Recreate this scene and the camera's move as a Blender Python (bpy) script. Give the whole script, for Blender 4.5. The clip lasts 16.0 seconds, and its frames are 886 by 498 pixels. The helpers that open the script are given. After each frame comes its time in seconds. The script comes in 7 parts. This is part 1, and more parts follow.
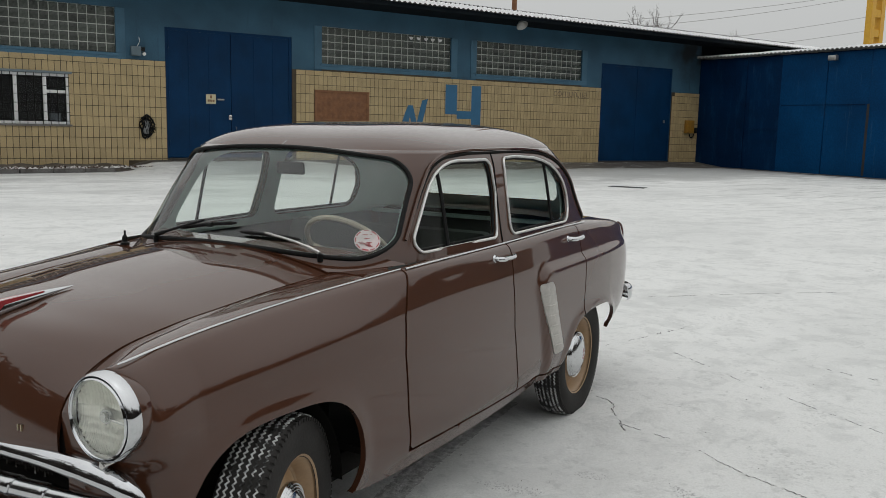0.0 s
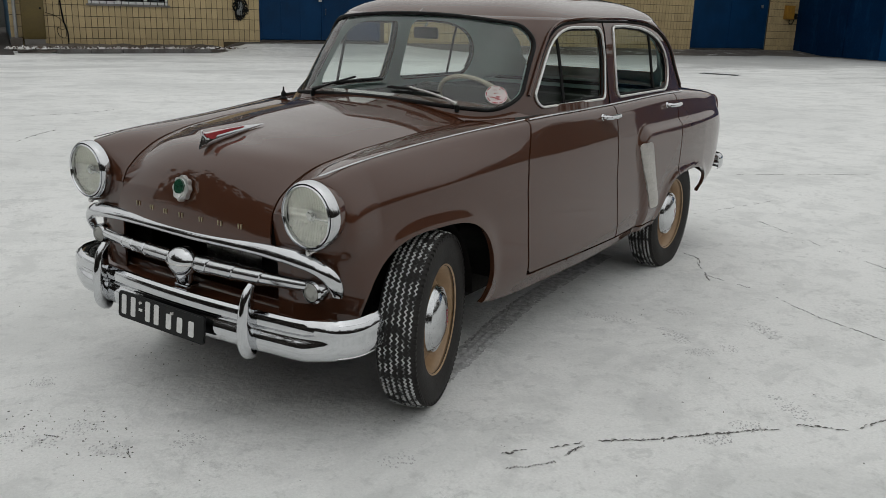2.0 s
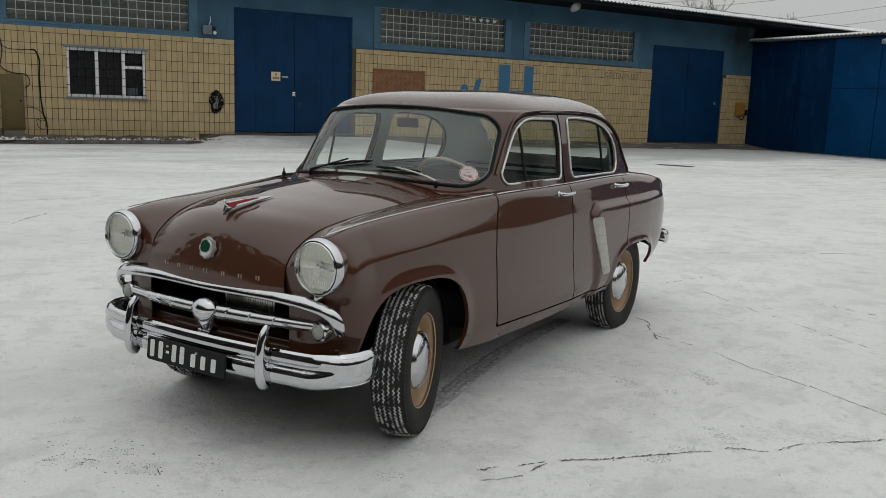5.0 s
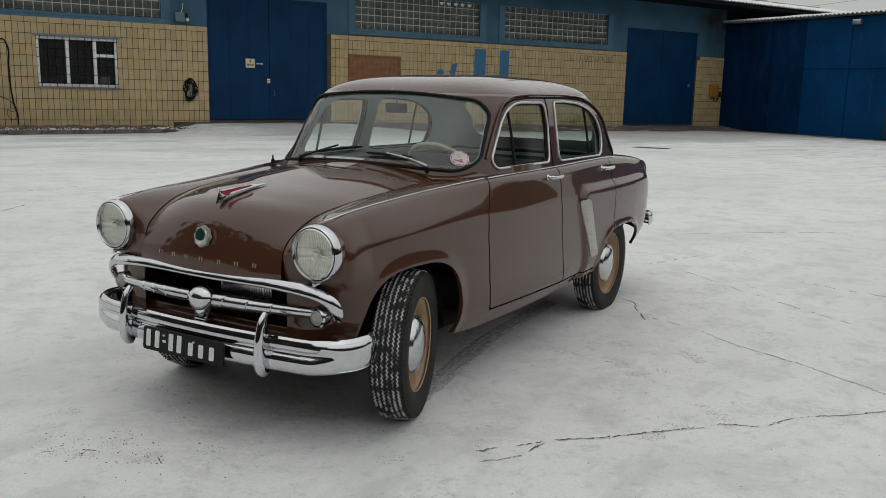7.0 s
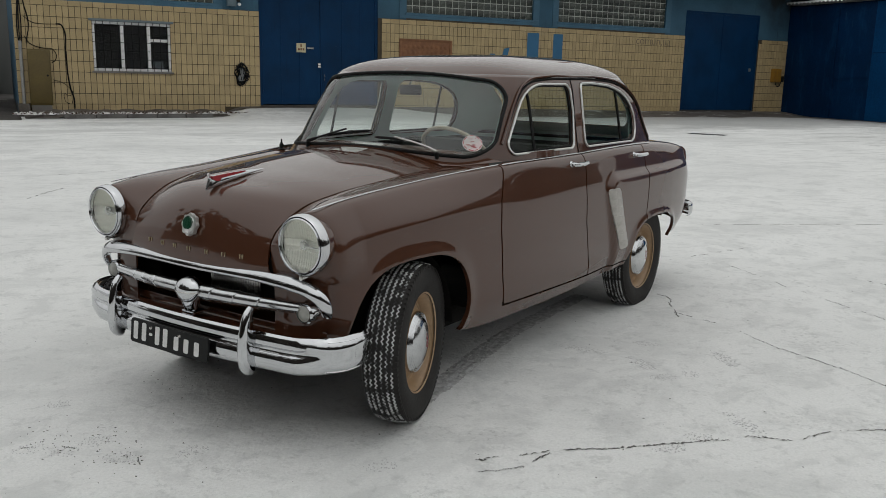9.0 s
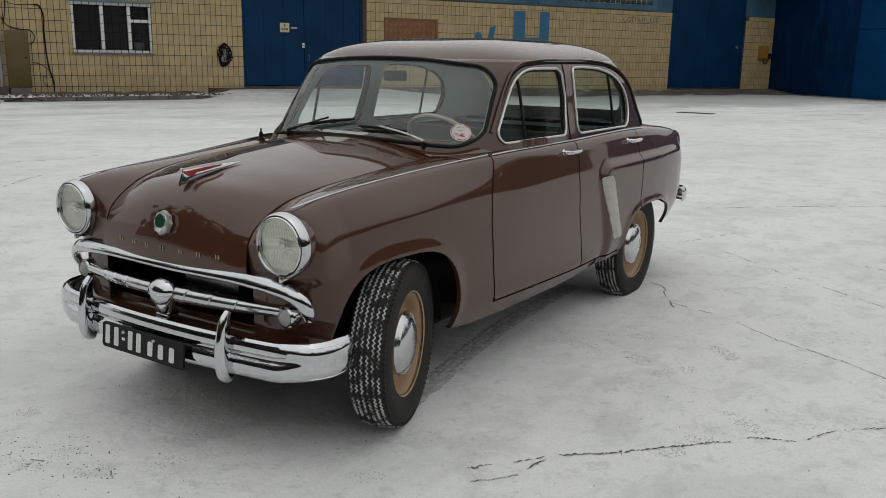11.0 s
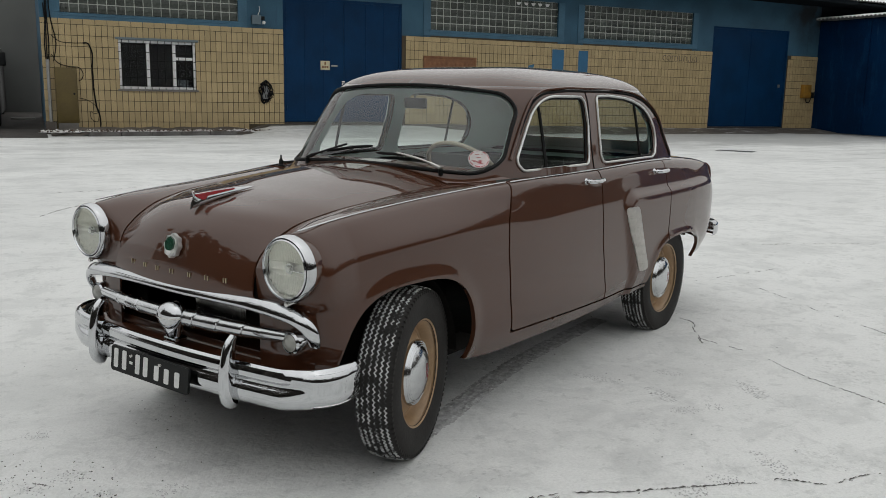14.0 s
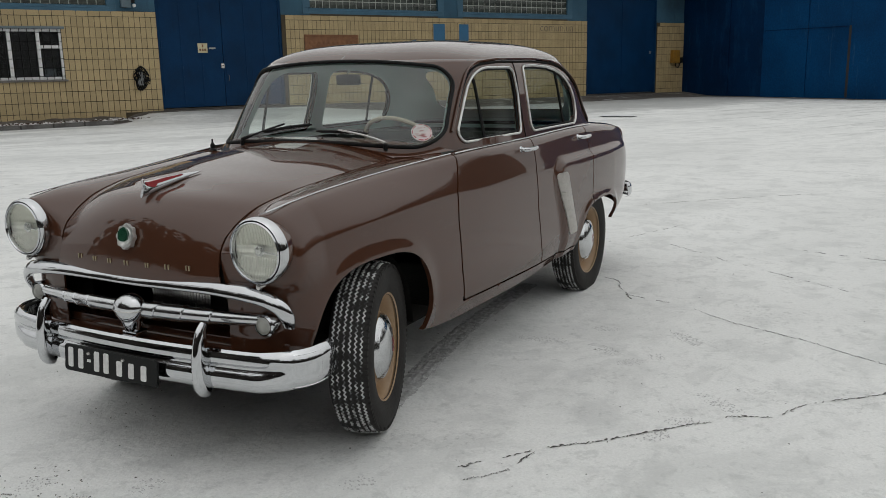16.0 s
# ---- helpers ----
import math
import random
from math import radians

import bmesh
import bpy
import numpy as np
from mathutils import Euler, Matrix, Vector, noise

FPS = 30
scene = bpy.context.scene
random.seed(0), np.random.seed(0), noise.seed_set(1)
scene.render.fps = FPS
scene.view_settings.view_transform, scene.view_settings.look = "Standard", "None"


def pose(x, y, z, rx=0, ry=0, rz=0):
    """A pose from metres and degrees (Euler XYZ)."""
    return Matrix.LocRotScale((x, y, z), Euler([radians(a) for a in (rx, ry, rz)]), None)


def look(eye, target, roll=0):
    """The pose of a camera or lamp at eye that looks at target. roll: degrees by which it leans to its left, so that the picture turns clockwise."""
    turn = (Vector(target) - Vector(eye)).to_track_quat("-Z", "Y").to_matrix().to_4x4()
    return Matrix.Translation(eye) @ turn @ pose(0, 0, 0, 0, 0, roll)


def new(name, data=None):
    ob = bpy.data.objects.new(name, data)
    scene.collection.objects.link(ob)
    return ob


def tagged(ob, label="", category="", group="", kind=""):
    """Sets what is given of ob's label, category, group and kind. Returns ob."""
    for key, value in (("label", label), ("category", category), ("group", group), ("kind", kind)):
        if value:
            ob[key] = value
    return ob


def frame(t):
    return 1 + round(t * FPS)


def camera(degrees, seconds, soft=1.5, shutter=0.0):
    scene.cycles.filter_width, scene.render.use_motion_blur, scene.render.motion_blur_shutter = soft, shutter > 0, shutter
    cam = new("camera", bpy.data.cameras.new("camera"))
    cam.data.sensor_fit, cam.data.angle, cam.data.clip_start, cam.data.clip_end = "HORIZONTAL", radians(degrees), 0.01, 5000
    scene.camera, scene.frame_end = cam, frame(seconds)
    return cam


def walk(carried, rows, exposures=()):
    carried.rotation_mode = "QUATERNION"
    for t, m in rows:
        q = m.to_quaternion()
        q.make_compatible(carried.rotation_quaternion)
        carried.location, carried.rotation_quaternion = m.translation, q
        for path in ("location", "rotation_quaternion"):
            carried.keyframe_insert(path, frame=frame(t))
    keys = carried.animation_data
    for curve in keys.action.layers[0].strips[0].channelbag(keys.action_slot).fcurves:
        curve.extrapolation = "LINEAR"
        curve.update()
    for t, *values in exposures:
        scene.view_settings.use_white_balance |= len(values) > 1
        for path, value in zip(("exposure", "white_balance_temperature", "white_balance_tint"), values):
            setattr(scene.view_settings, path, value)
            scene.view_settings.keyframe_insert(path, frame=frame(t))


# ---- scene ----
import collections

cam = camera(55.7, 16.0, soft=0.35)
PATH = [
    (0, (2.192, -1.809, 1.49), (1.236, -0.076, 1.205), 1.3),
    (0.5, (2.153, -1.988, 1.449), (1.158, -0.303, 1.032), 1.2),
    (1, (2.248, -2.124, 1.415), (1.203, -0.492, 0.918), 1.7),
    (1.5, (2.316, -2.238, 1.399), (1.217, -0.667, 0.83), 1.8),
    (2, (2.333, -2.379, 1.415), (1.254, -0.785, 0.87), 1.7),
    (2.5, (2.371, -2.551, 1.43), (1.333, -0.902, 0.982), 1.7),
    (3, (2.458, -2.636, 1.441), (1.411, -0.972, 1.078), 1.9),
    (3.5, (2.589, -2.716, 1.42), (1.514, -1.057, 1.115), 2.4),
    (4, (2.633, -2.788, 1.409), (1.555, -1.132, 1.102), 2.4),
    (6.5, (2.571, -2.992, 1.403), (1.588, -1.29, 1.031), 1.3),
    (7, (2.563, -2.968, 1.402), (1.569, -1.271, 1.037), 1.3),
    (7.5, (2.559, -2.9, 1.4), (1.534, -1.221, 1.04), 0.8),
    (8, (2.593, -2.794, 1.399), (1.533, -1.136, 1.038), 0.8),
    (8.5, (2.629, -2.718, 1.393), (1.549, -1.073, 1.039), 1.2),
    (9, (2.608, -2.641, 1.384), (1.508, -1.019, 0.983), 1.3),
    (11.5, (2.498, -2.489, 1.418), (1.434, -0.856, 0.97), 0.9),
    (12, (2.496, -2.483, 1.418), (1.429, -0.847, 0.985), 0.8),
    (12.5, (2.488, -2.474, 1.405), (1.421, -0.836, 0.982), 0.6),
    (13, (2.484, -2.47, 1.38), (1.417, -0.824, 0.989), 0.6),
    (13.5, (2.511, -2.434, 1.368), (1.416, -0.801, 0.998), 1.1),
    (14, (2.551, -2.388, 1.361), (1.395, -0.797, 0.999), 1.1),
    (14.5, (2.575, -2.371, 1.358), (1.368, -0.821, 0.981), 1.1),
    (15, (2.514, -2.418, 1.354), (1.324, -0.861, 0.955), 1.0),
    (15.5, (2.367, -2.491, 1.344), (1.318, -0.839, 0.932), -1.1),
    (16, (2.349, -2.571, 1.348), (1.424, -0.847, 0.934), -1.2),
]
EXPOSURES = ((0, 0.09), (0.5, 0.05), (1.5, -0.03), (3.5, 0.0), (6.5, -0.06), (9, -0.04), (12.5, 0.0), (14.5, 0.06), (15.5, 0.05), (16, 0.0))
walk(cam, [(t, look(eye, target, roll)) for t, eye, target, roll in PATH], EXPOSURES)

# ---- world and sun: a flat, overcast winter sky ----
world = bpy.data.worlds.new("sky")
scene.world = world
world.use_nodes = True
wn = world.node_tree
sky = wn.nodes.new("ShaderNodeTexSky")
sky.sky_type, sky.sun_disc = "NISHITA", False
sky.sun_elevation, sky.sun_rotation = radians(81), radians(135)
sky.air_density, sky.dust_density, sky.ozone_density = 1.0, 4.0, 1.0
grey = wn.nodes.new("ShaderNodeHueSaturation")
grey.inputs["Saturation"].default_value = 0.06
wn.links.new(sky.outputs[0], grey.inputs["Color"])
cloud = wn.nodes.new("ShaderNodeMix")
cloud.data_type = "RGBA"
cloud.inputs[0].default_value = 0.95
cloud.inputs[7].default_value = (4.95, 5.05, 5.02, 1)
wn.links.new(grey.outputs[0], cloud.inputs[6])
# an overcast is brighter towards the zenith
up, height, rise, dome_light = (wn.nodes.new("ShaderNode" + k) for k in ("TexCoord", "SeparateXYZ", "MapRange", "VectorMath"))
wn.links.new(up.outputs["Generated"], height.inputs[0])
wn.links.new(height.outputs[2], rise.inputs[0])
for k, value in zip((1, 2, 3, 4), (0.05, 1.0, 1.0, 1.75)):
    rise.inputs[k].default_value = value
dome_light.operation = "SCALE"
wn.links.new(cloud.outputs[2], dome_light.inputs[0])
wn.links.new(rise.outputs[0], dome_light.inputs["Scale"])
wn.links.new(dome_light.outputs[0], wn.nodes["Background"].inputs["Color"])
wn.nodes["Background"].inputs["Strength"].default_value = 0.096
sun = new("sun", bpy.data.lights.new("sun", "SUN"))
sun.data.energy, sun.data.angle, sun.data.color = 0.5, radians(176), (1.0, 0.985, 0.96)
sun.matrix_basis = look((1.5, -1.5, 14), (0, 0, 0))


# ---- materials ----
def material(name, colour, rough=0.5, metal=0.0, second=None, scale=6.0, detail=40.0, amount=0.35, bump=0.1, coat=0.0, tone=0.08, bump_scale=None, spec=0.5):
    """Two scales of variation: a broad one between two colours, a fine one in value, and fine relief."""
    m = bpy.data.materials.new(name)
    m.use_nodes = True
    t = m.node_tree
    b = t.nodes["Principled BSDF"]
    second = second or tuple(c * 0.7 for c in colour)
    co = t.nodes.new("ShaderNodeTexCoord")
    big, fine = t.nodes.new("ShaderNodeTexNoise"), t.nodes.new("ShaderNodeTexNoise")
    big.inputs["Scale"].default_value, big.inputs["Detail"].default_value = scale, 5
    fine.inputs["Scale"].default_value, fine.inputs["Detail"].default_value = detail, 4
    for n in (big, fine):
        t.links.new(co.outputs["Object"], n.inputs["Vector"])
    ramp = t.nodes.new("ShaderNodeMapRange")
    ramp.inputs[1].default_value, ramp.inputs[2].default_value, ramp.inputs[4].default_value = 0.38, 0.68, amount
    t.links.new(big.outputs[0], ramp.inputs[0])
    mix = t.nodes.new("ShaderNodeMix")
    mix.data_type = "RGBA"
    mix.inputs[6].default_value, mix.inputs[7].default_value = (*colour, 1), (*second, 1)
    t.links.new(ramp.outputs[0], mix.inputs[0])
    value = t.nodes.new("ShaderNodeMapRange")
    value.inputs[1].default_value, value.inputs[2].default_value = 0.3, 0.7
    value.inputs[3].default_value, value.inputs[4].default_value = 1 - tone, 1 + tone
    t.links.new(fine.outputs[0], value.inputs[0])
    hsv = t.nodes.new("ShaderNodeHueSaturation")
    t.links.new(mix.outputs[2], hsv.inputs["Color"])
    t.links.new(value.outputs[0], hsv.inputs["Value"])
    t.links.new(hsv.outputs[0], b.inputs["Base Color"])
    b.inputs["Roughness"].default_value, b.inputs["Metallic"].default_value = rough, metal
    b.inputs["Specular IOR Level"].default_value = spec
    if coat:
        b.inputs["Coat Weight"].default_value, b.inputs["Coat Roughness"].default_value, b.inputs["Coat IOR"].default_value = coat, 0.03, 1.56
    if bump:
        bp = t.nodes.new("ShaderNodeBump")
        bp.inputs["Strength"].default_value, bp.inputs["Distance"].default_value = bump, 0.01
        if bump_scale:
            grain = t.nodes.new("ShaderNodeTexNoise")
            grain.inputs["Scale"].default_value, grain.inputs["Detail"].default_value = bump_scale, 6
            t.links.new(co.outputs["Object"], grain.inputs["Vector"])
            t.links.new(grain.outputs[0], bp.inputs["Height"])
        else:
            t.links.new(fine.outputs[0], bp.inputs["Height"])
        t.links.new(bp.outputs[0], b.inputs["Normal"])
    return m


def by_piece(m, spread, island=False):
    """Lets the value wander from piece to piece."""
    t = m.node_tree
    info = t.nodes.new("ShaderNodeNewGeometry" if island else "ShaderNodeObjectInfo")
    out = info.outputs["Random Per Island" if island else "Random"]
    r = t.nodes.new("ShaderNodeMapRange")
    r.inputs[3].default_value, r.inputs[4].default_value = 1 - spread, 1 + spread
    t.links.new(out, r.inputs[0])
    b = t.nodes["Principled BSDF"]
    h = t.nodes.new("ShaderNodeHueSaturation")
    t.links.new(b.inputs["Base Color"].links[0].from_socket, h.inputs["Color"])
    t.links.new(r.outputs[0], h.inputs["Value"])
    t.links.new(h.outputs[0], b.inputs["Base Color"])
    return m


def streaks(m, colour, scale, lo, hi, amount, detail=8):
    """A second paint or dirt colour in ragged runs over a material."""
    t = m.node_tree
    b = t.nodes["Principled BSDF"]
    co, mp, n, r, x = (t.nodes.new("ShaderNode" + k) for k in ("TexCoord", "Mapping", "TexNoise", "MapRange", "Mix"))
    mp.inputs["Scale"].default_value = scale
    n.inputs["Scale"].default_value, n.inputs["Detail"].default_value, n.inputs["Roughness"].default_value = 1.0, detail, 0.68
    for k, value in zip((1, 2, 3, 4), (lo, hi, 0.0, amount)):
        r.inputs[k].default_value = value
    x.data_type = "RGBA"
    t.links.new(co.outputs["Object"], mp.inputs[0])
    t.links.new(mp.outputs[0], n.inputs["Vector"])
    t.links.new(n.outputs[0], r.inputs[0])
    t.links.new(r.outputs[0], x.inputs[0])
    t.links.new(b.inputs["Base Color"].links[0].from_socket, x.inputs[6])
    x.inputs[7].default_value = (*colour, 1)
    t.links.new(x.outputs[2], b.inputs["Base Color"])
    return m


def glass(name, tint=(0.9, 0.95, 0.93), rough=0.0, base=0.06, graze=0.92):
    m = bpy.data.materials.new(name)
    m.use_nodes = True
    t = m.node_tree
    t.nodes.remove(t.nodes["Principled BSDF"])
    clear, gloss, mix = t.nodes.new("ShaderNodeBsdfTransparent"), t.nodes.new("ShaderNodeBsdfGlossy"), t.nodes.new("ShaderNodeMixShader")
    face, power, lift = t.nodes.new("ShaderNodeLayerWeight"), t.nodes.new("ShaderNodeMath"), t.nodes.new("ShaderNodeMath")
    face.inputs["Blend"].default_value = 0.5
    power.operation, lift.operation = "POWER", "MULTIPLY_ADD"
    power.inputs[1].default_value, lift.inputs[1].default_value, lift.inputs[2].default_value = 5.0, graze, base
    t.links.new(face.outputs["Facing"], power.inputs[0])
    t.links.new(power.outputs[0], lift.inputs[0])
    clear.inputs[0].default_value = (*tint, 1)
    gloss.inputs["Roughness"].default_value = rough
    t.links.new(lift.outputs[0], mix.inputs[0])
    t.links.new(clear.outputs[0], mix.inputs[1])
    t.links.new(gloss.outputs[0], mix.inputs[2])
    t.links.new(mix.outputs[0], t.nodes["Material Output"].inputs[0])
    return m


PAINT = material("brown_car_paint", (0.064, 0.0222, 0.0100), 0.5, 0.0, (0.058, 0.020, 0.009), 3, 900, 0.5, 0.0, 1.0, 0.03, spec=0.1)
# a thin film of road dirt dulls the polish in places
film = PAINT.node_tree.nodes.new("ShaderNodeTexNoise")
film.inputs["Scale"].default_value, film.inputs["Detail"].default_value = 7.0, 7
film_range = PAINT.node_tree.nodes.new("ShaderNodeMapRange")
for k, value in zip((1, 2, 3, 4), (0.4, 0.75, 0.015, 0.055)):
    film_range.inputs[k].default_value = value
where = PAINT.node_tree.nodes.new("ShaderNodeTexCoord")
stretch = PAINT.node_tree.nodes.new("ShaderNodeMapping")
stretch.inputs["Scale"].default_value = (1, 0.35, 1.6)
PAINT.node_tree.links.new(where.outputs["Object"], stretch.inputs[0])
PAINT.node_tree.links.new(stretch.outputs[0], film.inputs["Vector"])
PAINT.node_tree.links.new(film.outputs[0], film_range.inputs[0])
PAINT.node_tree.links.new(film_range.outputs[0], PAINT.node_tree.nodes["Principled BSDF"].inputs["Coat Roughness"])
streaks(PAINT, (0.10, 0.062, 0.042), (1.5, 4.0, 16.0), 0.60, 0.80, 0.22)
CHROME = material("chrome", (0.62, 0.63, 0.645), 0.07, 1.0, (0.5, 0.51, 0.525), 25, 300, 0.3, 0.0, 0, 0.03)
SATIN = material("satin_bright_trim", (0.74, 0.74, 0.72), 0.38, 0.85, (0.6, 0.6, 0.58), 20, 200, 0.4, 0.03, 0, 0.05)
HUB_CHROME = material("hub_chrome", (0.62, 0.63, 0.64), 0.16, 1.0, (0.5, 0.51, 0.52), 25, 200, 0.4, 0.02, 0, 0.05)
DULL_CHROME = material("worn_chrome", (0.6, 0.59, 0.57), 0.22, 1.0, (0.42, 0.41, 0.39), 30, 200, 0.6, 0.05, 0, 0.1)
RUBBER = material("black_rubber", (0.012, 0.012, 0.012), 0.6, 0, (0.02, 0.02, 0.02), 20, 120, 0.5, 0.1, spec=0.15)
TYRE = material("tyre_rubber", (0.024, 0.0225, 0.0215), 0.75, 0, (0.038, 0.036, 0.034), 9, 90, 0.6, 0.15, spec=0.2)
TAN = material("tan_wheel_paint", (0.36, 0.235, 0.13), 0.4, 0, (0.27, 0.17, 0.09), 12, 60, 0.5, 0.05)
DARK = material("dark_underbody", (0.008, 0.0075, 0.007), 0.9, 0, (0.02, 0.018, 0.016), 6, 50, 0.5, 0.2, spec=0.15)
GREY_TRIM = material("grey_cloth_trim", (0.58, 0.74, 0.70), 0.85, 0, (0.51, 0.66, 0.63), 5, 150, 0.5, 0.1)
DOOR_CARD = material("dark_green_door_card", (0.045, 0.052, 0.048), 0.8, 0, (0.03, 0.035, 0.032), 8, 150, 0.5, 0.1)
SEAT_CLOTH = material("dark_seat_cloth", (0.07, 0.078, 0.072), 0.9, 0, (0.05, 0.056, 0.05), 10, 260, 0.5, 0.2)
CREAM = material("cream_bakelite", (0.5, 0.44, 0.34), 0.3, 0, (0.42, 0.36, 0.26), 20, 100, 0.5, 0.02)
WHITE = material("white_paint", (0.75, 0.75, 0.74), 0.45, 0, (0.62, 0.62, 0.6), 10, 80, 0.5, 0.03)
RED = material("red_enamel", (0.36, 0.012, 0.02), 0.2, 0, (0.28, 0.01, 0.016), 12, 80, 0.4, 0.0, 0.6)
GILT = material("worn_gilt", (0.42, 0.36, 0.24), 0.35, 0.8, (0.25, 0.2, 0.13), 40, 200, 0.7, 0.05)
GREEN = material("green_enamel", (0.006, 0.055, 0.028), 0.2, 0, (0.004, 0.03, 0.016), 20, 80, 0.4, 0.0, 0.6)
BLACK = material("black_paint", (0.008, 0.009, 0.009), 0.45, 0, (0.014, 0.014, 0.014), 15, 80, 0.5, 0.03, spec=0.2)
GLASS = glass("window_glass", (0.84, 0.89, 0.865), base=0.025, graze=0.25)
SCREEN_GLASS = glass("windscreen_glass", (0.92, 0.965, 0.945), base=0.09)
REFLECTOR = material("lamp_reflector", (0.90, 0.90, 0.86), 0.30, 0.5, (0.82, 0.86, 0.81), 30, 60, 0.5, 0.06)


# ---- mesh tools ----
class Shape:
    def __init__(self):
        self.v, self.f = [], []

    def add(self, verts, faces):
        o = len(self.v)
        self.v += [tuple(float(c) for c in p) for p in verts]
        self.f += [tuple(i + o for i in face) for face in faces]
        return self

    def box(self, a, b, bevel=0.0):
        (x0, y0, z0), (x1, y1, z1) = a, b
        e = min(bevel, (x1 - x0) / 2.01, (y1 - y0) / 2.01, (z1 - z0) / 2.01)
        if e <= 0:
            return self.add([(x, y, z) for z in (z0, z1) for y in (y0, y1) for x in (x0, x1)],
                            [(0, 2, 3, 1), (4, 5, 7, 6), (0, 1, 5, 4), (2, 6, 7, 3), (0, 4, 6, 2), (1, 3, 7, 5)])
        bm = bmesh.new()
        bmesh.ops.create_cube(bm, size=1, matrix=Matrix.Translation(((x0 + x1) / 2, (y0 + y1) / 2, (z0 + z1) / 2)) @ Matrix.Diagonal((x1 - x0, y1 - y0, z1 - z0, 1)))
        bmesh.ops.bevel(bm, geom=bm.edges[:], offset=e, segments=2, affect="EDGES", profile=0.5)
        bm.verts.index_update()
        self.add([p.co for p in bm.verts], [[p.index for p in f.verts] for f in bm.faces])
        bm.free()
        return self

    def grid(self, fn, us, vs, flip=False, wrap_u=False):
        n, k = len(us), len(vs)
        verts = [fn(u, v) for u in us for v in vs]
        faces = []
        for i in range(n if wrap_u else n - 1):
            for j in range(k - 1):
                q = (i * k + j, ((i + 1) % n) * k + j, ((i + 1) % n) * k + j + 1, i * k + j + 1)
                faces.append(q[::-1] if flip else q)
        return self.add(verts, faces)

    def tube(self, path, radius, sides=8, closed=False, squash=1.0, up=(0, 0, 1), caps=True):
        """A tube along a path; radius: one value or one for each point."""
        p = np.array(path, float)
        n = len(p)
        rad = np.broadcast_to(np.array(radius, float), n)
        verts = []
        for i in range(n):
            a, b = (p[i - 1], p[(i + 1) % n]) if closed else (p[max(i - 1, 0)], p[min(i + 1, n - 1)])
            d = (b - a) / (np.linalg.norm(b - a) + 1e-12)
            s = np.cross(d, up)
            if np.linalg.norm(s) < 1e-4:
                s = np.cross(d, (1, 0, 0))
            s /= np.linalg.norm(s)
            w = np.cross(s, d)
            for k in range(sides):
                c = 2 * math.pi * (k + 0.5) / sides
                verts.append(p[i] + rad[i] * (math.cos(c) * s + squash * math.sin(c) * w))
        faces = [(i * sides + k, i * sides + (k + 1) % sides, ((i + 1) % n) * sides + (k + 1) % sides, ((i + 1) % n) * sides + k)
                 for i in range(n if closed else n - 1) for k in range(sides)]
        if caps and not closed:
            faces += [tuple(range(sides))[::-1], tuple((n - 1) * sides + k for k in range(sides))]
        return self.add(verts, faces)

    def lathe(self, profile, centre, axis="y", sides=40, closed=False):
        """Turns a profile of (radius, distance along the axis)."""
        def at(a, j):
            r, h = profile[j % len(profile)]
            c, s = r * math.cos(a), r * math.sin(a)
            off = {"x": (h, c, s), "y": (c, h, s), "z": (c, s, h)}[axis]
            return [centre[i] + off[i] for i in range(3)]
        k = len(profile)
        verts = [at(2 * math.pi * i / sides, j) for i in range(sides) for j in range(k)]
        faces = [(i * k + j, ((i + 1) % sides) * k + j, ((i + 1) % sides) * k + (j + 1) % k, i * k + (j + 1) % k)
                 for i in range(sides) for j in range(k if closed else k - 1)]
        return self.add(verts, faces)

    def prism(self, outline, y0, y1, axis="y"):
        """An outline in two coordinates, pushed along the third."""
        n = len(outline)
        put = {"y": lambda a, b, h: (a, h, b), "x": lambda a, b, h: (h, a, b), "z": lambda a, b, h: (a, b, h)}[axis]
        return self.add([put(a, b, h) for h in (y0, y1) for a, b in outline],
                        [tuple(range(n)), tuple(range(n, 2 * n))[::-1]] + [(i, (i + 1) % n + 0, n + (i + 1) % n, n + i) for i in range(n)])

    def mirror(self):
        return self.add([(-x, y, z) for x, y, z in self.v], [f[::-1] for f in self.f])

    def move(self, m):
        self.v = [tuple(m @ Vector(p)) for p in self.v]
        return self

    def mesh(self, name, mat, smooth=True, angle=35, fix=True):
        me = bpy.data.meshes.new(name)
        me.from_pydata(self.v, [], self.f)
        me.materials.append(mat)
        if fix:
            bm = bmesh.new()
            bm.from_mesh(me)
            bmesh.ops.remove_doubles(bm, verts=bm.verts, dist=1e-5)
            bmesh.ops.recalc_face_normals(bm, faces=bm.faces)
            bm.to_mesh(me)
            bm.free()
        if smooth:
            me.shade_smooth()
            me.set_sharp_from_angle(angle=radians(angle))
        me.update()
        return me


def pair(name, shape, mat, parent, label="", angle=35):
    """A part and its mirror image, each an object of its own."""
    left = part(name, shape, mat, parent, label, True, angle)
    other = Shape().add([(-x, y, z) for x, y, z in shape.v], [f[::-1] for f in shape.f])
    return left, part(name, other, mat, parent, label, True, angle)


def thing(name, label, category, at=None, group="", kind=""):
    """An Empty at a thing's base, to hold its parts."""
    e = new(name)
    e.empty_display_size = 0.1
    if at is not None:
        e.matrix_basis = at
    return tagged(e, label, category, group, kind)


def part(name, shape, mat, parent=None, label="", smooth=True, angle=35, fix=True):
    ob = new(name, shape.mesh(name, mat, smooth, angle, fix))
    if parent is not None:
        ob.parent = parent
    return tagged(ob, label)


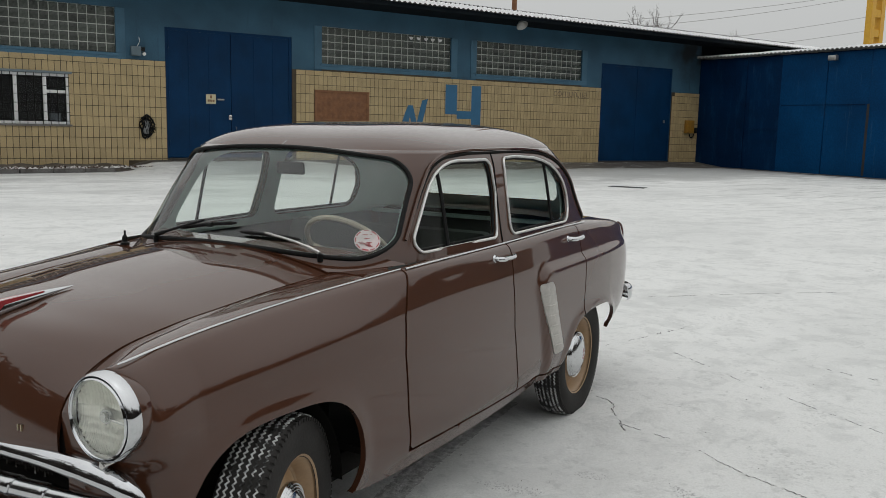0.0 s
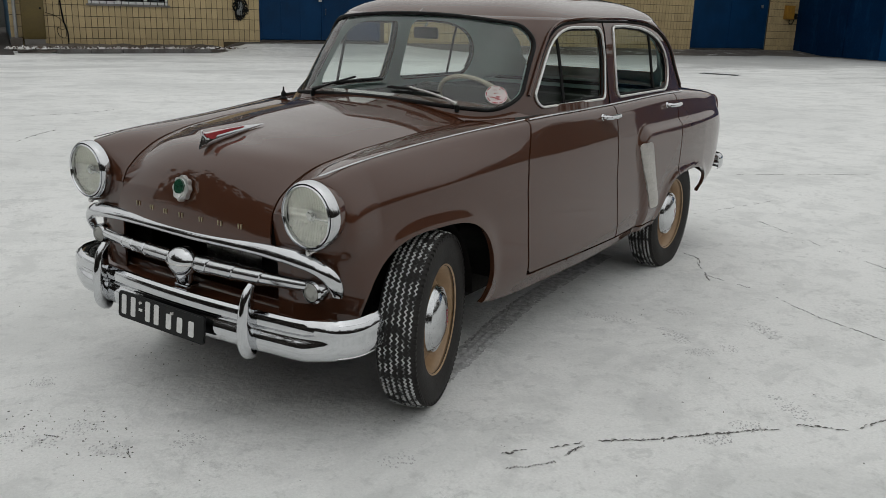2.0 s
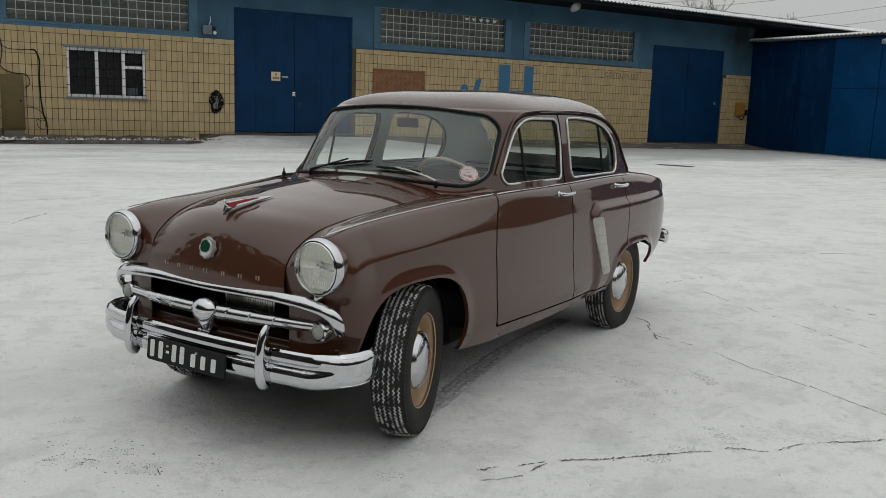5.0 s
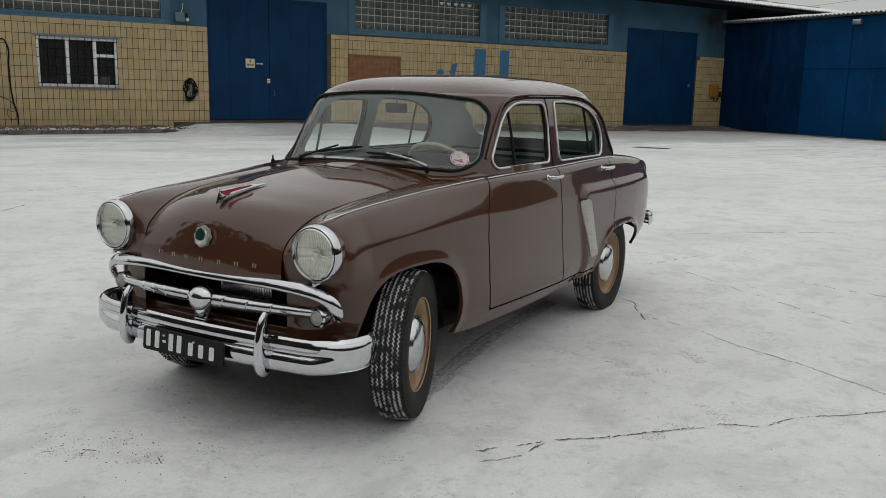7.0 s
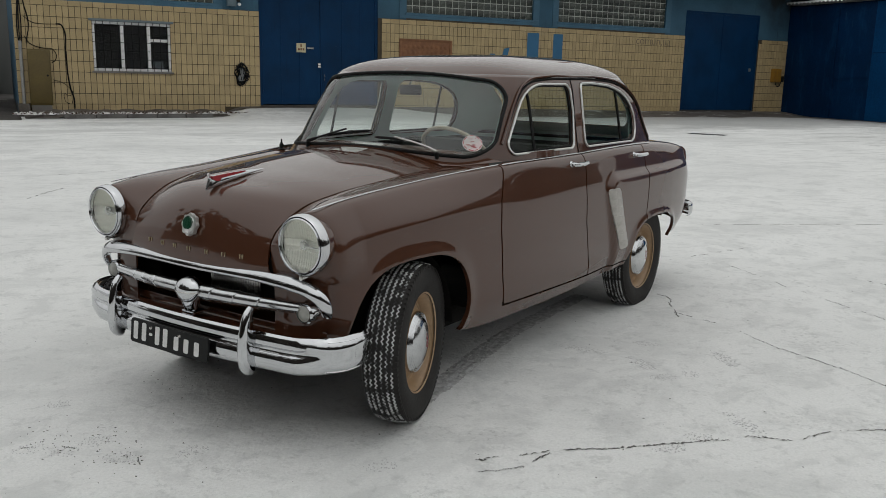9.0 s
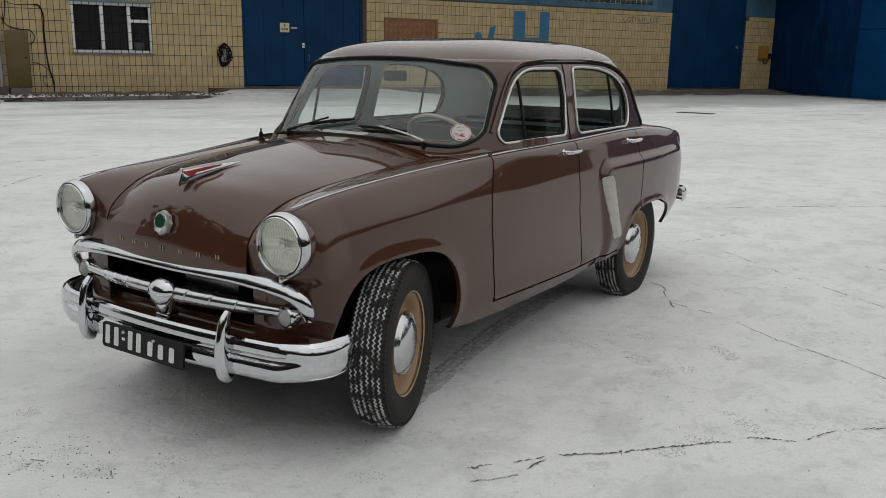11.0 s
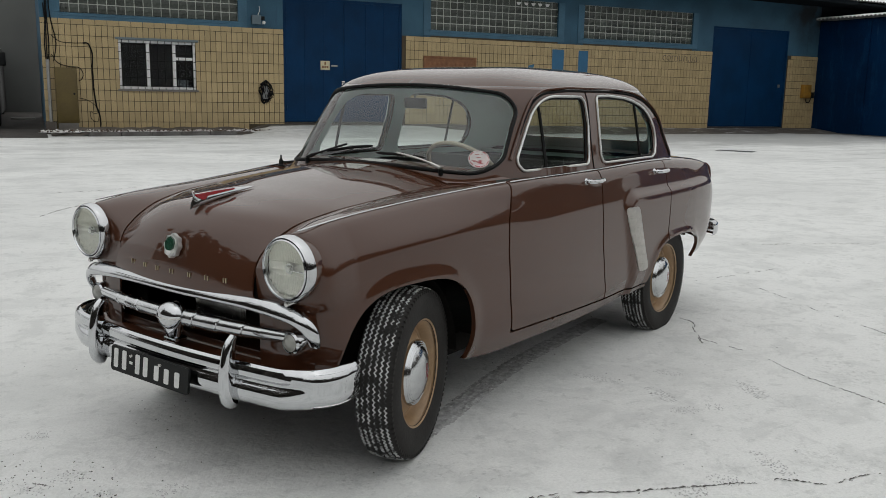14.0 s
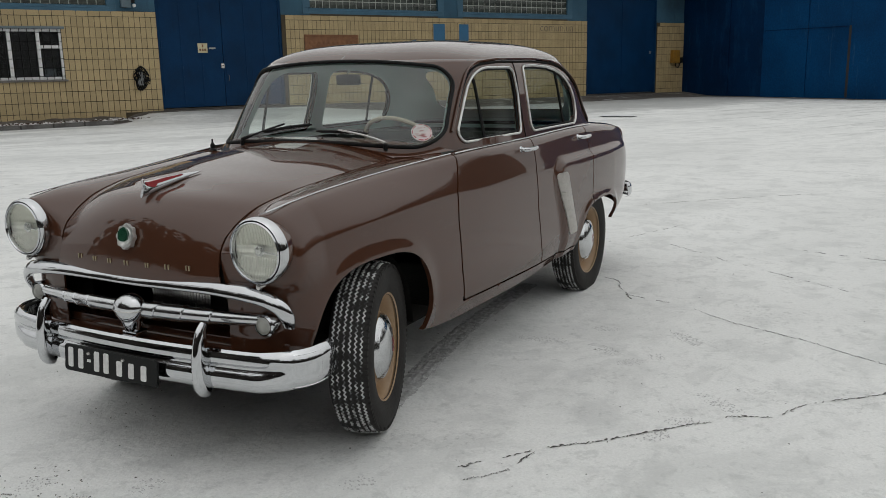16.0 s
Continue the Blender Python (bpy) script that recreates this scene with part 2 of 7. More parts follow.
def solo(name, shape, mat, label, category, at=None, kind="", smooth=True, group="", fix=True):
    """A thing of one mesh."""
    ob = part(name, shape, mat, None, "", smooth, fix=fix)
    if at is not None:
        ob.matrix_basis = at
    return tagged(ob, label, category, group, kind)


def curve(*knots):
    """A smooth function through (place, value) knots."""
    xs, ys = np.array(knots, float).T
    s = np.gradient(ys, xs)

    def f(x):
        x = min(max(x, xs[0]), xs[-1])
        i = int(min(max(np.searchsorted(xs, x) - 1, 0), len(xs) - 2))
        h = xs[i + 1] - xs[i]
        t = (x - xs[i]) / h
        return float((2 * t**3 - 3 * t**2 + 1) * ys[i] + (t**3 - 2 * t**2 + t) * h * s[i] + (3 * t**2 - 2 * t**3) * ys[i + 1] + (t**3 - t**2) * h * s[i + 1])
    return f


def spline(points, n):
    """n points along a smooth curve through the given ones."""
    p = np.array(points, float)
    k = np.r_[0, np.cumsum(np.linalg.norm(np.diff(p, axis=0), axis=1))]
    fs = [curve(*zip(k, p[:, c])) for c in range(p.shape[1])]
    return [tuple(f(t) for f in fs) for t in np.linspace(0, k[-1], n)]


def sd_poly(pts, r=0.0):
    """The signed distance to a rounded polygon, negative inside."""
    p = np.array(pts, float)

    def f(a, b):
        q = np.array((a, b))
        d, s = 1e9, 1.0
        for i in range(len(p)):
            v0, v1 = p[i], p[i - 1]
            e, w = v1 - v0, q - v0
            t = min(max(w @ e / (e @ e), 0), 1)
            d = min(d, ((w - e * t) ** 2).sum())
            c = (q[1] >= v0[1], q[1] < v1[1], e[0] * w[1] > e[1] * w[0])
            if all(c) or not any(c):
                s = -s
        return s * math.sqrt(d) - r
    return f


def rounded(pts, r, n=6):
    """A polygon (counter-clockwise) grown by r with round corners."""
    out, k = [], len(pts)
    for i in range(k):
        a, b, c = (Vector(pts[j % k]) for j in (i - 1, i, i + 1))
        n0, n1 = (Vector((d.y, -d.x)).normalized() for d in (b - a, c - b))
        t0, t1 = math.atan2(n0.y, n0.x), math.atan2(n1.y, n1.x)
        t1 += 2 * math.pi * (t1 < t0 - 1e-6)
        out += [(b.x + r * math.cos(t), b.y + r * math.sin(t)) for t in np.linspace(t0, t1, n)]
    return out


def clip(shape, f):
    """Keeps what lies where f(x, y, z) < 0, cut cleanly along f = 0."""
    val = [f(*p) for p in shape.v]
    out, cut = Shape(), {}
    index = {}

    def vert(i):
        if i not in index:
            index[i] = len(out.v)
            out.v.append(shape.v[i])
        return index[i]
    for face in shape.f:
        vs = [val[i] for i in face]
        if max(vs) <= 0:
            out.f.append(tuple(vert(i) for i in face))
        elif min(vs) < 0:
            new_face = []
            for i, j in zip(face, face[1:] + face[:1]):
                if val[i] <= 0:
                    new_face.append(vert(i))
                if (val[i] <= 0) != (val[j] <= 0):
                    key = (min(i, j), max(i, j))
                    if key not in cut:
                        a, b = key
                        t = val[a] / (val[a] - val[b])
                        cut[key] = len(out.v)
                        out.v.append(tuple(np.array(shape.v[a]) * (1 - t) + np.array(shape.v[b]) * t))
                    new_face.append(cut[key])
            if len(new_face) > 2:
                out.f.append(tuple(new_face))
    return out


def lip(shape, inward):
    """Turns the open edges of a sheet inwards, so that it shows its thickness; inward(x, y, z) gives the way."""
    count = {}
    for f in shape.f:
        for a, b in zip(f, f[1:] + f[:1]):
            count.setdefault((min(a, b), max(a, b)), []).append((a, b))
    made = {}

    def deep(i):
        if i not in made:
            made[i] = len(shape.v)
            shape.v.append(tuple(np.array(shape.v[i]) + inward(*shape.v[i])))
        return made[i]
    for edges in count.values():
        if len(edges) == 1:
            a, b = edges[0]
            shape.f.append((b, a, deep(a), deep(b)))
    return shape


# ---- the yard, laid out along the garage front: u along it, v into it ----
FACE = pose(0, 0, 0, 0, 0, 62.13) @ Matrix.Translation((0, 24.21, 0))
FLOOR = 0.33  # threshold of the garages over the yard
TILE_TOP, CORNER, SIDE = 3.35, -0.5, 31.29


def snow_material():
    m = bpy.data.materials.new("trodden_snow_and_ice")
    m.use_nodes = True
    t = m.node_tree
    b = t.nodes["Principled BSDF"]
    co = t.nodes.new("ShaderNodeTexCoord")

    def noise_at(scale, detail=6, rough=0.6, stretch=None, distort=0.0):
        n = t.nodes.new("ShaderNodeTexNoise")
        n.inputs["Scale"].default_value, n.inputs["Detail"].default_value, n.inputs["Roughness"].default_value = scale, detail, rough
        n.inputs["Distortion"].default_value = distort
        if stretch:
            mp = t.nodes.new("ShaderNodeMapping")
            mp.inputs["Scale"].default_value = stretch
            t.links.new(co.outputs["Object"], mp.inputs[0])
            t.links.new(mp.outputs[0], n.inputs[0])
        else:
            t.links.new(co.outputs["Object"], n.inputs[0])
        return n.outputs[0]

    def ramp(src, lo, hi, a=0.0, c=1.0):
        r = t.nodes.new("ShaderNodeMapRange")
        r.interpolation_type = "SMOOTHSTEP"
        for k, value in zip((1, 2, 3, 4), (lo, hi, a, c)):
            r.inputs[k].default_value = value
        t.links.new(src, r.inputs[0])
        return r.outputs[0]

    def mix(fac, a, c):
        x = t.nodes.new("ShaderNodeMix")
        x.data_type = "RGBA"
        t.links.new(fac, x.inputs[0])
        for src, k in ((a, 6), (c, 7)):
            if isinstance(src, tuple):
                x.inputs[k].default_value = (*src, 1)
            else:
                t.links.new(src, x.inputs[k])
        return x.outputs[2]
    broad = ramp(noise_at(0.35, 4, 0.55), 0.40, 0.68, 0.0, 0.30)
    lane = ramp(noise_at(1.1, 10, 0.66, (0.75, 1.1, 1), 0.5), 0.50, 0.62, 0.0, 0.34)
    smudge = ramp(noise_at(3.4, 10, 0.68, None, 0.5), 0.49, 0.63, 0.0, 0.42)
    wisp = ramp(noise_at(12, 9, 0.7, None, 0.35), 0.53, 0.66, 0.0, 0.40)
    grain = ramp(noise_at(90, 4, 0.7), 0.25, 0.75)
    fine = ramp(noise_at(46, 7, 0.72), 0.53, 0.70, 0.0, 0.45)
    speck = ramp(noise_at(55, 4, 0.65), 0.64, 0.72)
    ground_colour = mix(grain, (0.71, 0.716, 0.704), (0.82, 0.825, 0.812))
    ground_colour = mix(broad, ground_colour, (0.57, 0.578, 0.57))
    ground_colour = mix(lane, ground_colour, (0.52, 0.53, 0.522))
    ground_colour = mix(smudge, ground_colour, (0.50, 0.51, 0.502))
    ground_colour = mix(wisp, ground_colour, (0.45, 0.46, 0.452))
    ground_colour = mix(fine, ground_colour, (0.50, 0.508, 0.50))
    trodden = t.nodes.new("ShaderNodeMath")
    trodden.operation = "MULTIPLY"
    t.links.new(ramp(noise_at(1.7, 6, 0.6, None, 0.4), 0.53, 0.64), trodden.inputs[0])
    t.links.new(ramp(noise_at(34, 8, 0.78), 0.50, 0.64, 0.0, 0.6), trodden.inputs[1])
    ground_colour = mix(trodden.outputs[0], ground_colour, (0.38, 0.385, 0.38))
    # thawed, dirtier ice towards the garages, in streaks along them
    split = t.nodes.new("ShaderNodeSeparateXYZ")
    t.links.new(co.outputs["Object"], split.inputs[0])
    worn = t.nodes.new("ShaderNodeMath")
    worn.operation = "MULTIPLY"
    t.links.new(ramp(split.outputs[1], -17, -3, 0.10, 1.0), worn.inputs[0])
    t.links.new(ramp(noise_at(0.62, 11, 0.70, (0.28, 0.8, 1), 0.6), 0.46, 0.60, 0.0, 0.55), worn.inputs[1])
    ground_colour = mix(worn.outputs[0], ground_colour, (0.37, 0.375, 0.37))
    far_end = ramp(split.outputs[0], 9, 19)
    ragged = t.nodes.new("ShaderNodeMath")
    ragged.operation = "MULTIPLY_ADD"
    t.links.new(noise_at(1.0, 12, 0.72, (0.25, 0.6, 1), 0.8), ragged.inputs[0])
    ragged.inputs[1].default_value = 16.0
    t.links.new(split.outputs[1], ragged.inputs[2])
    for source, colour in ((ramp(ragged.outputs[0], -2.0, 2.0, 0.0, 0.85), (0.36, 0.365, 0.36)), (ramp(noise_at(2.2, 12, 0.72, (0.2, 1.2, 1), 0.6), 0.53, 0.60, 0.0, 0.5), (0.34, 0.345, 0.34))):
        bare = t.nodes.new("ShaderNodeMath")
        bare.operation = "MULTIPLY"
        t.links.new(far_end, bare.inputs[0])
        t.links.new(source, bare.inputs[1])
        ground_colour = mix(bare.outputs[0], ground_colour, colour)
    grime = t.nodes.new("ShaderNodeMath")
    grime.operation = "MULTIPLY"
    t.links.new(speck, grime.inputs[0])
    t.links.new(ramp(noise_at(1.9, 4), 0.52, 0.68, 0.0, 0.42), grime.inputs[1])
    ground_colour = mix(grime.outputs[0], ground_colour, (0.22, 0.215, 0.21))
    t.links.new(ground_colour, b.inputs["Base Color"])
    t.links.new(ramp(smudge, 0, 0.5, 0.75, 0.5), b.inputs["Roughness"])
    b.inputs["Specular IOR Level"].default_value = 0.3
    add = t.nodes.new("ShaderNodeMath")
    add.operation = "MULTIPLY_ADD"
    t.links.new(noise_at(38, 6, 0.7), add.inputs[0])
    add.inputs[1].default_value = 0.45
    t.links.new(noise_at(7, 6, 0.6), add.inputs[2])
    bp = t.nodes.new("ShaderNodeBump")
    bp.inputs["Strength"].default_value, bp.inputs["Distance"].default_value = 0.85, 0.016
    t.links.new(add.outputs[0], bp.inputs["Height"])
    t.links.new(bp.outputs[0], b.inputs["Normal"])
    return m


SNOW_ICE = snow_material()
SNOW = material("loose_snow", (0.88, 0.885, 0.89), 0.8, 0, (0.76, 0.76, 0.76), 9, 60, 0.5, 0.5)
MUD = material("wet_frozen_dirt", (0.07, 0.058, 0.048), 0.7, 0, (0.135, 0.122, 0.108), 1.6, 30, 0.8, 0.6, tone=0.25)
THAW = streaks(material("thawing_dirt", (0.075, 0.066, 0.058), 0.7, 0, (0.14, 0.128, 0.115), 1.6, 30, 0.8, 0.6, tone=0.25), (0.55, 0.55, 0.54), (0.9, 2.2, 1), 0.56, 0.66, 0.85)
DARK_DIRT = material("dark_wet_dirt", (0.035, 0.03, 0.026), 0.75, 0, (0.065, 0.058, 0.05), 1.4, 30, 0.8, 0.5, tone=0.25)
CONCRETE = material("stained_concrete", (0.2, 0.19, 0.175), 0.85, 0, (0.12, 0.11, 0.1), 1.2, 40, 0.8, 0.3, tone=0.15)
JOINT = material("dirty_tile_joint", (0.075, 0.058, 0.034), 0.9, 0, (0.04, 0.03, 0.02), 3, 60, 0.6, 0.2)
TILE = by_piece(material("cream_glazed_tile", (0.475, 0.368, 0.200), 0.3, 0, (0.38, 0.288, 0.15), 2.2, 40, 0.6, 0.05, tone=0.1), 0.09)
TILE_REST = by_piece(material("cream_glazed_tile_rest", (0.475, 0.368, 0.200), 0.3, 0, (0.38, 0.288, 0.15), 2.2, 40, 0.6, 0.05, tone=0.1), 0.09, True)
streaks(TILE_REST, (0.19, 0.125, 0.06), (1.3, 1, 0.8), 0.60, 0.80, 0.45)
LIGHT_BLUE = material("faded_blue_wall_paint", (0.039, 0.115, 0.182), 0.75, 0, (0.024, 0.074, 0.118), 0.8, 30, 0.9, 0.2, tone=0.12)
GATE_BLUE = material("dark_blue_gate_paint", (0.001, 0.031, 0.093), 0.55, 0, (0.001, 0.021, 0.062), 0.9, 25, 0.8, 0.12, tone=0.12, spec=0.15)
SHEET_BLUE = material("blue_sheet_steel", (0.0006, 0.022, 0.072), 0.55, 0, (0.001, 0.013, 0.044), 0.6, 18, 0.9, 0.12, tone=0.15, spec=0.08)
streaks(SHEET_BLUE, (0.012, 0.075, 0.17), (1, 2.2, 0.55), 0.54, 0.76, 0.45)
streaks(SHEET_BLUE, (0.05, 0.10, 0.17), (1, 7.0, 0.6), 0.62, 0.76, 0.4)
# lighter paint past a seam, raised further for the light away from the corner
SHEET_LIT = streaks(material("lighter_lit_blue_sheet_steel", (0.001, 0.046, 0.138), 0.55, 0, (0.001, 0.030, 0.094), 0.6, 18, 0.9, 0.12, tone=0.15, spec=0.08), (0.06, 0.115, 0.19), (1, 7.0, 0.6), 0.60, 0.76, 0.45)
streaks(GATE_BLUE, (0.006, 0.055, 0.135), (1.4, 1, 0.6), 0.52, 0.74, 0.25)
streaks(GATE_BLUE, (0.004, 0.012, 0.03), (6.0, 1, 0.5), 0.60, 0.75, 0.55)
streaks(LIGHT_BLUE, (0.050, 0.135, 0.20), (0.5, 1, 0.9), 0.50, 0.70, 0.6)
streaks(LIGHT_BLUE, (0.012, 0.03, 0.05), (4.0, 1, 0.4), 0.58, 0.74, 0.6)
# soot stain on the plaster over the far corner
soot = LIGHT_BLUE.node_tree
place, axes, across, above, ragged_soot, both_ways, with_noise, blend = (soot.nodes.new("ShaderNode" + k) for k in ("TexCoord", "SeparateXYZ", "MapRange", "MapRange", "TexNoise", "Math", "Math", "Mix"))
soot.links.new(place.outputs["Object"], axes.inputs[0])
soot.links.new(place.outputs["Object"], ragged_soot.inputs["Vector"])
ragged_soot.inputs["Scale"].default_value, ragged_soot.inputs["Detail"].default_value = 1.6, 7
for node, source, lo, hi in ((across, axes.outputs[0], 29.0, 30.2), (above, axes.outputs[2], 3.6, 5.0)):
    node.inputs[1].default_value, node.inputs[2].default_value = lo, hi
    soot.links.new(source, node.inputs[0])
both_ways.operation, with_noise.operation, with_noise.use_clamp = "MULTIPLY", "MULTIPLY", True
soot.links.new(across.outputs[0], both_ways.inputs[0])
soot.links.new(above.outputs[0], both_ways.inputs[1])
stain = soot.nodes.new("ShaderNodeMath")
stain.operation, stain.inputs[1].default_value = "MULTIPLY", 1.9
soot.links.new(ragged_soot.outputs[0], stain.inputs[0])
soot.links.new(both_ways.outputs[0], with_noise.inputs[0])
soot.links.new(stain.outputs[0], with_noise.inputs[1])
blend.data_type = "RGBA"
blend.inputs[7].default_value = (0.010, 0.018, 0.024, 1)
soot.links.new(with_noise.outputs[0], blend.inputs[0])
soot.links.new(soot.nodes["Principled BSDF"].inputs["Base Color"].links[0].from_socket, blend.inputs[6])
soot.links.new(blend.outputs[2], soot.nodes["Principled BSDF"].inputs["Base Color"])
TRIM_BLUE = streaks(material("pale_blue_band_paint", (0.060, 0.150, 0.225), 0.7, 0, (0.040, 0.105, 0.16), 1.5, 30, 0.8, 0.2, tone=0.12), (0.2, 0.26, 0.28), (3, 3, 3), 0.62, 0.75, 0.6)
BLOCK = by_piece(material("glass_block", (0.070, 0.082, 0.070), 0.22, 0, (0.035, 0.043, 0.037), 14, 40, 0.8, 0.5, bump_scale=16), 0.35)
MORTAR = material("pale_mortar", (0.52, 0.54, 0.50), 0.85, 0, (0.38, 0.40, 0.37), 4, 40, 0.5, 0.1)
SLATE = material("grey_corrugated_sheet", (0.17, 0.17, 0.165), 0.85, 0, (0.1, 0.1, 0.095), 2, 30, 0.6, 0.2)
PLASTER = material("grey_plaster", (0.13, 0.135, 0.13), 0.9, 0, (0.1, 0.105, 0.1), 0.8, 30, 0.6, 0.2)
RUST = material("rusty_brown_board", (0.235, 0.105, 0.045), 0.7, 0, (0.15, 0.065, 0.03), 5, 40, 0.8, 0.4, tone=0.2)
OCHRE = material("ochre_cabinet_paint", (0.115, 0.082, 0.02), 0.55, 0, (0.08, 0.055, 0.016), 2, 30, 0.7, 0.1)
YELLOW = material("yellow_paint", (0.6, 0.33, 0.02), 0.5, 0, (0.5, 0.25, 0.02), 4, 40, 0.5, 0.1)
GALV = material("galvanised_pipe", (0.4, 0.4, 0.39), 0.4, 0.8, (0.25, 0.25, 0.24), 6, 60, 0.5, 0.1)
CABLE = material("black_cable", (0.009, 0.009, 0.009), 0.6, 0, (0.016, 0.016, 0.016), 20, 90, 0.5, 0.05, spec=0.12)
DIM_PANE = glass("dim_window_pane", (0.5, 0.53, 0.55), 0.3, 0.04)
FRAME_WHITE = material("white_plastic_frame", (0.86, 0.86, 0.86), 0.4, 0, (0.76, 0.76, 0.75), 6, 60, 0.5, 0.02)
# near-black: the shade under the roof is put into this colour
EAVES = material("shade_dark_eaves", (0.006, 0.009, 0.012), 0.9, 0, (0.012, 0.016, 0.02), 2, 20, 0.6, 0.1, spec=0.1)
DARK_ROOM = material("dark_room", (0.02, 0.02, 0.02), 0.9, 0, (0.03, 0.03, 0.03), 2, 20, 0.5, 0.0)
NUMBER_BLUE = material("blue_stencil_paint", (0.028, 0.14, 0.27), 0.5, 0, (0.022, 0.11, 0.21), 4, 40, 0.5, 0.1)
LEAD = material("pencil_grey_paint", (0.16, 0.13, 0.09), 0.6, 0, (0.1, 0.08, 0.06), 9, 60, 0.5, 0.05)


def floor_at(u):
    """The threshold sinks towards the far gate."""
    return FLOOR - 0.14 * min(max((u - 13) / 11, 0), 1)


def ramp_height(u, v):
    """Trodden snow banked up to the first gate."""
    k = min(max((v + 1.9) / 1.75, 0), 1)
    return 0.27 * k * k * (3 - 2 * k) * min(max((u - 5.2) / 0.9, 0), 1) * min(max((14.5 - u) / 3, 0), 1)


def ground_height(u, v):
    return ramp_height(u, v) * (v < 0.4) - 0.06 * min(max((-v - 1) / 8, 0), 1) * min(max((u - 24) / 7, 0), 1) if v > -3 else -0.06 * min(max((-v - 1) / 8, 0), 1) * min(max((u - 24) / 7, 0), 1)


us = sorted(set([-400, -200, -100, -60, -40, -25, -15, -8, 400, 200, 110, 70, 50, 40] + [round(a, 2) for a in np.arange(-4, 34, 0.5)]))
vs = sorted(set([-400, -200, -120, -80, -60, -45, -36, 30, 60, 120, 400] + list(np.arange(-32, -3, 1.0)) + [round(a, 2) for a in np.arange(-3, 1, 0.15)] + [2, 8, 16]))
ground = solo("ground", Shape().grid(lambda u, v: (u, v, ground_height(u, v)), us, vs), SNOW_ICE, "trodden snow and grey ice over a large yard", "ground", FACE, "structure", fix=False)

# dirty strip before the garages, and the wet corner by the bus
def apron(u, k):
    out = 0.28 + 0.75 * min(max((u - 11) / 4, 0), 1) + 0.75 * min(max((u - 15) / 5, 0), 1) * (0.7 + 0.9 * noise.noise((u * 0.55, 9, 0))) + 0.12 * min(max((u - 9) / 4, 0.3), 1) * math.sin(u * 1.3) + 0.2 * noise.noise((u * 0.9, 0, 0)) + 0.22 * noise.noise((u * 3.1, 4, 0)) + 0.5 * max(0, (u - 26) / 5)
    end = min(max((u - 5.3) / 1.1, 0), 1)
    low = ramp_height(u, -out)
    top = (floor_at(u) - 0.02 - low) * (k * k * (3 - 2 * k)) * end + low
    return (u, -out * (1 - k) + 0.02, 0.005 + top + 0.012 * k * noise.noise((u * 2.5, k * 4, 2)) - 0.06 * (1 - k) * min(max((u - 24) / 7, 0), 1) * 0.2)


solo("pavement", Shape().grid(apron, np.arange(5.0, SIDE, 0.1), np.linspace(0, 1, 14)), THAW, "dirty wet concrete ramp with a thawed edge before the garages", "pavement", FACE, "structure")
foot = Shape().grid(lambda v, k: (SIDE + 0.02 - k * (0.75 + 0.6 * noise.noise((v * 0.7, 8, 0)) + 0.2 * noise.noise((v * 4.3, 2, 0))), v, 0.012 - 0.06 * min(max((-v - 1) / 8, 0), 1)), np.arange(-20, -0.4, 0.12), np.linspace(0, 1, 4))
solo("pavement_foot", foot, THAW, "thawed strip of dark dirt along the blue shed", "pavement", FACE, "structure")
alley = Shape().grid(lambda u, k: (u, -2.2 + 0.3 * noise.noise((u * 0.7, 5, 0)) + k * 20, 0.006), np.arange(-14, CORNER + 0.1, 0.5), np.linspace(0, 1, 12))
solo("pavement_alley", alley, DARK_DIRT, "thawed dark dirt in the alley beside the garages", "pavement", FACE, "structure")

# ---- garage front ----
GB = ((0.05, 5.21, 3.52), (11.95, 17.28, 3.60), (18.46, 23.89, 3.60))  # glass-block windows: from, to, sill
GB_TOP = 4.85
GATES = ((6.66, 10.86, 4.40), (25.03, 29.42, 4.40))
WALL_TOP = 5.58


def wall_pieces(openings, u0, u1, z0, z1, y0, y1):
    """A wall of boxes round rectangular openings."""
    s = Shape()
    cuts = sorted({u0, u1, *[o[k] for o in openings for k in (0, 1)]})
    for a, b in zip(cuts, cuts[1:]):
        mine = sorted((o[2], o[3]) for o in openings if o[0] <= a + 1e-6 and o[1] >= b - 1e-6)
        z = z0
        for lo, hi in mine:
            if lo > z + 1e-6:
                s.box((a, y0, z), (b, y1, lo))
            z = hi
        if z1 > z + 1e-6:
            s.box((a, y0, z), (b, y1, z1))
    return s


WIN = (1.6, 3.85, 1.35, 2.81)
holes = [WIN, *[(a, b, z, GB_TOP) for a, b, z in GB], *[(a, b, 0, z) for a, b, z in GATES]]
solo("wall_north", wall_pieces(holes, CORNER, SIDE, 0, WALL_TOP, 0.0, 0.4), LIGHT_BLUE, "faded blue plastered garage wall above cream tiles", "wall", FACE, "structure", False)
# joint bed behind the tiles
bed = wall_pieces([h for h in holes], CORNER, SIDE, 0.0, TILE_TOP, -0.025, -0.002)
solo("wall_tile_bed", bed, JOINT, "dirty brown mortar bed of the tiled wall", "wall", FACE, "structure", False)
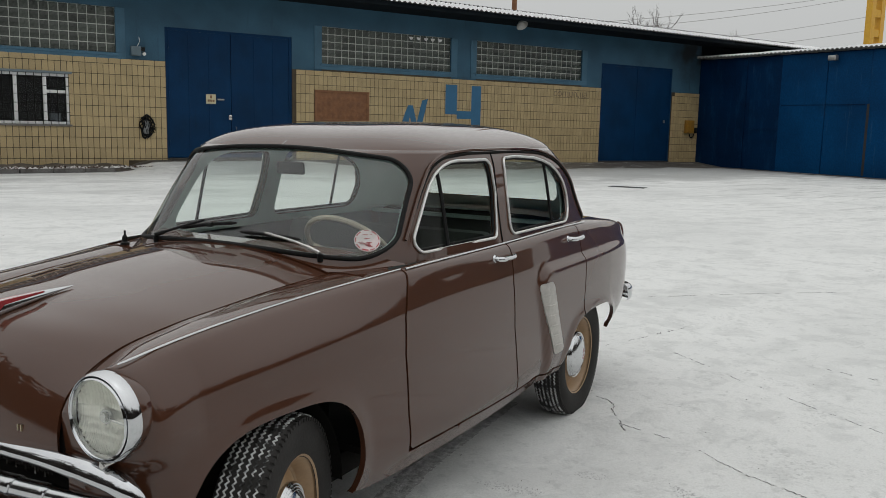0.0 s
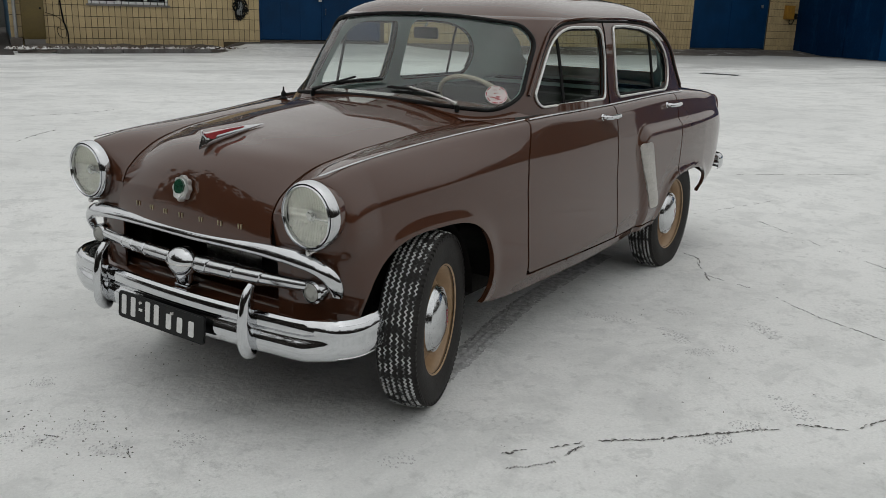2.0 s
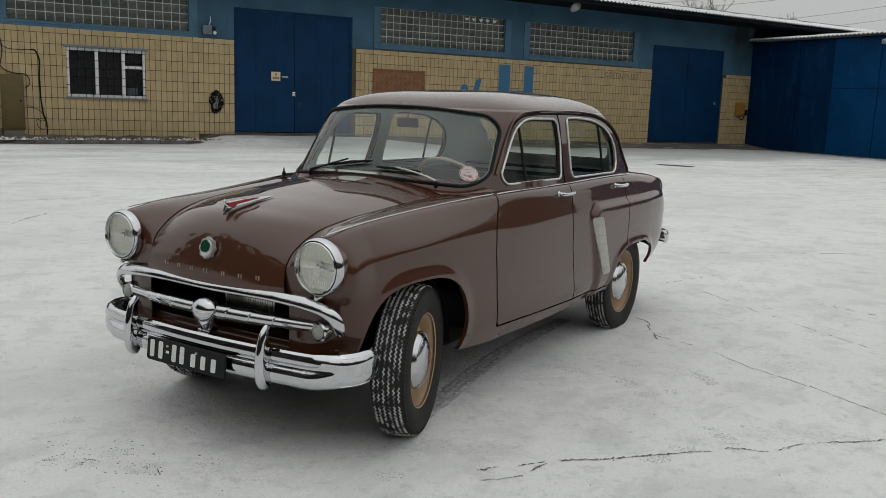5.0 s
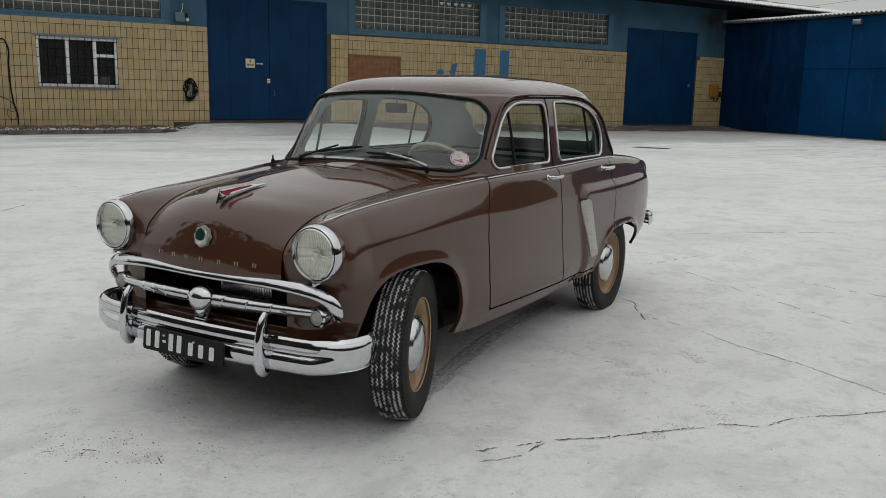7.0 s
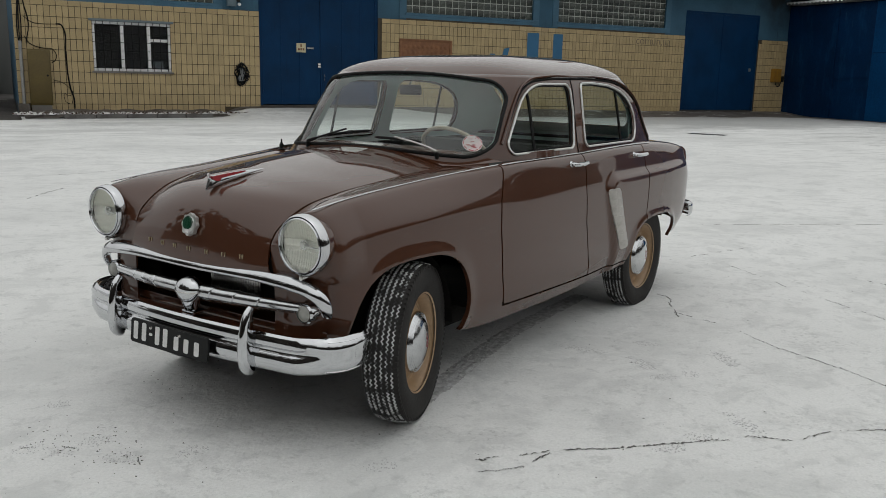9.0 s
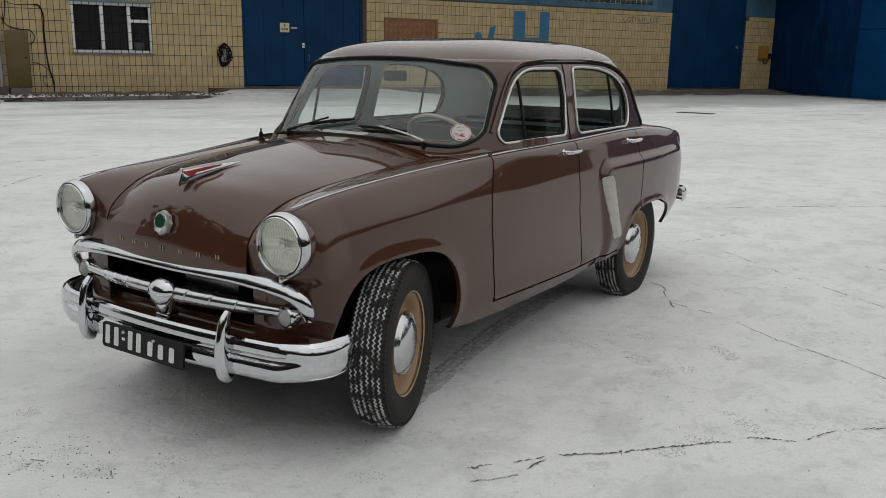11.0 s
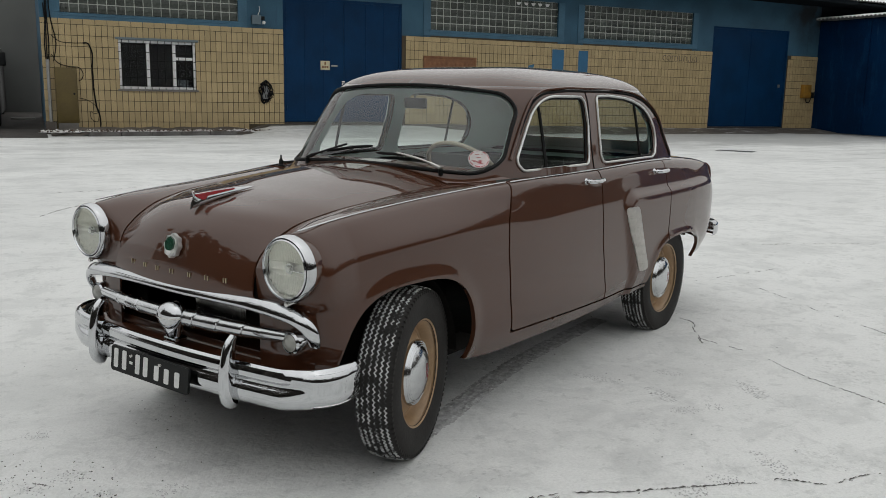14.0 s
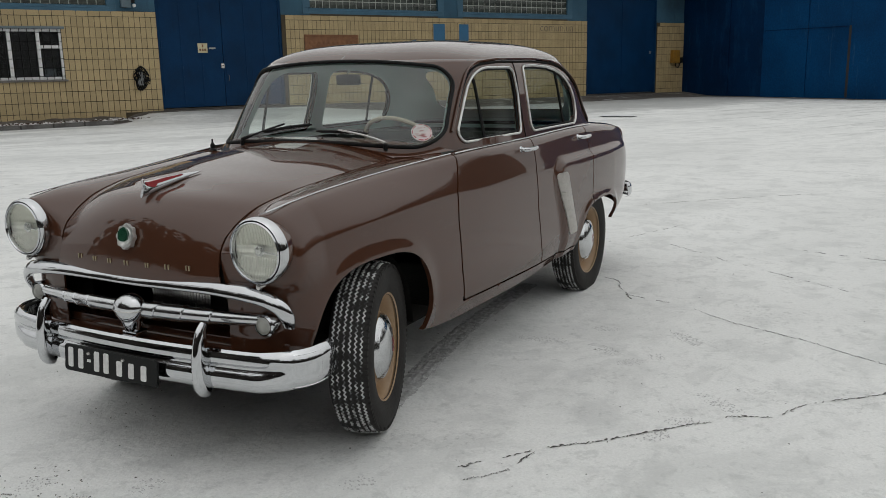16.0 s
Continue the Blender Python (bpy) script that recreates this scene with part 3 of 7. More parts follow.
# blue frame bands round the glass blocks
for a, b, z in GB:
    s = Shape().box((a - 0.28, -0.035, z - 0.2), (b + 0.28, -0.001, z), 0.008)
    s.box((a - 0.28, -0.03, z), (a, -0.001, GB_TOP), 0.008).box((b, -0.03, z), (b + 0.28, -0.001, GB_TOP), 0.008)
    s.box((a - 0.05, -0.05, z - 0.09), (b + 0.05, 0.02, z - 0.005), 0.01)
    solo("trim", s, TRIM_BLUE, "raised blue painted band round a glass-block window", "trim", FACE, "structure", False)
solo("wall_south_inside", Shape().box((CORNER, 7.0, 0), (SIDE, 7.2, WALL_TOP)), DARK_ROOM, "dark rear wall inside the garages", "wall", FACE, "structure", False)
solo("floor", Shape().box((CORNER, 0.4, 0.0), (SIDE, 7.0, FLOOR - 0.01)), CONCRETE, "concrete floor inside the garages", "floor", FACE, "structure", False)
solo("wall_west", Shape().box((CORNER, 0.4, 0), (CORNER + 0.3, 7.0, WALL_TOP)), LIGHT_BLUE, "blue plastered end wall of the garages", "wall", FACE, "structure", False)

# glass-block windows
PALE, PALE_Z = (15.55, 15.87, 16.18, 16.48, 16.8), 4.77
for n, (a, b, z) in enumerate(GB):
    w = thing(f"window_{n + 1}", "wide band of dim greenish glass blocks in pale mortar", "window", FACE, kind="structure")
    part("mortar_grid", Shape().box((a, 0.06, z), (b, 0.14, GB_TOP)), MORTAR, w, smooth=False)
    nu, nz = 20, 5
    du, dz = (b - a) / nu, (GB_TOP - z) / nz
    bs = Shape().box((-du / 2 + 0.0125, -0.012, -dz / 2 + 0.0125), (du / 2 - 0.0125, 0.0, dz / 2 - 0.0125), 0.006)
    bs.lathe([(0.0, -0.020), (0.05, -0.019), (0.062, -0.011)], (0, 0, 0), "y", 10)
    block = bs.mesh("glass_block", BLOCK)
    for i in range(nu):
        for j in range(nz):
            ob = new("glass_block", block)
            ob.parent = w
            ob.matrix_basis = pose(a + (i + 0.5) * du, 0.06, z + (j + 0.5) * dz)
    # five pale half-discs along the top row of the second window
    if n == 1:
        for u in PALE:
            part("pale_half_disc", Shape().prism([(u + 0.085 * math.cos(q), PALE_Z + 0.10 * math.sin(q)) for q in np.linspace(math.pi, 2 * math.pi, 12)], 0.03, 0.047), WHITE, w, "pale half-disc on a glass block", False)


def gate(n, a, b, top, seams, wicket):
    g = thing(f"door_{n}", "large closed dark blue sheet-steel garage gate", "gate", FACE, kind="structure")
    base = floor_at((a + b) / 2)
    s = Shape().box((a, 0.02, base), (a + 0.09, 0.12, top)).box((b - 0.09, 0.02, base), (b, 0.12, top)).box((a + 0.09, 0.02, top - 0.09), (b - 0.09, 0.12, top))
    part("gate_frame", s, GATE_BLUE, g, smooth=False)
    mid = (a + b) / 2
    for lo, hi in ((a + 0.095, mid - 0.008), (mid + 0.008, b - 0.095)):
        leaf = part("gate_leaf", Shape().box((lo, 0.035, base + 0.05), (hi, 0.075, top - 0.085), 0.006), GATE_BLUE, g, smooth=False)
        for u in seams:
            if lo < u < hi:
                part("seam_strip", Shape().box((u - 0.02, 0.024, base + 0.12), (u + 0.02, 0.034, top - 0.2), 0.004), GATE_BLUE, leaf, smooth=False)
        for z in (base + 0.5, (base + top) / 2, top - 0.55):
            edge = lo if lo < mid - 1 else hi
            part("hinge", Shape().lathe([(0, -0.1), (0.022, -0.1), (0.022, 0.1), (0, 0.1)], (edge, 0.02, z), "z", 10), GATE_BLUE, leaf)
    part("threshold", Shape().box((a, -0.05, base - 0.15), (b, 0.3, base + 0.03), 0.02), DARK_DIRT, g, smooth=False)
    if wicket:
        u0, u1, z1 = wicket
        s = Shape()
        for p, q in (((u0, z1), (u1, z1)), ((u0, base + 0.2), (u0, z1)), ((u1, base + 0.2), (u1, z1))):
            s.box((min(p[0], q[0]) - 0.014, 0.026, min(p[1], q[1]) - 0.014), (max(p[0], q[0]) + 0.014, 0.0345, max(p[1], q[1]) + 0.014))
        part("wicket_frame", s, GATE_BLUE, g, smooth=False)
    return g


g1 = gate(1, *GATES[0], (7.4, 8.05, 9.55, 10.2), (8.85, 9.75, 2.35))
part("lock_box", Shape().box((8.66, 0.0, 1.6), (8.78, 0.04, 1.76), 0.02), DULL_CHROME, g1)
part("door_handle", Shape().tube([(8.9, 0.02, 1.2), (8.9, -0.03, 1.22), (8.9, -0.03, 1.36), (8.9, 0.02, 1.38)], 0.012), GALV, g1)
part("hasp", Shape().box((8.3, 0.005, 2.22), (8.52, 0.03, 2.27), 0.006), GALV, g1)
g2 = gate(2, *GATES[1], (), None)
part("lock_box", Shape().box((29.0, 0.0, 1.95), (29.12, 0.035, 2.08), 0.01), GALV, g2)
sign = solo("notice_sign", Shape().box((-0.16, -0.012, -0.15), (0.16, 0.0, 0.15), 0.006), material("cream_sign_paint", (0.62, 0.56, 0.36), 0.5), "small cream notice with brown marks on the blue gate", "sign", FACE @ pose(8.09, 0.034, 2.25))
for x, z, w, h in ((0, 0.07, 0.05, 0.09), (-0.08, -0.05, 0.06, 0.07), (0.0, -0.05, 0.05, 0.07), (0.08, -0.05, 0.06, 0.07)):
    part("mark", Shape().box((x - w / 2, -0.017, z - h / 2), (x + w / 2, -0.0125, z + h / 2)), RUST, sign, smooth=False)

# barred white window
win = thing("window_4", "white-framed window with dark panes behind an iron grille", "window", FACE, kind="structure")
a, b, z0, z1 = WIN
s = Shape()
bars = ((a, a + 0.07), (a + 0.79, a + 0.89), (a + 1.56, a + 1.66), (b - 0.07, b))
for lo, hi in bars:
    s.box((lo, 0.0, z0), (hi, 0.07, z1), 0.012)
for (_, lo), (hi, _) in zip(bars, bars[1:]):
    s.box((lo, 0.005, z0), (hi, 0.065, z0 + 0.08), 0.01).box((lo, 0.005, z1 - 0.08), (hi, 0.065, z1), 0.01)
s.box((a + 1.66, 0.005, z0 + 0.9), (b - 0.07, 0.065, z0 + 0.99), 0.01)
part("window_frame", s, FRAME_WHITE, win, "white plastic window frame")
for lo, hi, p, q in ((a + 0.07, a + 0.79, z0 + 0.08, z1 - 0.08), (a + 0.89, a + 1.56, z0 + 0.08, z1 - 0.08), (a + 1.66, b - 0.07, z0 + 0.08, z0 + 0.9), (a + 1.66, b - 0.07, z0 + 0.99, z1 - 0.08)):
    part("pane", Shape().box((lo, 0.03, p), (hi, 0.04, q)), DIM_PANE, win, smooth=False)
part("window_sill", Shape().box((a - 0.06, -0.09, z0 - 0.06), (b + 0.06, -0.001, z0), 0.01), CONCRETE, win)
part("lintel", Shape().box((a - 0.09, -0.08, z1), (b + 0.1, -0.001, z1 + 0.07), 0.01), material("grey_blue_lintel", (0.16, 0.2, 0.22), 0.7), win)
grille = thing("window_grille", "dark iron bar grille over the white window", "grille", FACE)
for i in range(11):
    u = a + 0.1 + i * (b - a - 0.2) / 10
    part("upright_bar", Shape().tube([(u, -0.045, z0 - 0.02), (u, -0.045, z1 + 0.02)], 0.009, 6), CABLE, grille)
for i in range(6):
    z = z0 + 0.1 + i * (z1 - z0 - 0.2) / 5
    part("cross_bar", Shape().tube([(a - 0.02, -0.035, z), (b + 0.02, -0.035, z)], 0.008, 6), CABLE, grille)
solo("paper_card", Shape().box((a + 1.72, 0.072, z0 + 0.085), (a + 2.02, 0.08, z0 + 0.32)), WHITE, "white paper card standing behind the window pane", "card", FACE, smooth=False)

# ---- roofs ----
def corrugated(u0, u1, v0, v1, zf, pitch, amp, thick, along="u"):
    """A corrugated sheet with its waves running from v0 to v1."""
    n = int(abs(u1 - u0) / pitch) * 8
    s = Shape()
    us_ = np.linspace(u0, u1, n + 1)
    vs_ = np.linspace(v0, v1, 4)
    wave = lambda u: amp * math.cos(2 * math.pi * u / pitch)
    for off, flip in ((0, False), (-thick, True)):
        s.grid(lambda u, v: (u, v, zf(v) + wave(u) + off) if along == "u" else (v, u, zf(v) + wave(u) + off), us_, vs_, flip)
    for v in (v0, v1):
        s.grid(lambda u, k: (u, v, zf(v) + wave(u) - k * thick) if along == "u" else (v, u, zf(v) + wave(u) - k * thick), us_, (0, 1))
    return s


EAVE = -1.75
ZR = lambda v: 5.705 + 0.05 * (v - EAVE)
roof = thing("roof_garage", "grey corrugated roof sheet edged with snow over the garages", "roof", FACE, kind="structure")
part("roof_sheet", corrugated(CORNER - 0.4, 44, EAVE, 7.4, ZR, 0.2, 0.03, 0.012), SLATE, roof)
part("upper_sheet", corrugated(CORNER - 0.4, 36.5, EAVE + 0.5, 7.3, lambda v: ZR(v) + 0.19, 0.2, 0.032, 0.012), SLATE, roof, "bare upper row of corrugated sheets")
snow = Shape()
n_u = np.arange(CORNER - 0.38, 44, 0.05)
edge = lambda u: EAVE - 0.02 + 0.05 * noise.noise((u * 1.7, 0, 3)) + 0.03 * noise.noise((u * 6, 1, 3))
snow.grid(lambda u, k: (u, edge(u) + k * (7.2 - edge(u)), ZR(edge(u) + k * 8) + 0.03 * math.cos(2 * math.pi * u / 0.2) * (k < 0.01) + (-0.012 if k < 0.001 else 0.115 + 0.02 * noise.noise((u * 1.3, k * 9, 0)))), n_u, (0, 0.006, 0.05, 0.3, 0.65, 1))
part("roof_snow", snow, SNOW, roof, "thin layer of snow on the roof edge")
# soffit and fascia carry the roof's shade in their colour
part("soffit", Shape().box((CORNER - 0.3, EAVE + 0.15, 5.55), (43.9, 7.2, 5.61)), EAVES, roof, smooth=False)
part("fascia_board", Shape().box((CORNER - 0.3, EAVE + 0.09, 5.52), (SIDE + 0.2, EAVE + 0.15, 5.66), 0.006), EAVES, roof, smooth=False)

# coloured with the same under-roof shade
solo("wall_north_upper", Shape().box((SIDE, 0.02, 4.0), (44, 0.4, 5.56)), EAVES, "wall under the garage roof behind the shed, coloured dark for shade", "wall", FACE, "structure", False)
# ---- blue sheet-steel building along the yard ----
shed = thing("wall_east", "long dark blue wall of upright sheet-steel panels", "wall", FACE, kind="structure")
ends = [0.0, -1.3, -2.63, -4.37, -6.48, -8.31, -10.3, -12.2, -14.2, -16.2, -18.2, -20.2, -22.2]
for i, (p, q) in enumerate(zip(ends, ends[1:])):
    off = 0.03 * (i % 2)
    # the split in blues follows a paint seam and also paints in the corner's shade
    part("steel_panel", Shape().box((SIDE - off, q + 0.008, -0.06 + 0.02 * i % 0.05), (SIDE + 0.06, p - 0.008, 4.85), 0.012), SHEET_BLUE if i < 3 else SHEET_LIT, shed, smooth=False)
part("inner_wall", Shape().box((SIDE + 0.065, -22.2, -0.1), (SIDE + 0.2, 0.39, 4.9)), SHEET_BLUE, shed, smooth=False)
for z, v0, v1 in ((1.74, -4.3, -2.7), (2.76, -8.2, -4.45), (1.25, -4.3, -2.7)):
    part("weld_rail", Shape().box((SIDE - 0.042, v0, z), (SIDE - 0.031, v1, z + 0.03)), SHEET_BLUE, shed, smooth=False)
part("gate_slot", Shape().box((SIDE - 0.036, -8.37, 0.0), (SIDE - 0.031, -8.27, 2.8)), DARK_ROOM, shed, "dark gap beside a shed door leaf", False)
roof2 = thing("roof_shed", "corrugated sheet roof of the blue shed with a snow rim", "roof", FACE, kind="structure")
ZS = lambda u: 4.98 + 0.05 * (u - SIDE)
part("roof_sheet", corrugated(0.3, -22.4, SIDE - 0.35, SIDE + 7, ZS, 0.2, 0.03, 0.012, "v"), SLATE, roof2)
snow = Shape().grid(lambda v, k: (SIDE - 0.31 + 0.03 * noise.noise((v * 2, 0, 7)) + k * 7, v, ZS(SIDE - 0.3 + k * 7) + (0.03 * math.cos(2 * math.pi * v / 0.2) - 0.006 if k < 0.001 else 0.085 + 0.025 * noise.noise((v * 1.1, k * 5, 2)))), np.arange(0.28, -22.3, -0.05), (0, 0.006, 0.1, 0.5, 1))
part("roof_snow", snow, SNOW, roof2, "thin snow on the shed roof")

# ---- grey house behind the alley ----
solo("wall_alley", Shape().box((-16, 12.0, 0), (CORNER + 0.3, 12.3, 9.0)), PLASTER, "plain grey plastered wall behind the alley", "wall", FACE, "structure", False)


# ---- tiles ----
TW, TH, TJ = 0.167, 0.314, 0.016
tile_mesh = Shape().box((TJ / 2, -0.036, TJ / 2), (TW - TJ / 2, -0.024, TH - TJ / 2), 0.004).mesh("tile", TILE, False)
cap_mesh = Shape().box((TJ / 2, -0.038, TJ / 2), (2 * TW - TJ / 2, -0.024, TW - TJ / 2), 0.004).mesh("tile", TILE, False)
wall_tiles = bpy.data.objects["wall_tile_bed"]


def clear_of(u0, u1, z0, z1):
    return all(u1 <= h[0] + 0.02 or u0 >= h[1] - 0.02 or z1 <= h[2] + 0.02 or z0 >= h[3] - 0.02 for h in holes)


rest, made = Shape(), 0
# cut column at the wall's corner
cut_u = GATES[0][0] - int((GATES[0][0] - CORNER) / TW + 0.05) * TW
for j in range(11):
    z = TILE_TOP - TW - (j + 1) * TH
    if z + TH > 0.4 and cut_u - CORNER > 0.03:
        rest.box((CORNER + 0.004, -0.036, max(z, 0.3) + TJ / 2), (cut_u - TJ / 2, -0.024, z + TH - TJ / 2))
cap_u = GATES[0][0] - int((GATES[0][0] - CORNER) / (2 * TW)) * 2 * TW
if cap_u - CORNER > 0.03:
    rest.box((CORNER + 0.004, -0.038, TILE_TOP - TW + TJ / 2), (cap_u - TJ / 2, -0.024, TILE_TOP - TJ / 2))
for lo, hi in ((CORNER, GATES[0][0]), (GATES[0][1], GATES[1][0]), (GATES[1][1], SIDE)):
    for i in range(int((hi - lo) / (2 * TW))):
        u = hi - (i + 1) * 2 * TW
        z = TILE_TOP - TW
        if clear_of(u, u + 2 * TW, z, z + TW):
            if hi == GATES[0][0]:
                ob = new("tile", cap_mesh)
                ob.parent, ob.matrix_basis = wall_tiles, pose(u, 0, z)
                made += 1
            else:
                rest.box((u + TJ / 2, -0.038, z + TJ / 2), (u + 2 * TW - TJ / 2, -0.024, z + TW - TJ / 2))
    for i in range(int((hi - lo) / TW + 0.05)):
        for j in range(11):
            u, z = hi - (i + 1) * TW, TILE_TOP - TW - (j + 1) * TH
            low = max(z, 0.06 if u < 5.4 else floor_at(u) - 0.04)
            if z + TH - low < 0.05:
                continue
            if not clear_of(u, u + TW, low, z + TH):
                # tiles cut round the window
                for h in holes[:1]:
                    if u < h[1] and u + TW > h[0]:
                        for p, q in ((low, min(z + TH, h[2] - 0.06)), (max(low, h[3] + 0.07), z + TH)):
                            if q - p > 0.04:
                                rest.box((u + TJ / 2, -0.036, p + TJ / 2), (u + TW - TJ / 2, -0.024, q - TJ / 2))
                        p, q = max(low, h[2] - 0.06), min(z + TH, h[3] + 0.07)
                        for e, f in ((u, min(u + TW, h[0])), (max(u, h[1]), u + TW)):
                            if q - p > 0.03 and f - e > 0.03:
                                rest.box((e + TJ / 2, -0.036, p + TJ / 2), (f - TJ / 2, -0.024, q - TJ / 2))
                continue
            tipped = 0.0015 * random.uniform(-1, 1)
            if hi == GATES[0][0] and low == z and made < 300 and u > 0.4:
                ob = new("tile", tile_mesh)
                ob.parent, ob.matrix_basis = wall_tiles, pose(u, tipped, z)
                made += 1
            else:
                rest.box((u + TJ / 2, -0.036 + tipped, low + TJ / 2), (u + TW - TJ / 2, -0.024, z + TH - TJ / 2))
field = part("tile_field", rest, TILE_REST, wall_tiles, "remaining cream tiles", False, fix=False)
tagged(field, kind="stuff")


# ---- the car: x to its left, y to its rear, the front axle at the origin ----
car = thing("car", "glossy brown vintage four-door saloon with chrome trim parked on ice", "car")

half_width = curve((-0.6, 0.655), (-0.4, 0.672), (-0.1, 0.70), (0.3, 0.728), (0.8, 0.752), (1.4, 0.768), (2.0, 0.775), (2.6, 0.775), (3.0, 0.76), (3.35, 0.70))
crest_z = curve((-0.56, 0.905), (-0.3, 0.934), (0, 0.956), (0.3, 0.978), (0.65, 1.0), (1.4, 1.01), (2.2, 1.02), (2.6, 1.01), (3.0, 0.975), (3.2, 0.945), (3.35, 0.92))
crest_x = curve((-0.56, 0.566), (-0.3, 0.580), (-0.12, 0.580), (0.05, 0.588), (0.25, 0.610), (0.45, 0.640), (0.65, 0.668), (1.4, 0.692), (2.2, 0.70), (2.7, 0.685), (3.2, 0.655), (3.35, 0.63))
sill_z = curve((-0.6, 0.395), (-0.35, 0.375), (0.2, 0.31), (0.45, 0.280), (0.9, 0.272), (1.5, 0.280), (1.9, 0.308), (2.5, 0.355), (3.0, 0.40), (3.35, 0.44))
NOSE, CORNER_Y, TAIL = -0.503, -0.30, 3.345
inner_x = curve((0.40, 0.41), (0.67, 0.404), (0.72, 0.396), (0.765, 0.395))  # wing edge beside the bonnet
# bonnet edge, seen from the side: its place and height at each y
edge_x = curve((-0.506, 0.395), (-0.485, 0.399), (-0.44, 0.405), (-0.36, 0.417), (-0.2, 0.444), (0, 0.465), (0.25, 0.478), (0.5, 0.488))
edge_z = curve((-0.506, 0.762), (-0.485, 0.802), (-0.44, 0.843), (-0.36, 0.888), (-0.2, 0.930), (0, 0.955), (0.25, 0.977), (0.5, 0.990))


def nose_x(z):
    """The inner edge of the wing's front, rising round the lamp."""
    if z < edge_z(NOSE):
        return inner_x(z)
    top, low = crest_z(NOSE), edge_z(NOSE)
    return 0.566 - (0.566 - edge_x(NOSE)) * (min(max((top - z) / (top - low), 0), 1)) ** (1 / 1.6)


def draw_in(x, y, z):
    """Rounds the wing in plan towards its front; it stays full behind the lamp."""
    if y >= CORNER_Y:
        return x
    k = (CORNER_Y - y) / (CORNER_Y - NOSE)
    pod = math.exp(-((z - 0.80) / 0.115) ** 4)
    n = 3.0 + 19 * pod
    return nose_x(z) + (x + 0.030 * pod * min(k * 1.25, 1) - nose_x(z)) * max(1 - k**n, 0) ** (1 / 2.6)



def rear_bulge(y, z):
    """The swell of the rear wing over the door line, its upper front corner well rounded."""
    a, b, r = y - 1.655 - 0.30 * max(0.0, 0.80 - z), 0.885 - z, 0.13
    d = r - math.hypot(r - a, r - b) if a < r and b < r else min(a, b)
    k = min(max(d / 0.045, 0), 1)
    fade = min(max((3.25 - y) / 0.6, 0), 1)
    return 0.024 * k * k * (3 - 2 * k) * fade


def arch_bulge(y, z):
    """The rolled flare over the front wheel."""
    r = (abs((y + 0.013) / 0.37) ** 3 + abs((z - 0.30) / 0.388) ** 3) ** (1 / 3)
    rear = (abs((y - 2.40) / 0.39) ** 3 + abs((z - 0.28) / 0.304) ** 3) ** (1 / 3)
    return 0.010 * math.exp(-((r - 0.98) / 0.095) ** 2) * (y < 0.7) + 0.012 * math.exp(-((rear - 0.99) / 0.08) ** 2) if z > 0.3 else 0


def side(y, q):
    """The outer skin from the sill (q = 0) to the crest (q = 1)."""
    w, zc, xc, zb = half_width(y), crest_z(y), crest_x(y), sill_z(y)
    ks = (0.0, 0.16, 0.42, 0.66, 0.83, 0.94, 1.0)
    xs = (w - 0.055, w - 0.016, w, w - 0.004, w - 0.022, xc + 0.028, xc)
    zs = (zb, zb + 0.09, zb + 0.27, zb + (zc - zb) * 0.70, zc - 0.095, zc - 0.014, zc)
    x, z = curve(*zip(ks, xs))(q), curve(*zip(ks, zs))(q)
    x += rear_bulge(y, z) + arch_bulge(y, z)
    x = draw_in(x, y, z)
    if y > 2.9:
        k = (y - 2.9) / (TAIL + 0.001 - 2.9)
        x = 0.30 + (x - 0.30) * max(1 - k**4.2, 0) ** (1 / 3.0)
    return x, y, z


def side_x(y, z):
    """Where the skin stands at a height."""
    lo, hi = 0.0, 1.0
    for _ in range(22):
        m = (lo + hi) / 2
        lo, hi = (m, hi) if side(y, m)[2] < z else (lo, m)
    return side(y, lo)[0]


skin_y = sorted(set([NOSE + (CORNER_Y - NOSE) * (1 - math.cos(a)) for a in np.linspace(0, math.pi / 2, 14)] + list(np.arange(-0.29, 2.9, 0.022)) + [2.9 + (TAIL - 2.9) * math.sin(a) for a in np.linspace(0, math.pi / 2, 16)]))
skin = Shape().grid(side, skin_y, np.linspace(0, 1, 46))

front_arch = lambda x, y, z: 1 - (abs((y + 0.013) / 0.365) ** 3 + abs((z - 0.30) / 0.382) ** 3) ** (1 / 3) if z > 0.30 else (-1 if abs(y + 0.013) > 0.365 else 0.3)
rear_arch = lambda x, y, z: 1 - (abs((y - 2.40) / 0.385) ** 3 + abs((z - 0.28) / 0.298) ** 3) ** (1 / 3) if z > 0.28 else (-1 if abs(y - 2.40) > 0.385 else 0.3)
inward = lambda x, y, z: np.array((0, 0.008, -0.02)) if y < 0.49 and abs(x) < 0.5 else np.array((-0.02 * (1 if x > 0 else -1), 0, 0.004))
# door outlines in side view
DOOR_F = [(0.655, 1.10), (0.646, 0.99), (0.585, 0.85), (0.575, 0.72), (0.60, 0.5), (0.635, 0.352), (1.53, 0.335), (1.475, 0.45), (1.425, 0.65), (1.42, 0.85), (1.44, 0.96), (1.43, 1.10)]
DOOR_R = [(1.43, 1.10), (1.44, 0.96), (1.42, 0.85), (1.425, 0.65), (1.475, 0.45), (1.53, 0.335), (2.02, 0.34), (2.205, 0.45), (2.215, 0.6), (2.228, 0.75), (2.245, 0.9), (2.26, 1.10)]
in_f, in_r = sd_poly(DOOR_F), sd_poly(DOOR_R)
GAP = 0.005
arched = clip(clip(skin, front_arch), rear_arch)


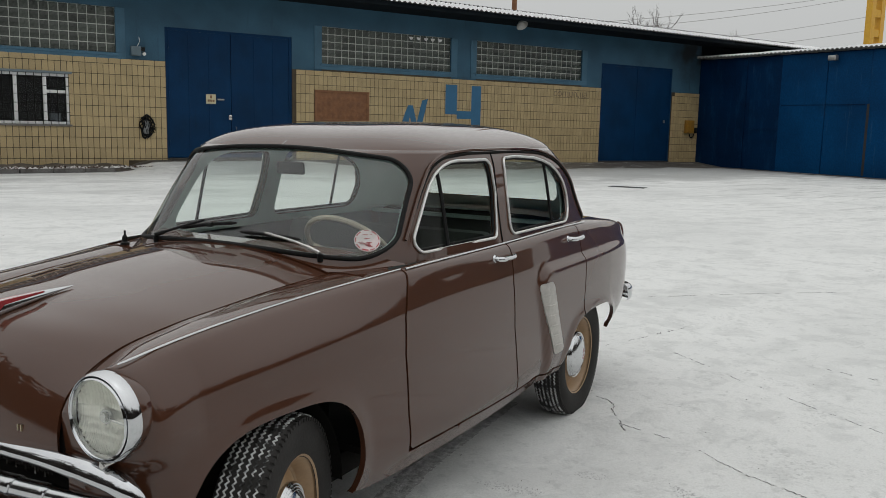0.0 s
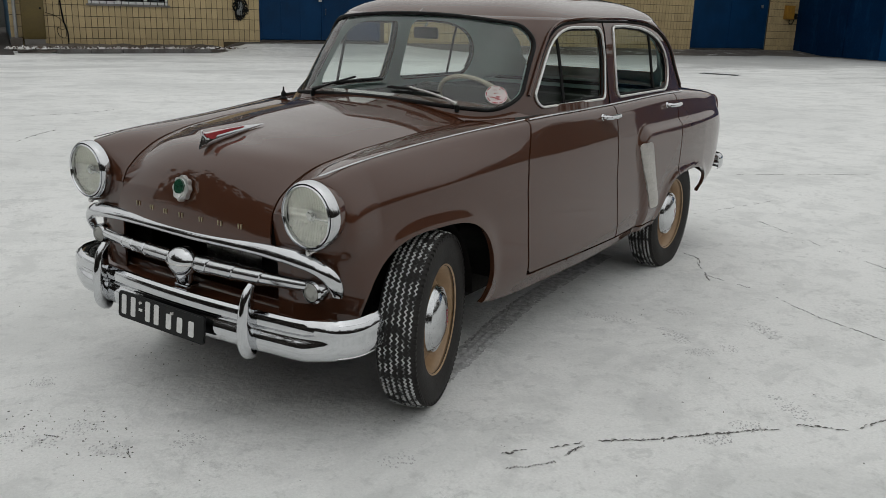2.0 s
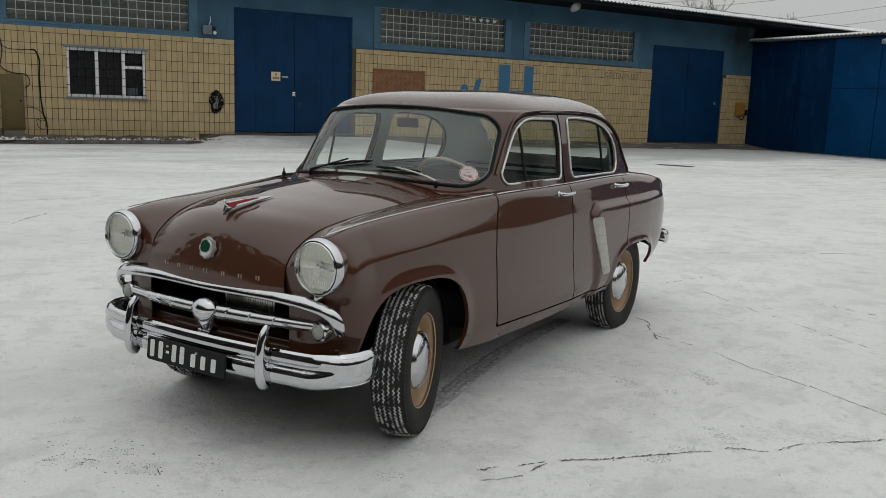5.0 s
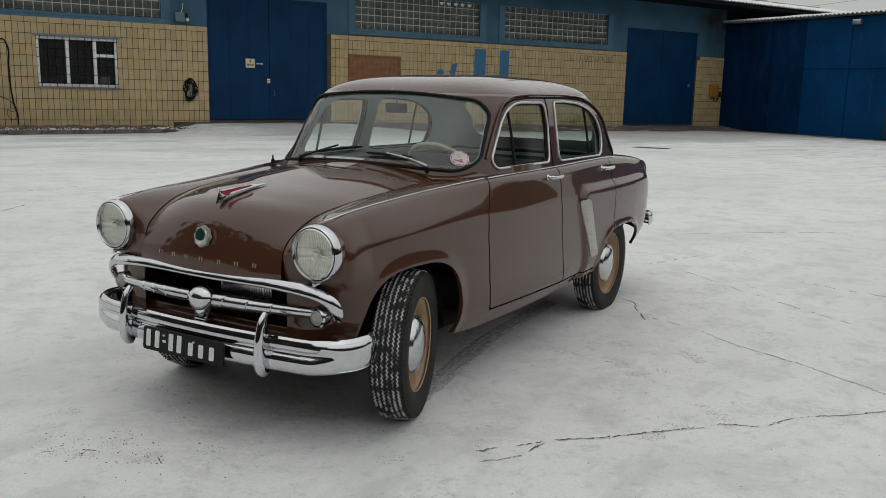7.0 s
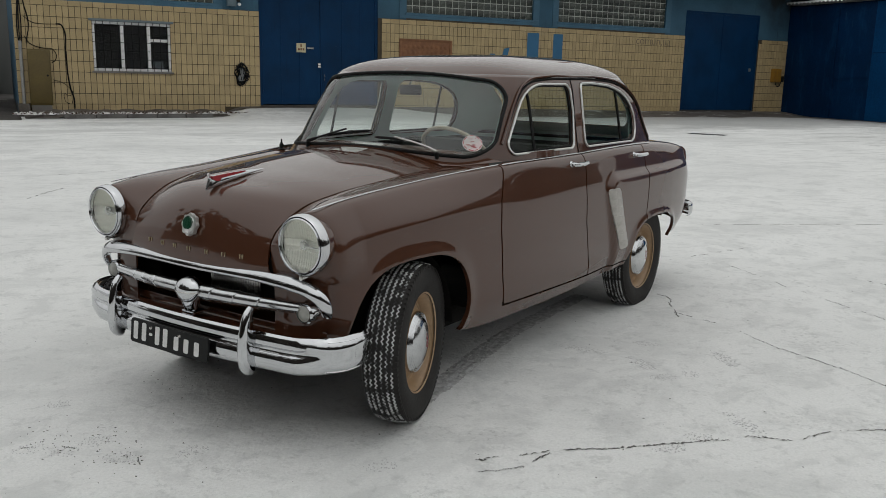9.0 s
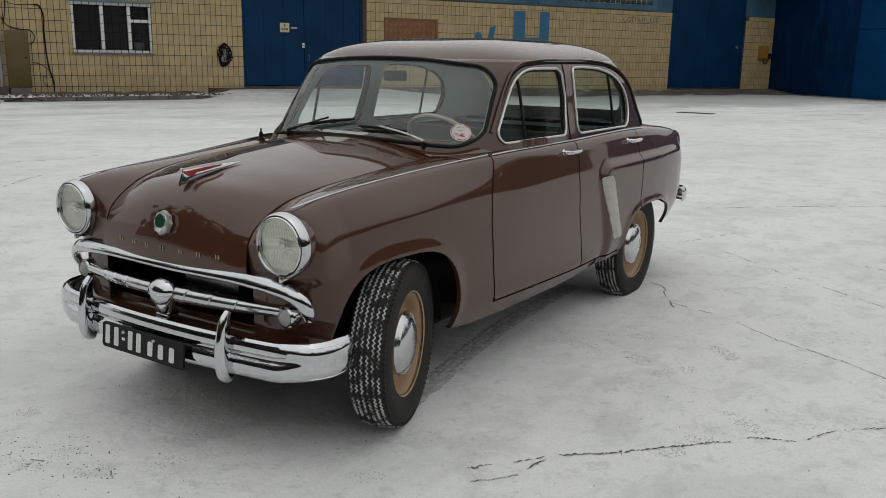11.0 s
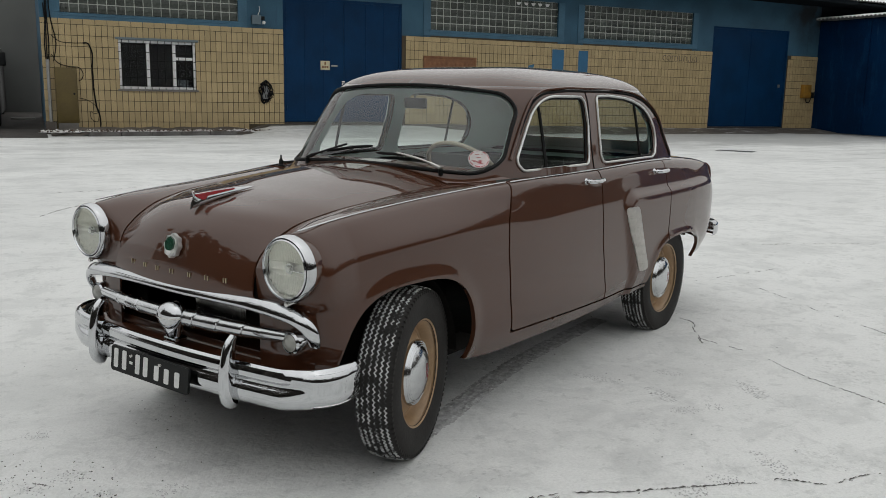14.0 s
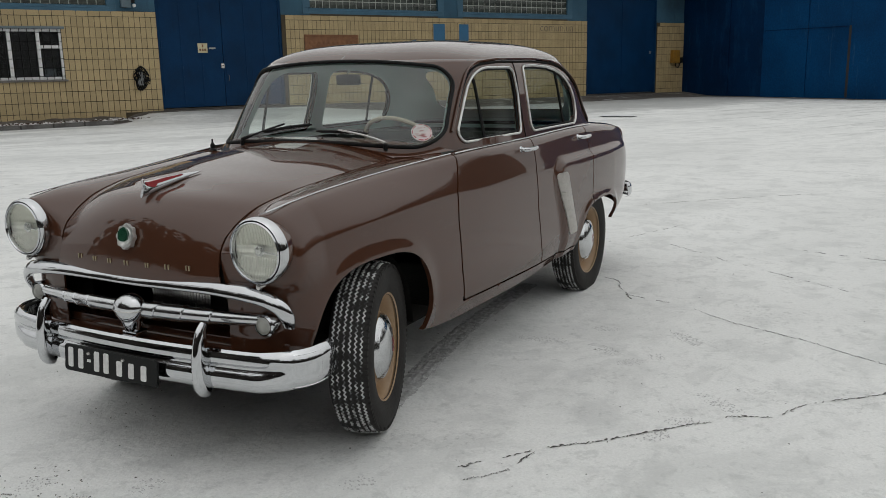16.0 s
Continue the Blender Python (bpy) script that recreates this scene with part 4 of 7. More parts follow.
def wing_top(y, a):
    """From the crest (a = 0) into the valley beside the bonnet (a = 1)."""
    xc, zc = draw_in(crest_x(y), y, crest_z(y)), crest_z(y)
    return (xc + (edge_x(y) - xc) * a, y, zc + (edge_z(y) - zc) * a**1.6 + 0.005 * math.sin(math.pi * a) * min(1, (y - NOSE) * 8))


def soften(shape, weight, times):
    """Rounds a welded sheet off where weight(x, y, z) says so; open edges stay."""
    index, verts = {}, []
    number = [index.setdefault(tuple(round(c, 5) for c in p), len(index)) for p in shape.v]
    verts = np.zeros((len(index), 3))
    for p, i in zip(shape.v, number):
        verts[i] = p
    faces, count = [], collections.Counter()
    for f in shape.f:
        g = [number[i] for i in f]
        g = tuple(a for a, b in zip(g, g[1:] + g[:1]) if a != b)
        if len(g) > 2:
            faces.append(g)
            count.update((min(a, b), max(a, b)) for a, b in zip(g, g[1:] + g[:1]))
    ends = np.array(list(count))
    still = np.zeros(len(verts), bool)
    still[[i for e, c in count.items() if c == 1 for i in e]] = True
    w = np.array([0.0 if s else weight(*p) for p, s in zip(verts, still)])[:, None]
    for _ in range(times):
        total, near = np.zeros_like(verts), np.zeros((len(verts), 1))
        for a, b in ((0, 1), (1, 0)):
            np.add.at(total, ends[:, a], verts[ends[:, b]])
            np.add.at(near, ends[:, a], 1)
        verts += w * 0.5 * (total / near - verts)
    return Shape().add(verts, faces)


def panel(name, label, f, handle=None, more=None):
    s = clip(arched, f)
    if more:
        s = soften(s.add(more.v, more.f), lambda x, y, z: min(max((-0.36 - y) / 0.08, 0), 1) * min(max((z - 0.66) / 0.06, 0), 1), 14)
    s = lip(s, inward)
    left = part(name, s, PAINT, car, label, angle=50)
    m = Shape().add([(-x, y, z) for x, y, z in s.v], [g[::-1] for g in s.f])
    right = part(name, m, PAINT, car, label, angle=50)
    return left, right


front_z = [side(NOSE, q)[2] for q in np.linspace(0, 1, 46)]
across = sorted([((front_z[-1] - z) / (front_z[-1] - edge_z(NOSE))) ** (1 / 1.6) for z in front_z if z > edge_z(NOSE) + 0.001] + [1.0])
top_sheet = Shape().grid(wing_top, [y for y in skin_y if y < 0.49], across)
panel("front_fender", "", lambda x, y, z: max(y - 1.0, GAP - in_f(y, z)), more=top_sheet)
doors_f = panel("front_door", "", lambda x, y, z: in_f(y, z) + GAP)
doors_r = panel("rear_door", "", lambda x, y, z: in_r(y, z) + GAP)
wings = panel("rear_fender", "", lambda x, y, z: max(1.0 - y, GAP - in_f(y, z), GAP - in_r(y, z)))

# dark backing behind the gaps
back = clip(clip(Shape().grid(lambda y, q: tuple(np.array(side(y, q)) - (0.02, 0, 0)), np.arange(0.3, 2.5, 0.04), np.linspace(0, 1, 24)), front_arch), rear_arch)
pair("inner_sill", back, DARK, car)

# bonnet: lofted from its centre line to its edge
cz = spline([(-0.550, 0.664), (-0.547, 0.70), (-0.540, 0.75), (-0.529, 0.80), (-0.502, 0.868), (-0.44, 0.926), (-0.30, 0.963), (-0.05, 0.998), (0.2, 1.028), (0.45, 1.052)], 60)
ez = spline([(0.402, -0.524, 0.675), (0.394, -0.517, 0.72), (0.392, -0.505, 0.761), (0.395, -0.485, 0.802), (0.401, -0.44, 0.843), (0.413, -0.36, 0.888), (0.440, -0.2, 0.930), (0.461, 0, 0.955), (0.474, 0.25, 0.977), (0.484, 0.47, 0.988)], 60)


def bonnet(i, a):
    (y0, z0), (x1, y1, z1) = cz[i], ez[i]
    k = abs(a) ** 2.3
    return (a * (x1 - 0.0045 * min(1, i / 8)), y0 + (y1 - y0) * k, z0 + (z1 - z0) * k)


hood_shape = Shape().grid(bonnet, range(60), np.linspace(-1, 1, 61))
hood = part("bonnet", lip(hood_shape, lambda x, y, z: np.array((0, 0.006, -0.018))), PAINT, car, angle=50)

# dark gutter under the bonnet's edge
valley = Shape().grid(lambda i, a: (ez[i][0] - 0.03 + 0.06 * a, ez[i][1] + 0.02, ez[i][2] - 0.022), range(60), (0, 1))
pair("bonnet_gutter", valley, DARK, car)

# scuttle between bonnet and windscreen
def scuttle(a, k):
    x = a * (0.49 + 0.175 * k)
    y = 0.452 + 0.03 * a * a + k * (0.12 + 0.10 * a * a)
    return (x, y, 1.054 - 0.064 * abs(a) ** 2.3 * (1 - k) - 0.055 * abs(a) ** 3 * k + 0.010 * k)


part("scuttle", lip(Shape().grid(scuttle, np.linspace(-1, 1, 41), np.linspace(0, 1.0, 9)), lambda x, y, z: np.array((0, 0, -0.02))), PAINT, car, angle=60)
fill = Shape().grid(lambda y, a: (crest_x(y) + (0.49 - crest_x(y)) * a, y, crest_z(y) + (0.989 + 0.016 * (y - 0.48) / 0.15 - crest_z(y)) * a), np.linspace(0.48, 0.72, 10), np.linspace(0, 1, 8))
pair("scuttle_side", fill, PAINT, car, angle=60)

# boot lid and rear panel
def deck(y, a):
    xc, zc = crest_x(y), crest_z(y)
    if y > 2.9:
        k = (y - 2.9) / (TAIL + 0.001 - 2.9)
        xc = 0.30 + (xc - 0.30) * max(1 - k**4.2, 0) ** (1 / 3.0)
    return (xc * a, y, zc + (0.035 - 0.05 * max(0, (y - 2.9) / 0.38) ** 2) * (1 - a * a))


part("boot_lid", Shape().grid(deck, [y for y in skin_y if y > 2.35], np.linspace(-1, 1, 31)), PAINT, car, angle=50)
part("rear_panel", Shape().grid(lambda a, z: (0.5 * a, TAIL - 0.01 + 0.02 * (1 - a * a), z), np.linspace(-1, 1, 12), np.linspace(0.42, 0.93, 10)), PAINT, car)

# cabin: level slices, each a rounded rectangle in plan
cab_x = curve((0.99, 0.697), (1.05, 0.682), (1.15, 0.662), (1.25, 0.642), (1.35, 0.618), (1.40, 0.596))
cab_f = curve((0.99, 0.425), (1.06, 0.478), (1.15, 0.55), (1.25, 0.638), (1.35, 0.738), (1.40, 0.80))
cab_r = curve((0.99, 2.8600), (1.05, 2.7995), (1.15, 2.7056), (1.25, 2.6490), (1.35, 2.4743), (1.4, 2.3843))
REAR_SQUARE = 1.4198  # the tail of the cabin is squarer in plan than its front
cab_n = curve((0.99, 3.7), (1.2, 4.1), (1.40, 4.6))
MID = 1.55


def cab_ring(z, a):
    """a = 0 at the front centre, pi at the rear centre."""
    n, x = cab_n(z) * (1 if a < math.pi / 2 else REAR_SQUARE), cab_x(z)
    ly = (MID - cab_f(z)) if a < math.pi / 2 else (cab_r(z) - MID)
    c, s = math.cos(a), math.sin(a)
    return x * abs(s) ** (2 / n), MID - math.copysign(ly * abs(c) ** (2 / n), c)


def cab_side(y, z):
    n, x = cab_n(z) * (1 if y < MID else REAR_SQUARE), cab_x(z)
    k = (MID - y) / (MID - cab_f(z)) if y < MID else (y - MID) / (cab_r(z) - MID)
    return x * max(1 - abs(k) ** n, 0) ** (1 / n)


def cab_front(x, z):
    n = cab_n(z)
    return MID - (MID - cab_f(z)) * max(1 - abs(x / cab_x(z)) ** n, 0) ** (1 / n)


def cab_rear(x, z):
    n = cab_n(z) * REAR_SQUARE
    return MID + (cab_r(z) - MID) * max(1 - abs(x / cab_x(z)) ** n, 0) ** (1 / n)


# angles closer where the plan turns
ANG = sorted(set([math.atan2(math.sin(t) ** 1.0, math.cos(t)) for t in np.linspace(0, math.pi, 60)] + [math.acos(c) for c in np.clip(np.linspace(-1, 1, 120) ** 3, -1, 1)] + [math.asin(c) for c in np.linspace(0, 1, 50) ** 3] + [math.pi - math.asin(c) for c in np.linspace(0, 1, 50) ** 3]))
HEIGHTS = list(np.linspace(0.985, 1.40, 40))


def cabin(a, h):
    if h <= 1.40:
        x, y = cab_ring(h, a)
        return (x, y, h)
    # the dome of the roof
    t = (h - 1.40) / 0.1186
    r = math.cos(t * math.pi / 2) ** 0.76 if t < 1 else 0.0
    rise = math.sin(t * math.pi / 2) ** 1.15
    ry = max(1 - rise, 0) ** (1 / 5.6941) if t < 1 else 0.0
    ry += (r - ry) * 1.1199 * rise**1.6
    x, y = cab_ring(1.40, a)
    yc = 1.8731
    return (x * r * (1 - 0.09 * rise), yc + (y - yc) * ry, 1.40 + 0.1186 * rise)


shell = Shape().grid(cabin, ANG, HEIGHTS)
W1 = [(0.846, 1.075), (1.358, 1.079), (1.391, 1.232), (1.390, 1.322), (1.155, 1.322), (1.112, 1.318), (1.072, 1.309), (1.035, 1.295), (1.004, 1.277), (0.974, 1.25), (0.938, 1.205)]
W2 = [(1.579, 1.077), (2.185, 1.077), (2.214, 1.09), (2.232, 1.115), (2.242, 1.155), (2.236, 1.185), (2.217, 1.215), (2.187, 1.242), (2.145, 1.266), (2.09, 1.287), (2.01, 1.306), (1.92, 1.320), (1.72, 1.330), (1.605, 1.327)]
WR = 0.036
win1, win2 = sd_poly(W1, WR), sd_poly(W2, WR)

def screen_sd(x, z, r=0.085):
    """Rounded windscreen outline."""
    hw = 0.602 - 0.115 * (z - 1.04)
    lo, hi = 1.058 - 0.024 * (x / 0.52) ** 2, 1.402 - 0.035 * (x / 0.52) ** 2
    dx, dz = abs(x) - (hw - r), abs(z - (lo + hi) / 2) - ((hi - lo) / 2 - r)
    return math.hypot(max(dx, 0), max(dz, 0)) + min(max(dx, dz), 0) - r


def rear_sd(x, z, r=0.08):
    dx, dz = abs(x) - (0.49 - r), abs(z - 1.225) - (0.135 - r)
    return math.hypot(max(dx, 0), max(dz, 0)) + min(max(dx, dz), 0) - r


def openings(x, y, z, grow=0.0):
    keep = -1.0
    if y < 1.0:
        keep = max(keep, -screen_sd(x, z)) if abs(x) < 0.66 and y < 0.985 and cab_front(x, min(z, 1.4)) > y - 0.02 else keep
    if y > 2.3 and abs(x) < 0.50:
        keep = max(keep, -rear_sd(x, z))
    elif x > 0.50:
        keep = max(keep, grow - win1(y, z), grow - win2(y, z))
    return keep


upper = clip(shell, openings)
dome = Shape().grid(cabin, ANG, 1.40 + 0.1186 * np.linspace(0, 1, 26))
both = Shape().add(upper.v, upper.f).add(dome.v, dome.f)
both.mirror()
merged = lip(both, lambda x, y, z: np.array((-0.02 * np.sign(x) * (0.8 < y < 2.25), 0.02 * (y < 0.99) - 0.02 * (y > 2.2), 0)) if z < 1.42 else np.zeros(3))
roof_shell = part("roof_shell", merged, PAINT, car, angle=60)
# headlining and inner trim
inner = Shape().grid(lambda a, h: tuple((np.array(cabin(a, h)) - (0, MID, 1.0)) * (0.955, 0.968, 0.97) + (0, MID, 1.0)), ANG[::2], list(np.linspace(0.99, 1.40, 34)) + list(1.40 + 0.1186 * np.linspace(0.05, 1, 10)))
unscale = lambda x, y, z: openings(x / 0.955, (y - MID) / 0.968 + MID, (z - 1) / 0.97 + 1, 0.012)
part("headlining", clip(inner, unscale).mirror(), GREY_TRIM, car, "grey headlining and inner pillar trim")

# glass
def glass_sheet(fn, us_, vs_, keep):
    return clip(Shape().grid(fn, us_, vs_), keep)


def pane_part(name, shape, label="", mat=GLASS):
    ob = part(name, shape, mat, car, label)
    ob.visible_shadow = False
    return ob


pane_part("windscreen", glass_sheet(lambda x, z: (x, cab_front(x, z) + 0.008, z), np.linspace(-0.615, 0.615, 65), np.linspace(1.02, 1.41, 20), lambda x, y, z: screen_sd(x, z) - 0.012), "curved clear windscreen", SCREEN_GLASS)
pane_part("rear_window", glass_sheet(lambda x, z: (x, cab_rear(x, z) - 0.008, z), np.linspace(-0.52, 0.52, 41), np.linspace(1.08, 1.37, 14), lambda x, y, z: rear_sd(x, z) - 0.012))
for w, sd in (((0.78, 1.45), win1), ((1.51, 2.31), win2)):
    for sgn in (1, -1):
        pane_part("side_window", glass_sheet(lambda y, z: (sgn * (cab_side(y, z) - 0.012), y, z), np.linspace(*w, 40), np.linspace(1.02, 1.38, 16), lambda x, y, z: sd(y, z) - 0.01))

# rubber and chrome round the openings
def screen_path(n=200, grow=0.0):
    out = []
    for t in np.linspace(0, 2 * math.pi, 900, endpoint=False):
        lo, hi = 0.0, 0.75
        for _ in range(24):
            m = (lo + hi) / 2
            if screen_sd(m * math.cos(t), 1.225 + m * math.sin(t)) - grow < 0:
                lo = m
            else:
                hi = m
        out.append((lo * math.cos(t), 1.225 + lo * math.sin(t)))
    p = np.array(out + out[:1])
    k = np.r_[0, np.cumsum(np.linalg.norm(np.diff(p, axis=0), axis=1))]
    even = np.linspace(0, k[-1], n, endpoint=False)
    ring = zip(np.interp(even, k, p[:, 0]), np.interp(even, k, p[:, 1]))
    return [(x, cab_front(x, min(z, 1.4)) - 0.002, z) for x, z in ring]


part("windscreen_rubber", Shape().tube(screen_path(grow=0.003), 0.0085, 8, True), RUBBER, car, "black rubber windscreen seal")
for poly in (W1, W2):
    for sgn in (1, -1):
        path = [(sgn * (cab_side(y, z) + 0.004), y, z) for y, z in rounded(poly, WR + 0.005, 10)]
        part("window_trim", Shape().tube(path, 0.0064, 8, True), SATIN, car, "bright satin window surround")
        path = [(sgn * (cab_side(y, z) - 0.008), y, z) for y, z in rounded(poly, WR - 0.004, 8)]
        part("window_channel", Shape().tube(path, 0.006, 6, True), RUBBER, car)
for sgn in (1, -1):
    for (y0, z0), (y1, z1) in (((1.005, 1.042), (1.018, 1.345)), ((2.045, 1.04), (2.05, 1.33))):
        part("quarter_light_post", Shape().tube([(sgn * (cab_side(y0 + (y1 - y0) * k, z0 + (z1 - z0) * k) - 0.008), y0 + (y1 - y0) * k, z0 + (z1 - z0) * k) for k in np.linspace(0, 1, 6)], 0.008, 6), RUBBER, car)
    # drip rail over the doors
    rail = [(sgn * (cab_side(y, z) + 0.006), y, z) for y, z in spline([(0.765, 1.085), (0.82, 1.165), (0.894, 1.265), (0.972, 1.346), (1.06, 1.384), (1.18, 1.398), (1.5, 1.405), (1.86, 1.402), (2.06, 1.388), (2.22, 1.35), (2.36, 1.28), (2.47, 1.16), (2.55, 1.04)], 70)]
    part("drip_rail", Shape().tube(rail, 0.007, 6), PAINT, car)
    rail = [(sgn * (cab_side(y, z - 0.014) + 0.003), y, z - 0.014) for _, y, z in rail]
    part("door_frame_gap", Shape().tube(rail[5:], 0.0055, 6), DARK, car)
    part("pillar_gap", Shape().tube([(sgn * (cab_side(y, z) + 0.0), y, z) for y, z in spline([(1.44, 1.0), (1.452, 1.2), (1.475, 1.385)], 12)], 0.004, 6), DARK, car)
    part("belt_moulding", Shape().tube([(sgn * (crest_x(y) + 0.012), y, crest_z(y) + 0.0) for y in np.linspace(0.66, 2.42, 40)], 0.0034, 6), CHROME, car, "thin chrome belt strip")
    part("wing_moulding", Shape().tube([(sgn * (draw_in(crest_x(y), y, crest_z(y)) + 0.002), y, crest_z(y) + 0.001) for y in np.linspace(-0.485, 0.645, 48)], [0.002] + [0.0030] * 47, 8), CHROME, car, "thin chrome strip along the wing")

# underbody
part("underbody", Shape().box((-0.50, 0.40, 0.225), (0.50, 2.0, 0.33), 0.03).box((-0.42, 1.9, 0.22), (0.42, 3.1, 0.33), 0.03).box((-0.42, -0.40, 0.25), (0.42, 0.6, 0.62), 0.04).box((-0.3, 2.5, 0.2), (0.3, 3.0, 0.3), 0.04), DARK, car)
for sgn in (1, -1):
    for yc, rz in ((-0.005, 0.41), (2.40, 0.34)):
        s = Shape().grid(lambda a, x: (sgn * x, yc + 0.41 * math.cos(a), 0.30 + rz * math.sin(a)), np.linspace(0, math.pi, 24), (0.36, 0.60 if yc < 1 else 0.66))
        s.add([(sgn * 0.36, yc + 0.41 * math.cos(a), 0.30 + rz * math.sin(a)) for a in np.linspace(0, math.pi, 24)], [tuple(range(24))])
        part("wheel_housing", s, DARK, car)


# ---- wheels ----
def wheel(at):
    """Stands on its tread at the origin, its face to +x."""
    w = thing("wheel", "", "", at)
    w.parent = car
    R, c = 0.325, (0, 0, 0.325)
    tyre = [(0.198, 0.060), (0.215, 0.070), (0.245, 0.079), (0.275, 0.080), (0.300, 0.075), (0.312, 0.066), (0.3195, 0.058), (0.324, 0.03), (R, 0.0), (0.324, -0.03), (0.3195, -0.058), (0.312, -0.066), (0.29, -0.078), (0.24, -0.078), (0.198, -0.06)]
    t = part("tyre", Shape().lathe(tyre, c, "x", 64), TYRE, w)
    ribs = Shape()
    n = 110
    for row, (h, r) in enumerate(((-0.052, 0.3212), (-0.032, 0.3245), (-0.011, 0.3258), (0.011, 0.3258), (0.032, 0.3245), (0.052, 0.3212))):
        path = []
        for i in range(n * 2):
            a = 2 * math.pi * i / (n * 2)
            path.append((h + 0.0040 * (1 if i % 2 else -1), r * math.cos(a), 0.325 + r * math.sin(a)))
        ribs.tube(path, 0.0036, 4, True)
    part("tread", ribs, TYRE_SNOWY, t, "zigzag tread packed with snow")
    blocks = Shape()
    for i in range(90):
        a = 2 * math.pi * i / 90
        m = pose(0, 0, 0.325, math.degrees(a))
        b = Shape().box((0.058, -0.0065, 0.303), (0.0735, 0.0065, 0.3165))
        blocks.add([m @ Vector(p) for p in b.v], b.f)
    part("tread_shoulder", blocks, TYRE, t, smooth=False)
    part("rim", Shape().lathe([(0.200, 0.062), (0.207, 0.066), (0.207, 0.058), (0.196, 0.050), (0.186, 0.030), (0.176, 0.010), (0.165, 0.006), (0.150, 0.016), (0.125, 0.034), (0.06, 0.034)], c, "x", 48), TAN, w, "tan painted steel rim")
    cap = part("hub_cap", Shape().lathe([(0.126, 0.032), (0.127, 0.045), (0.121, 0.054), (0.117, 0.053), (0.113, 0.058), (0.109, 0.057), (0.105, 0.062), (0.101, 0.061), (0.085, 0.071), (0.05, 0.080), (0.0, 0.084)], c, "x", 48), HUB_CHROME, w, "domed chrome hub cap with stepped rings")
    part("hub_mark", Shape().tube(spline([(0.0835, 0.022, 0.300), (0.084, 0.030, 0.312), (0.0838, 0.022, 0.318), (0.0838, 0.031, 0.328), (0.0838, 0.023, 0.334), (0.0832, 0.032, 0.346), (0.0825, 0.030, 0.356)], 24), 0.0012, 5), RED, cap, "thin red script mark")
    return w


TYRE_SNOWY = material("snowy_tread", (0.016, 0.016, 0.016), 0.7, 0, (0.6, 0.61, 0.61), 24, 90, 1.0, 0.2)
TYRE_SNOWY.node_tree.nodes["Map Range"].inputs[1].default_value = 0.42
TYRE_SNOWY.node_tree.nodes["Map Range"].inputs[2].default_value = 0.53
STEER = 18
wheel(pose(0.645, 0.0, 0, 0, 0, STEER))
wheel(pose(-0.640, 0.0, 0, 0, 0, STEER + 180))
wheel(pose(0.664, 2.376, -0.02, 0, 0, 0))
wheel(pose(-0.664, 2.376, -0.02, 0, 0, 180))
part("axle", Shape().tube([(-0.58, 0, 0.32), (0.58, 0, 0.32)], 0.035), DARK, car)
part("axle", Shape().tube([(-0.56, 2.37, 0.30), (0.56, 2.37, 0.30)], 0.045), DARK, car)

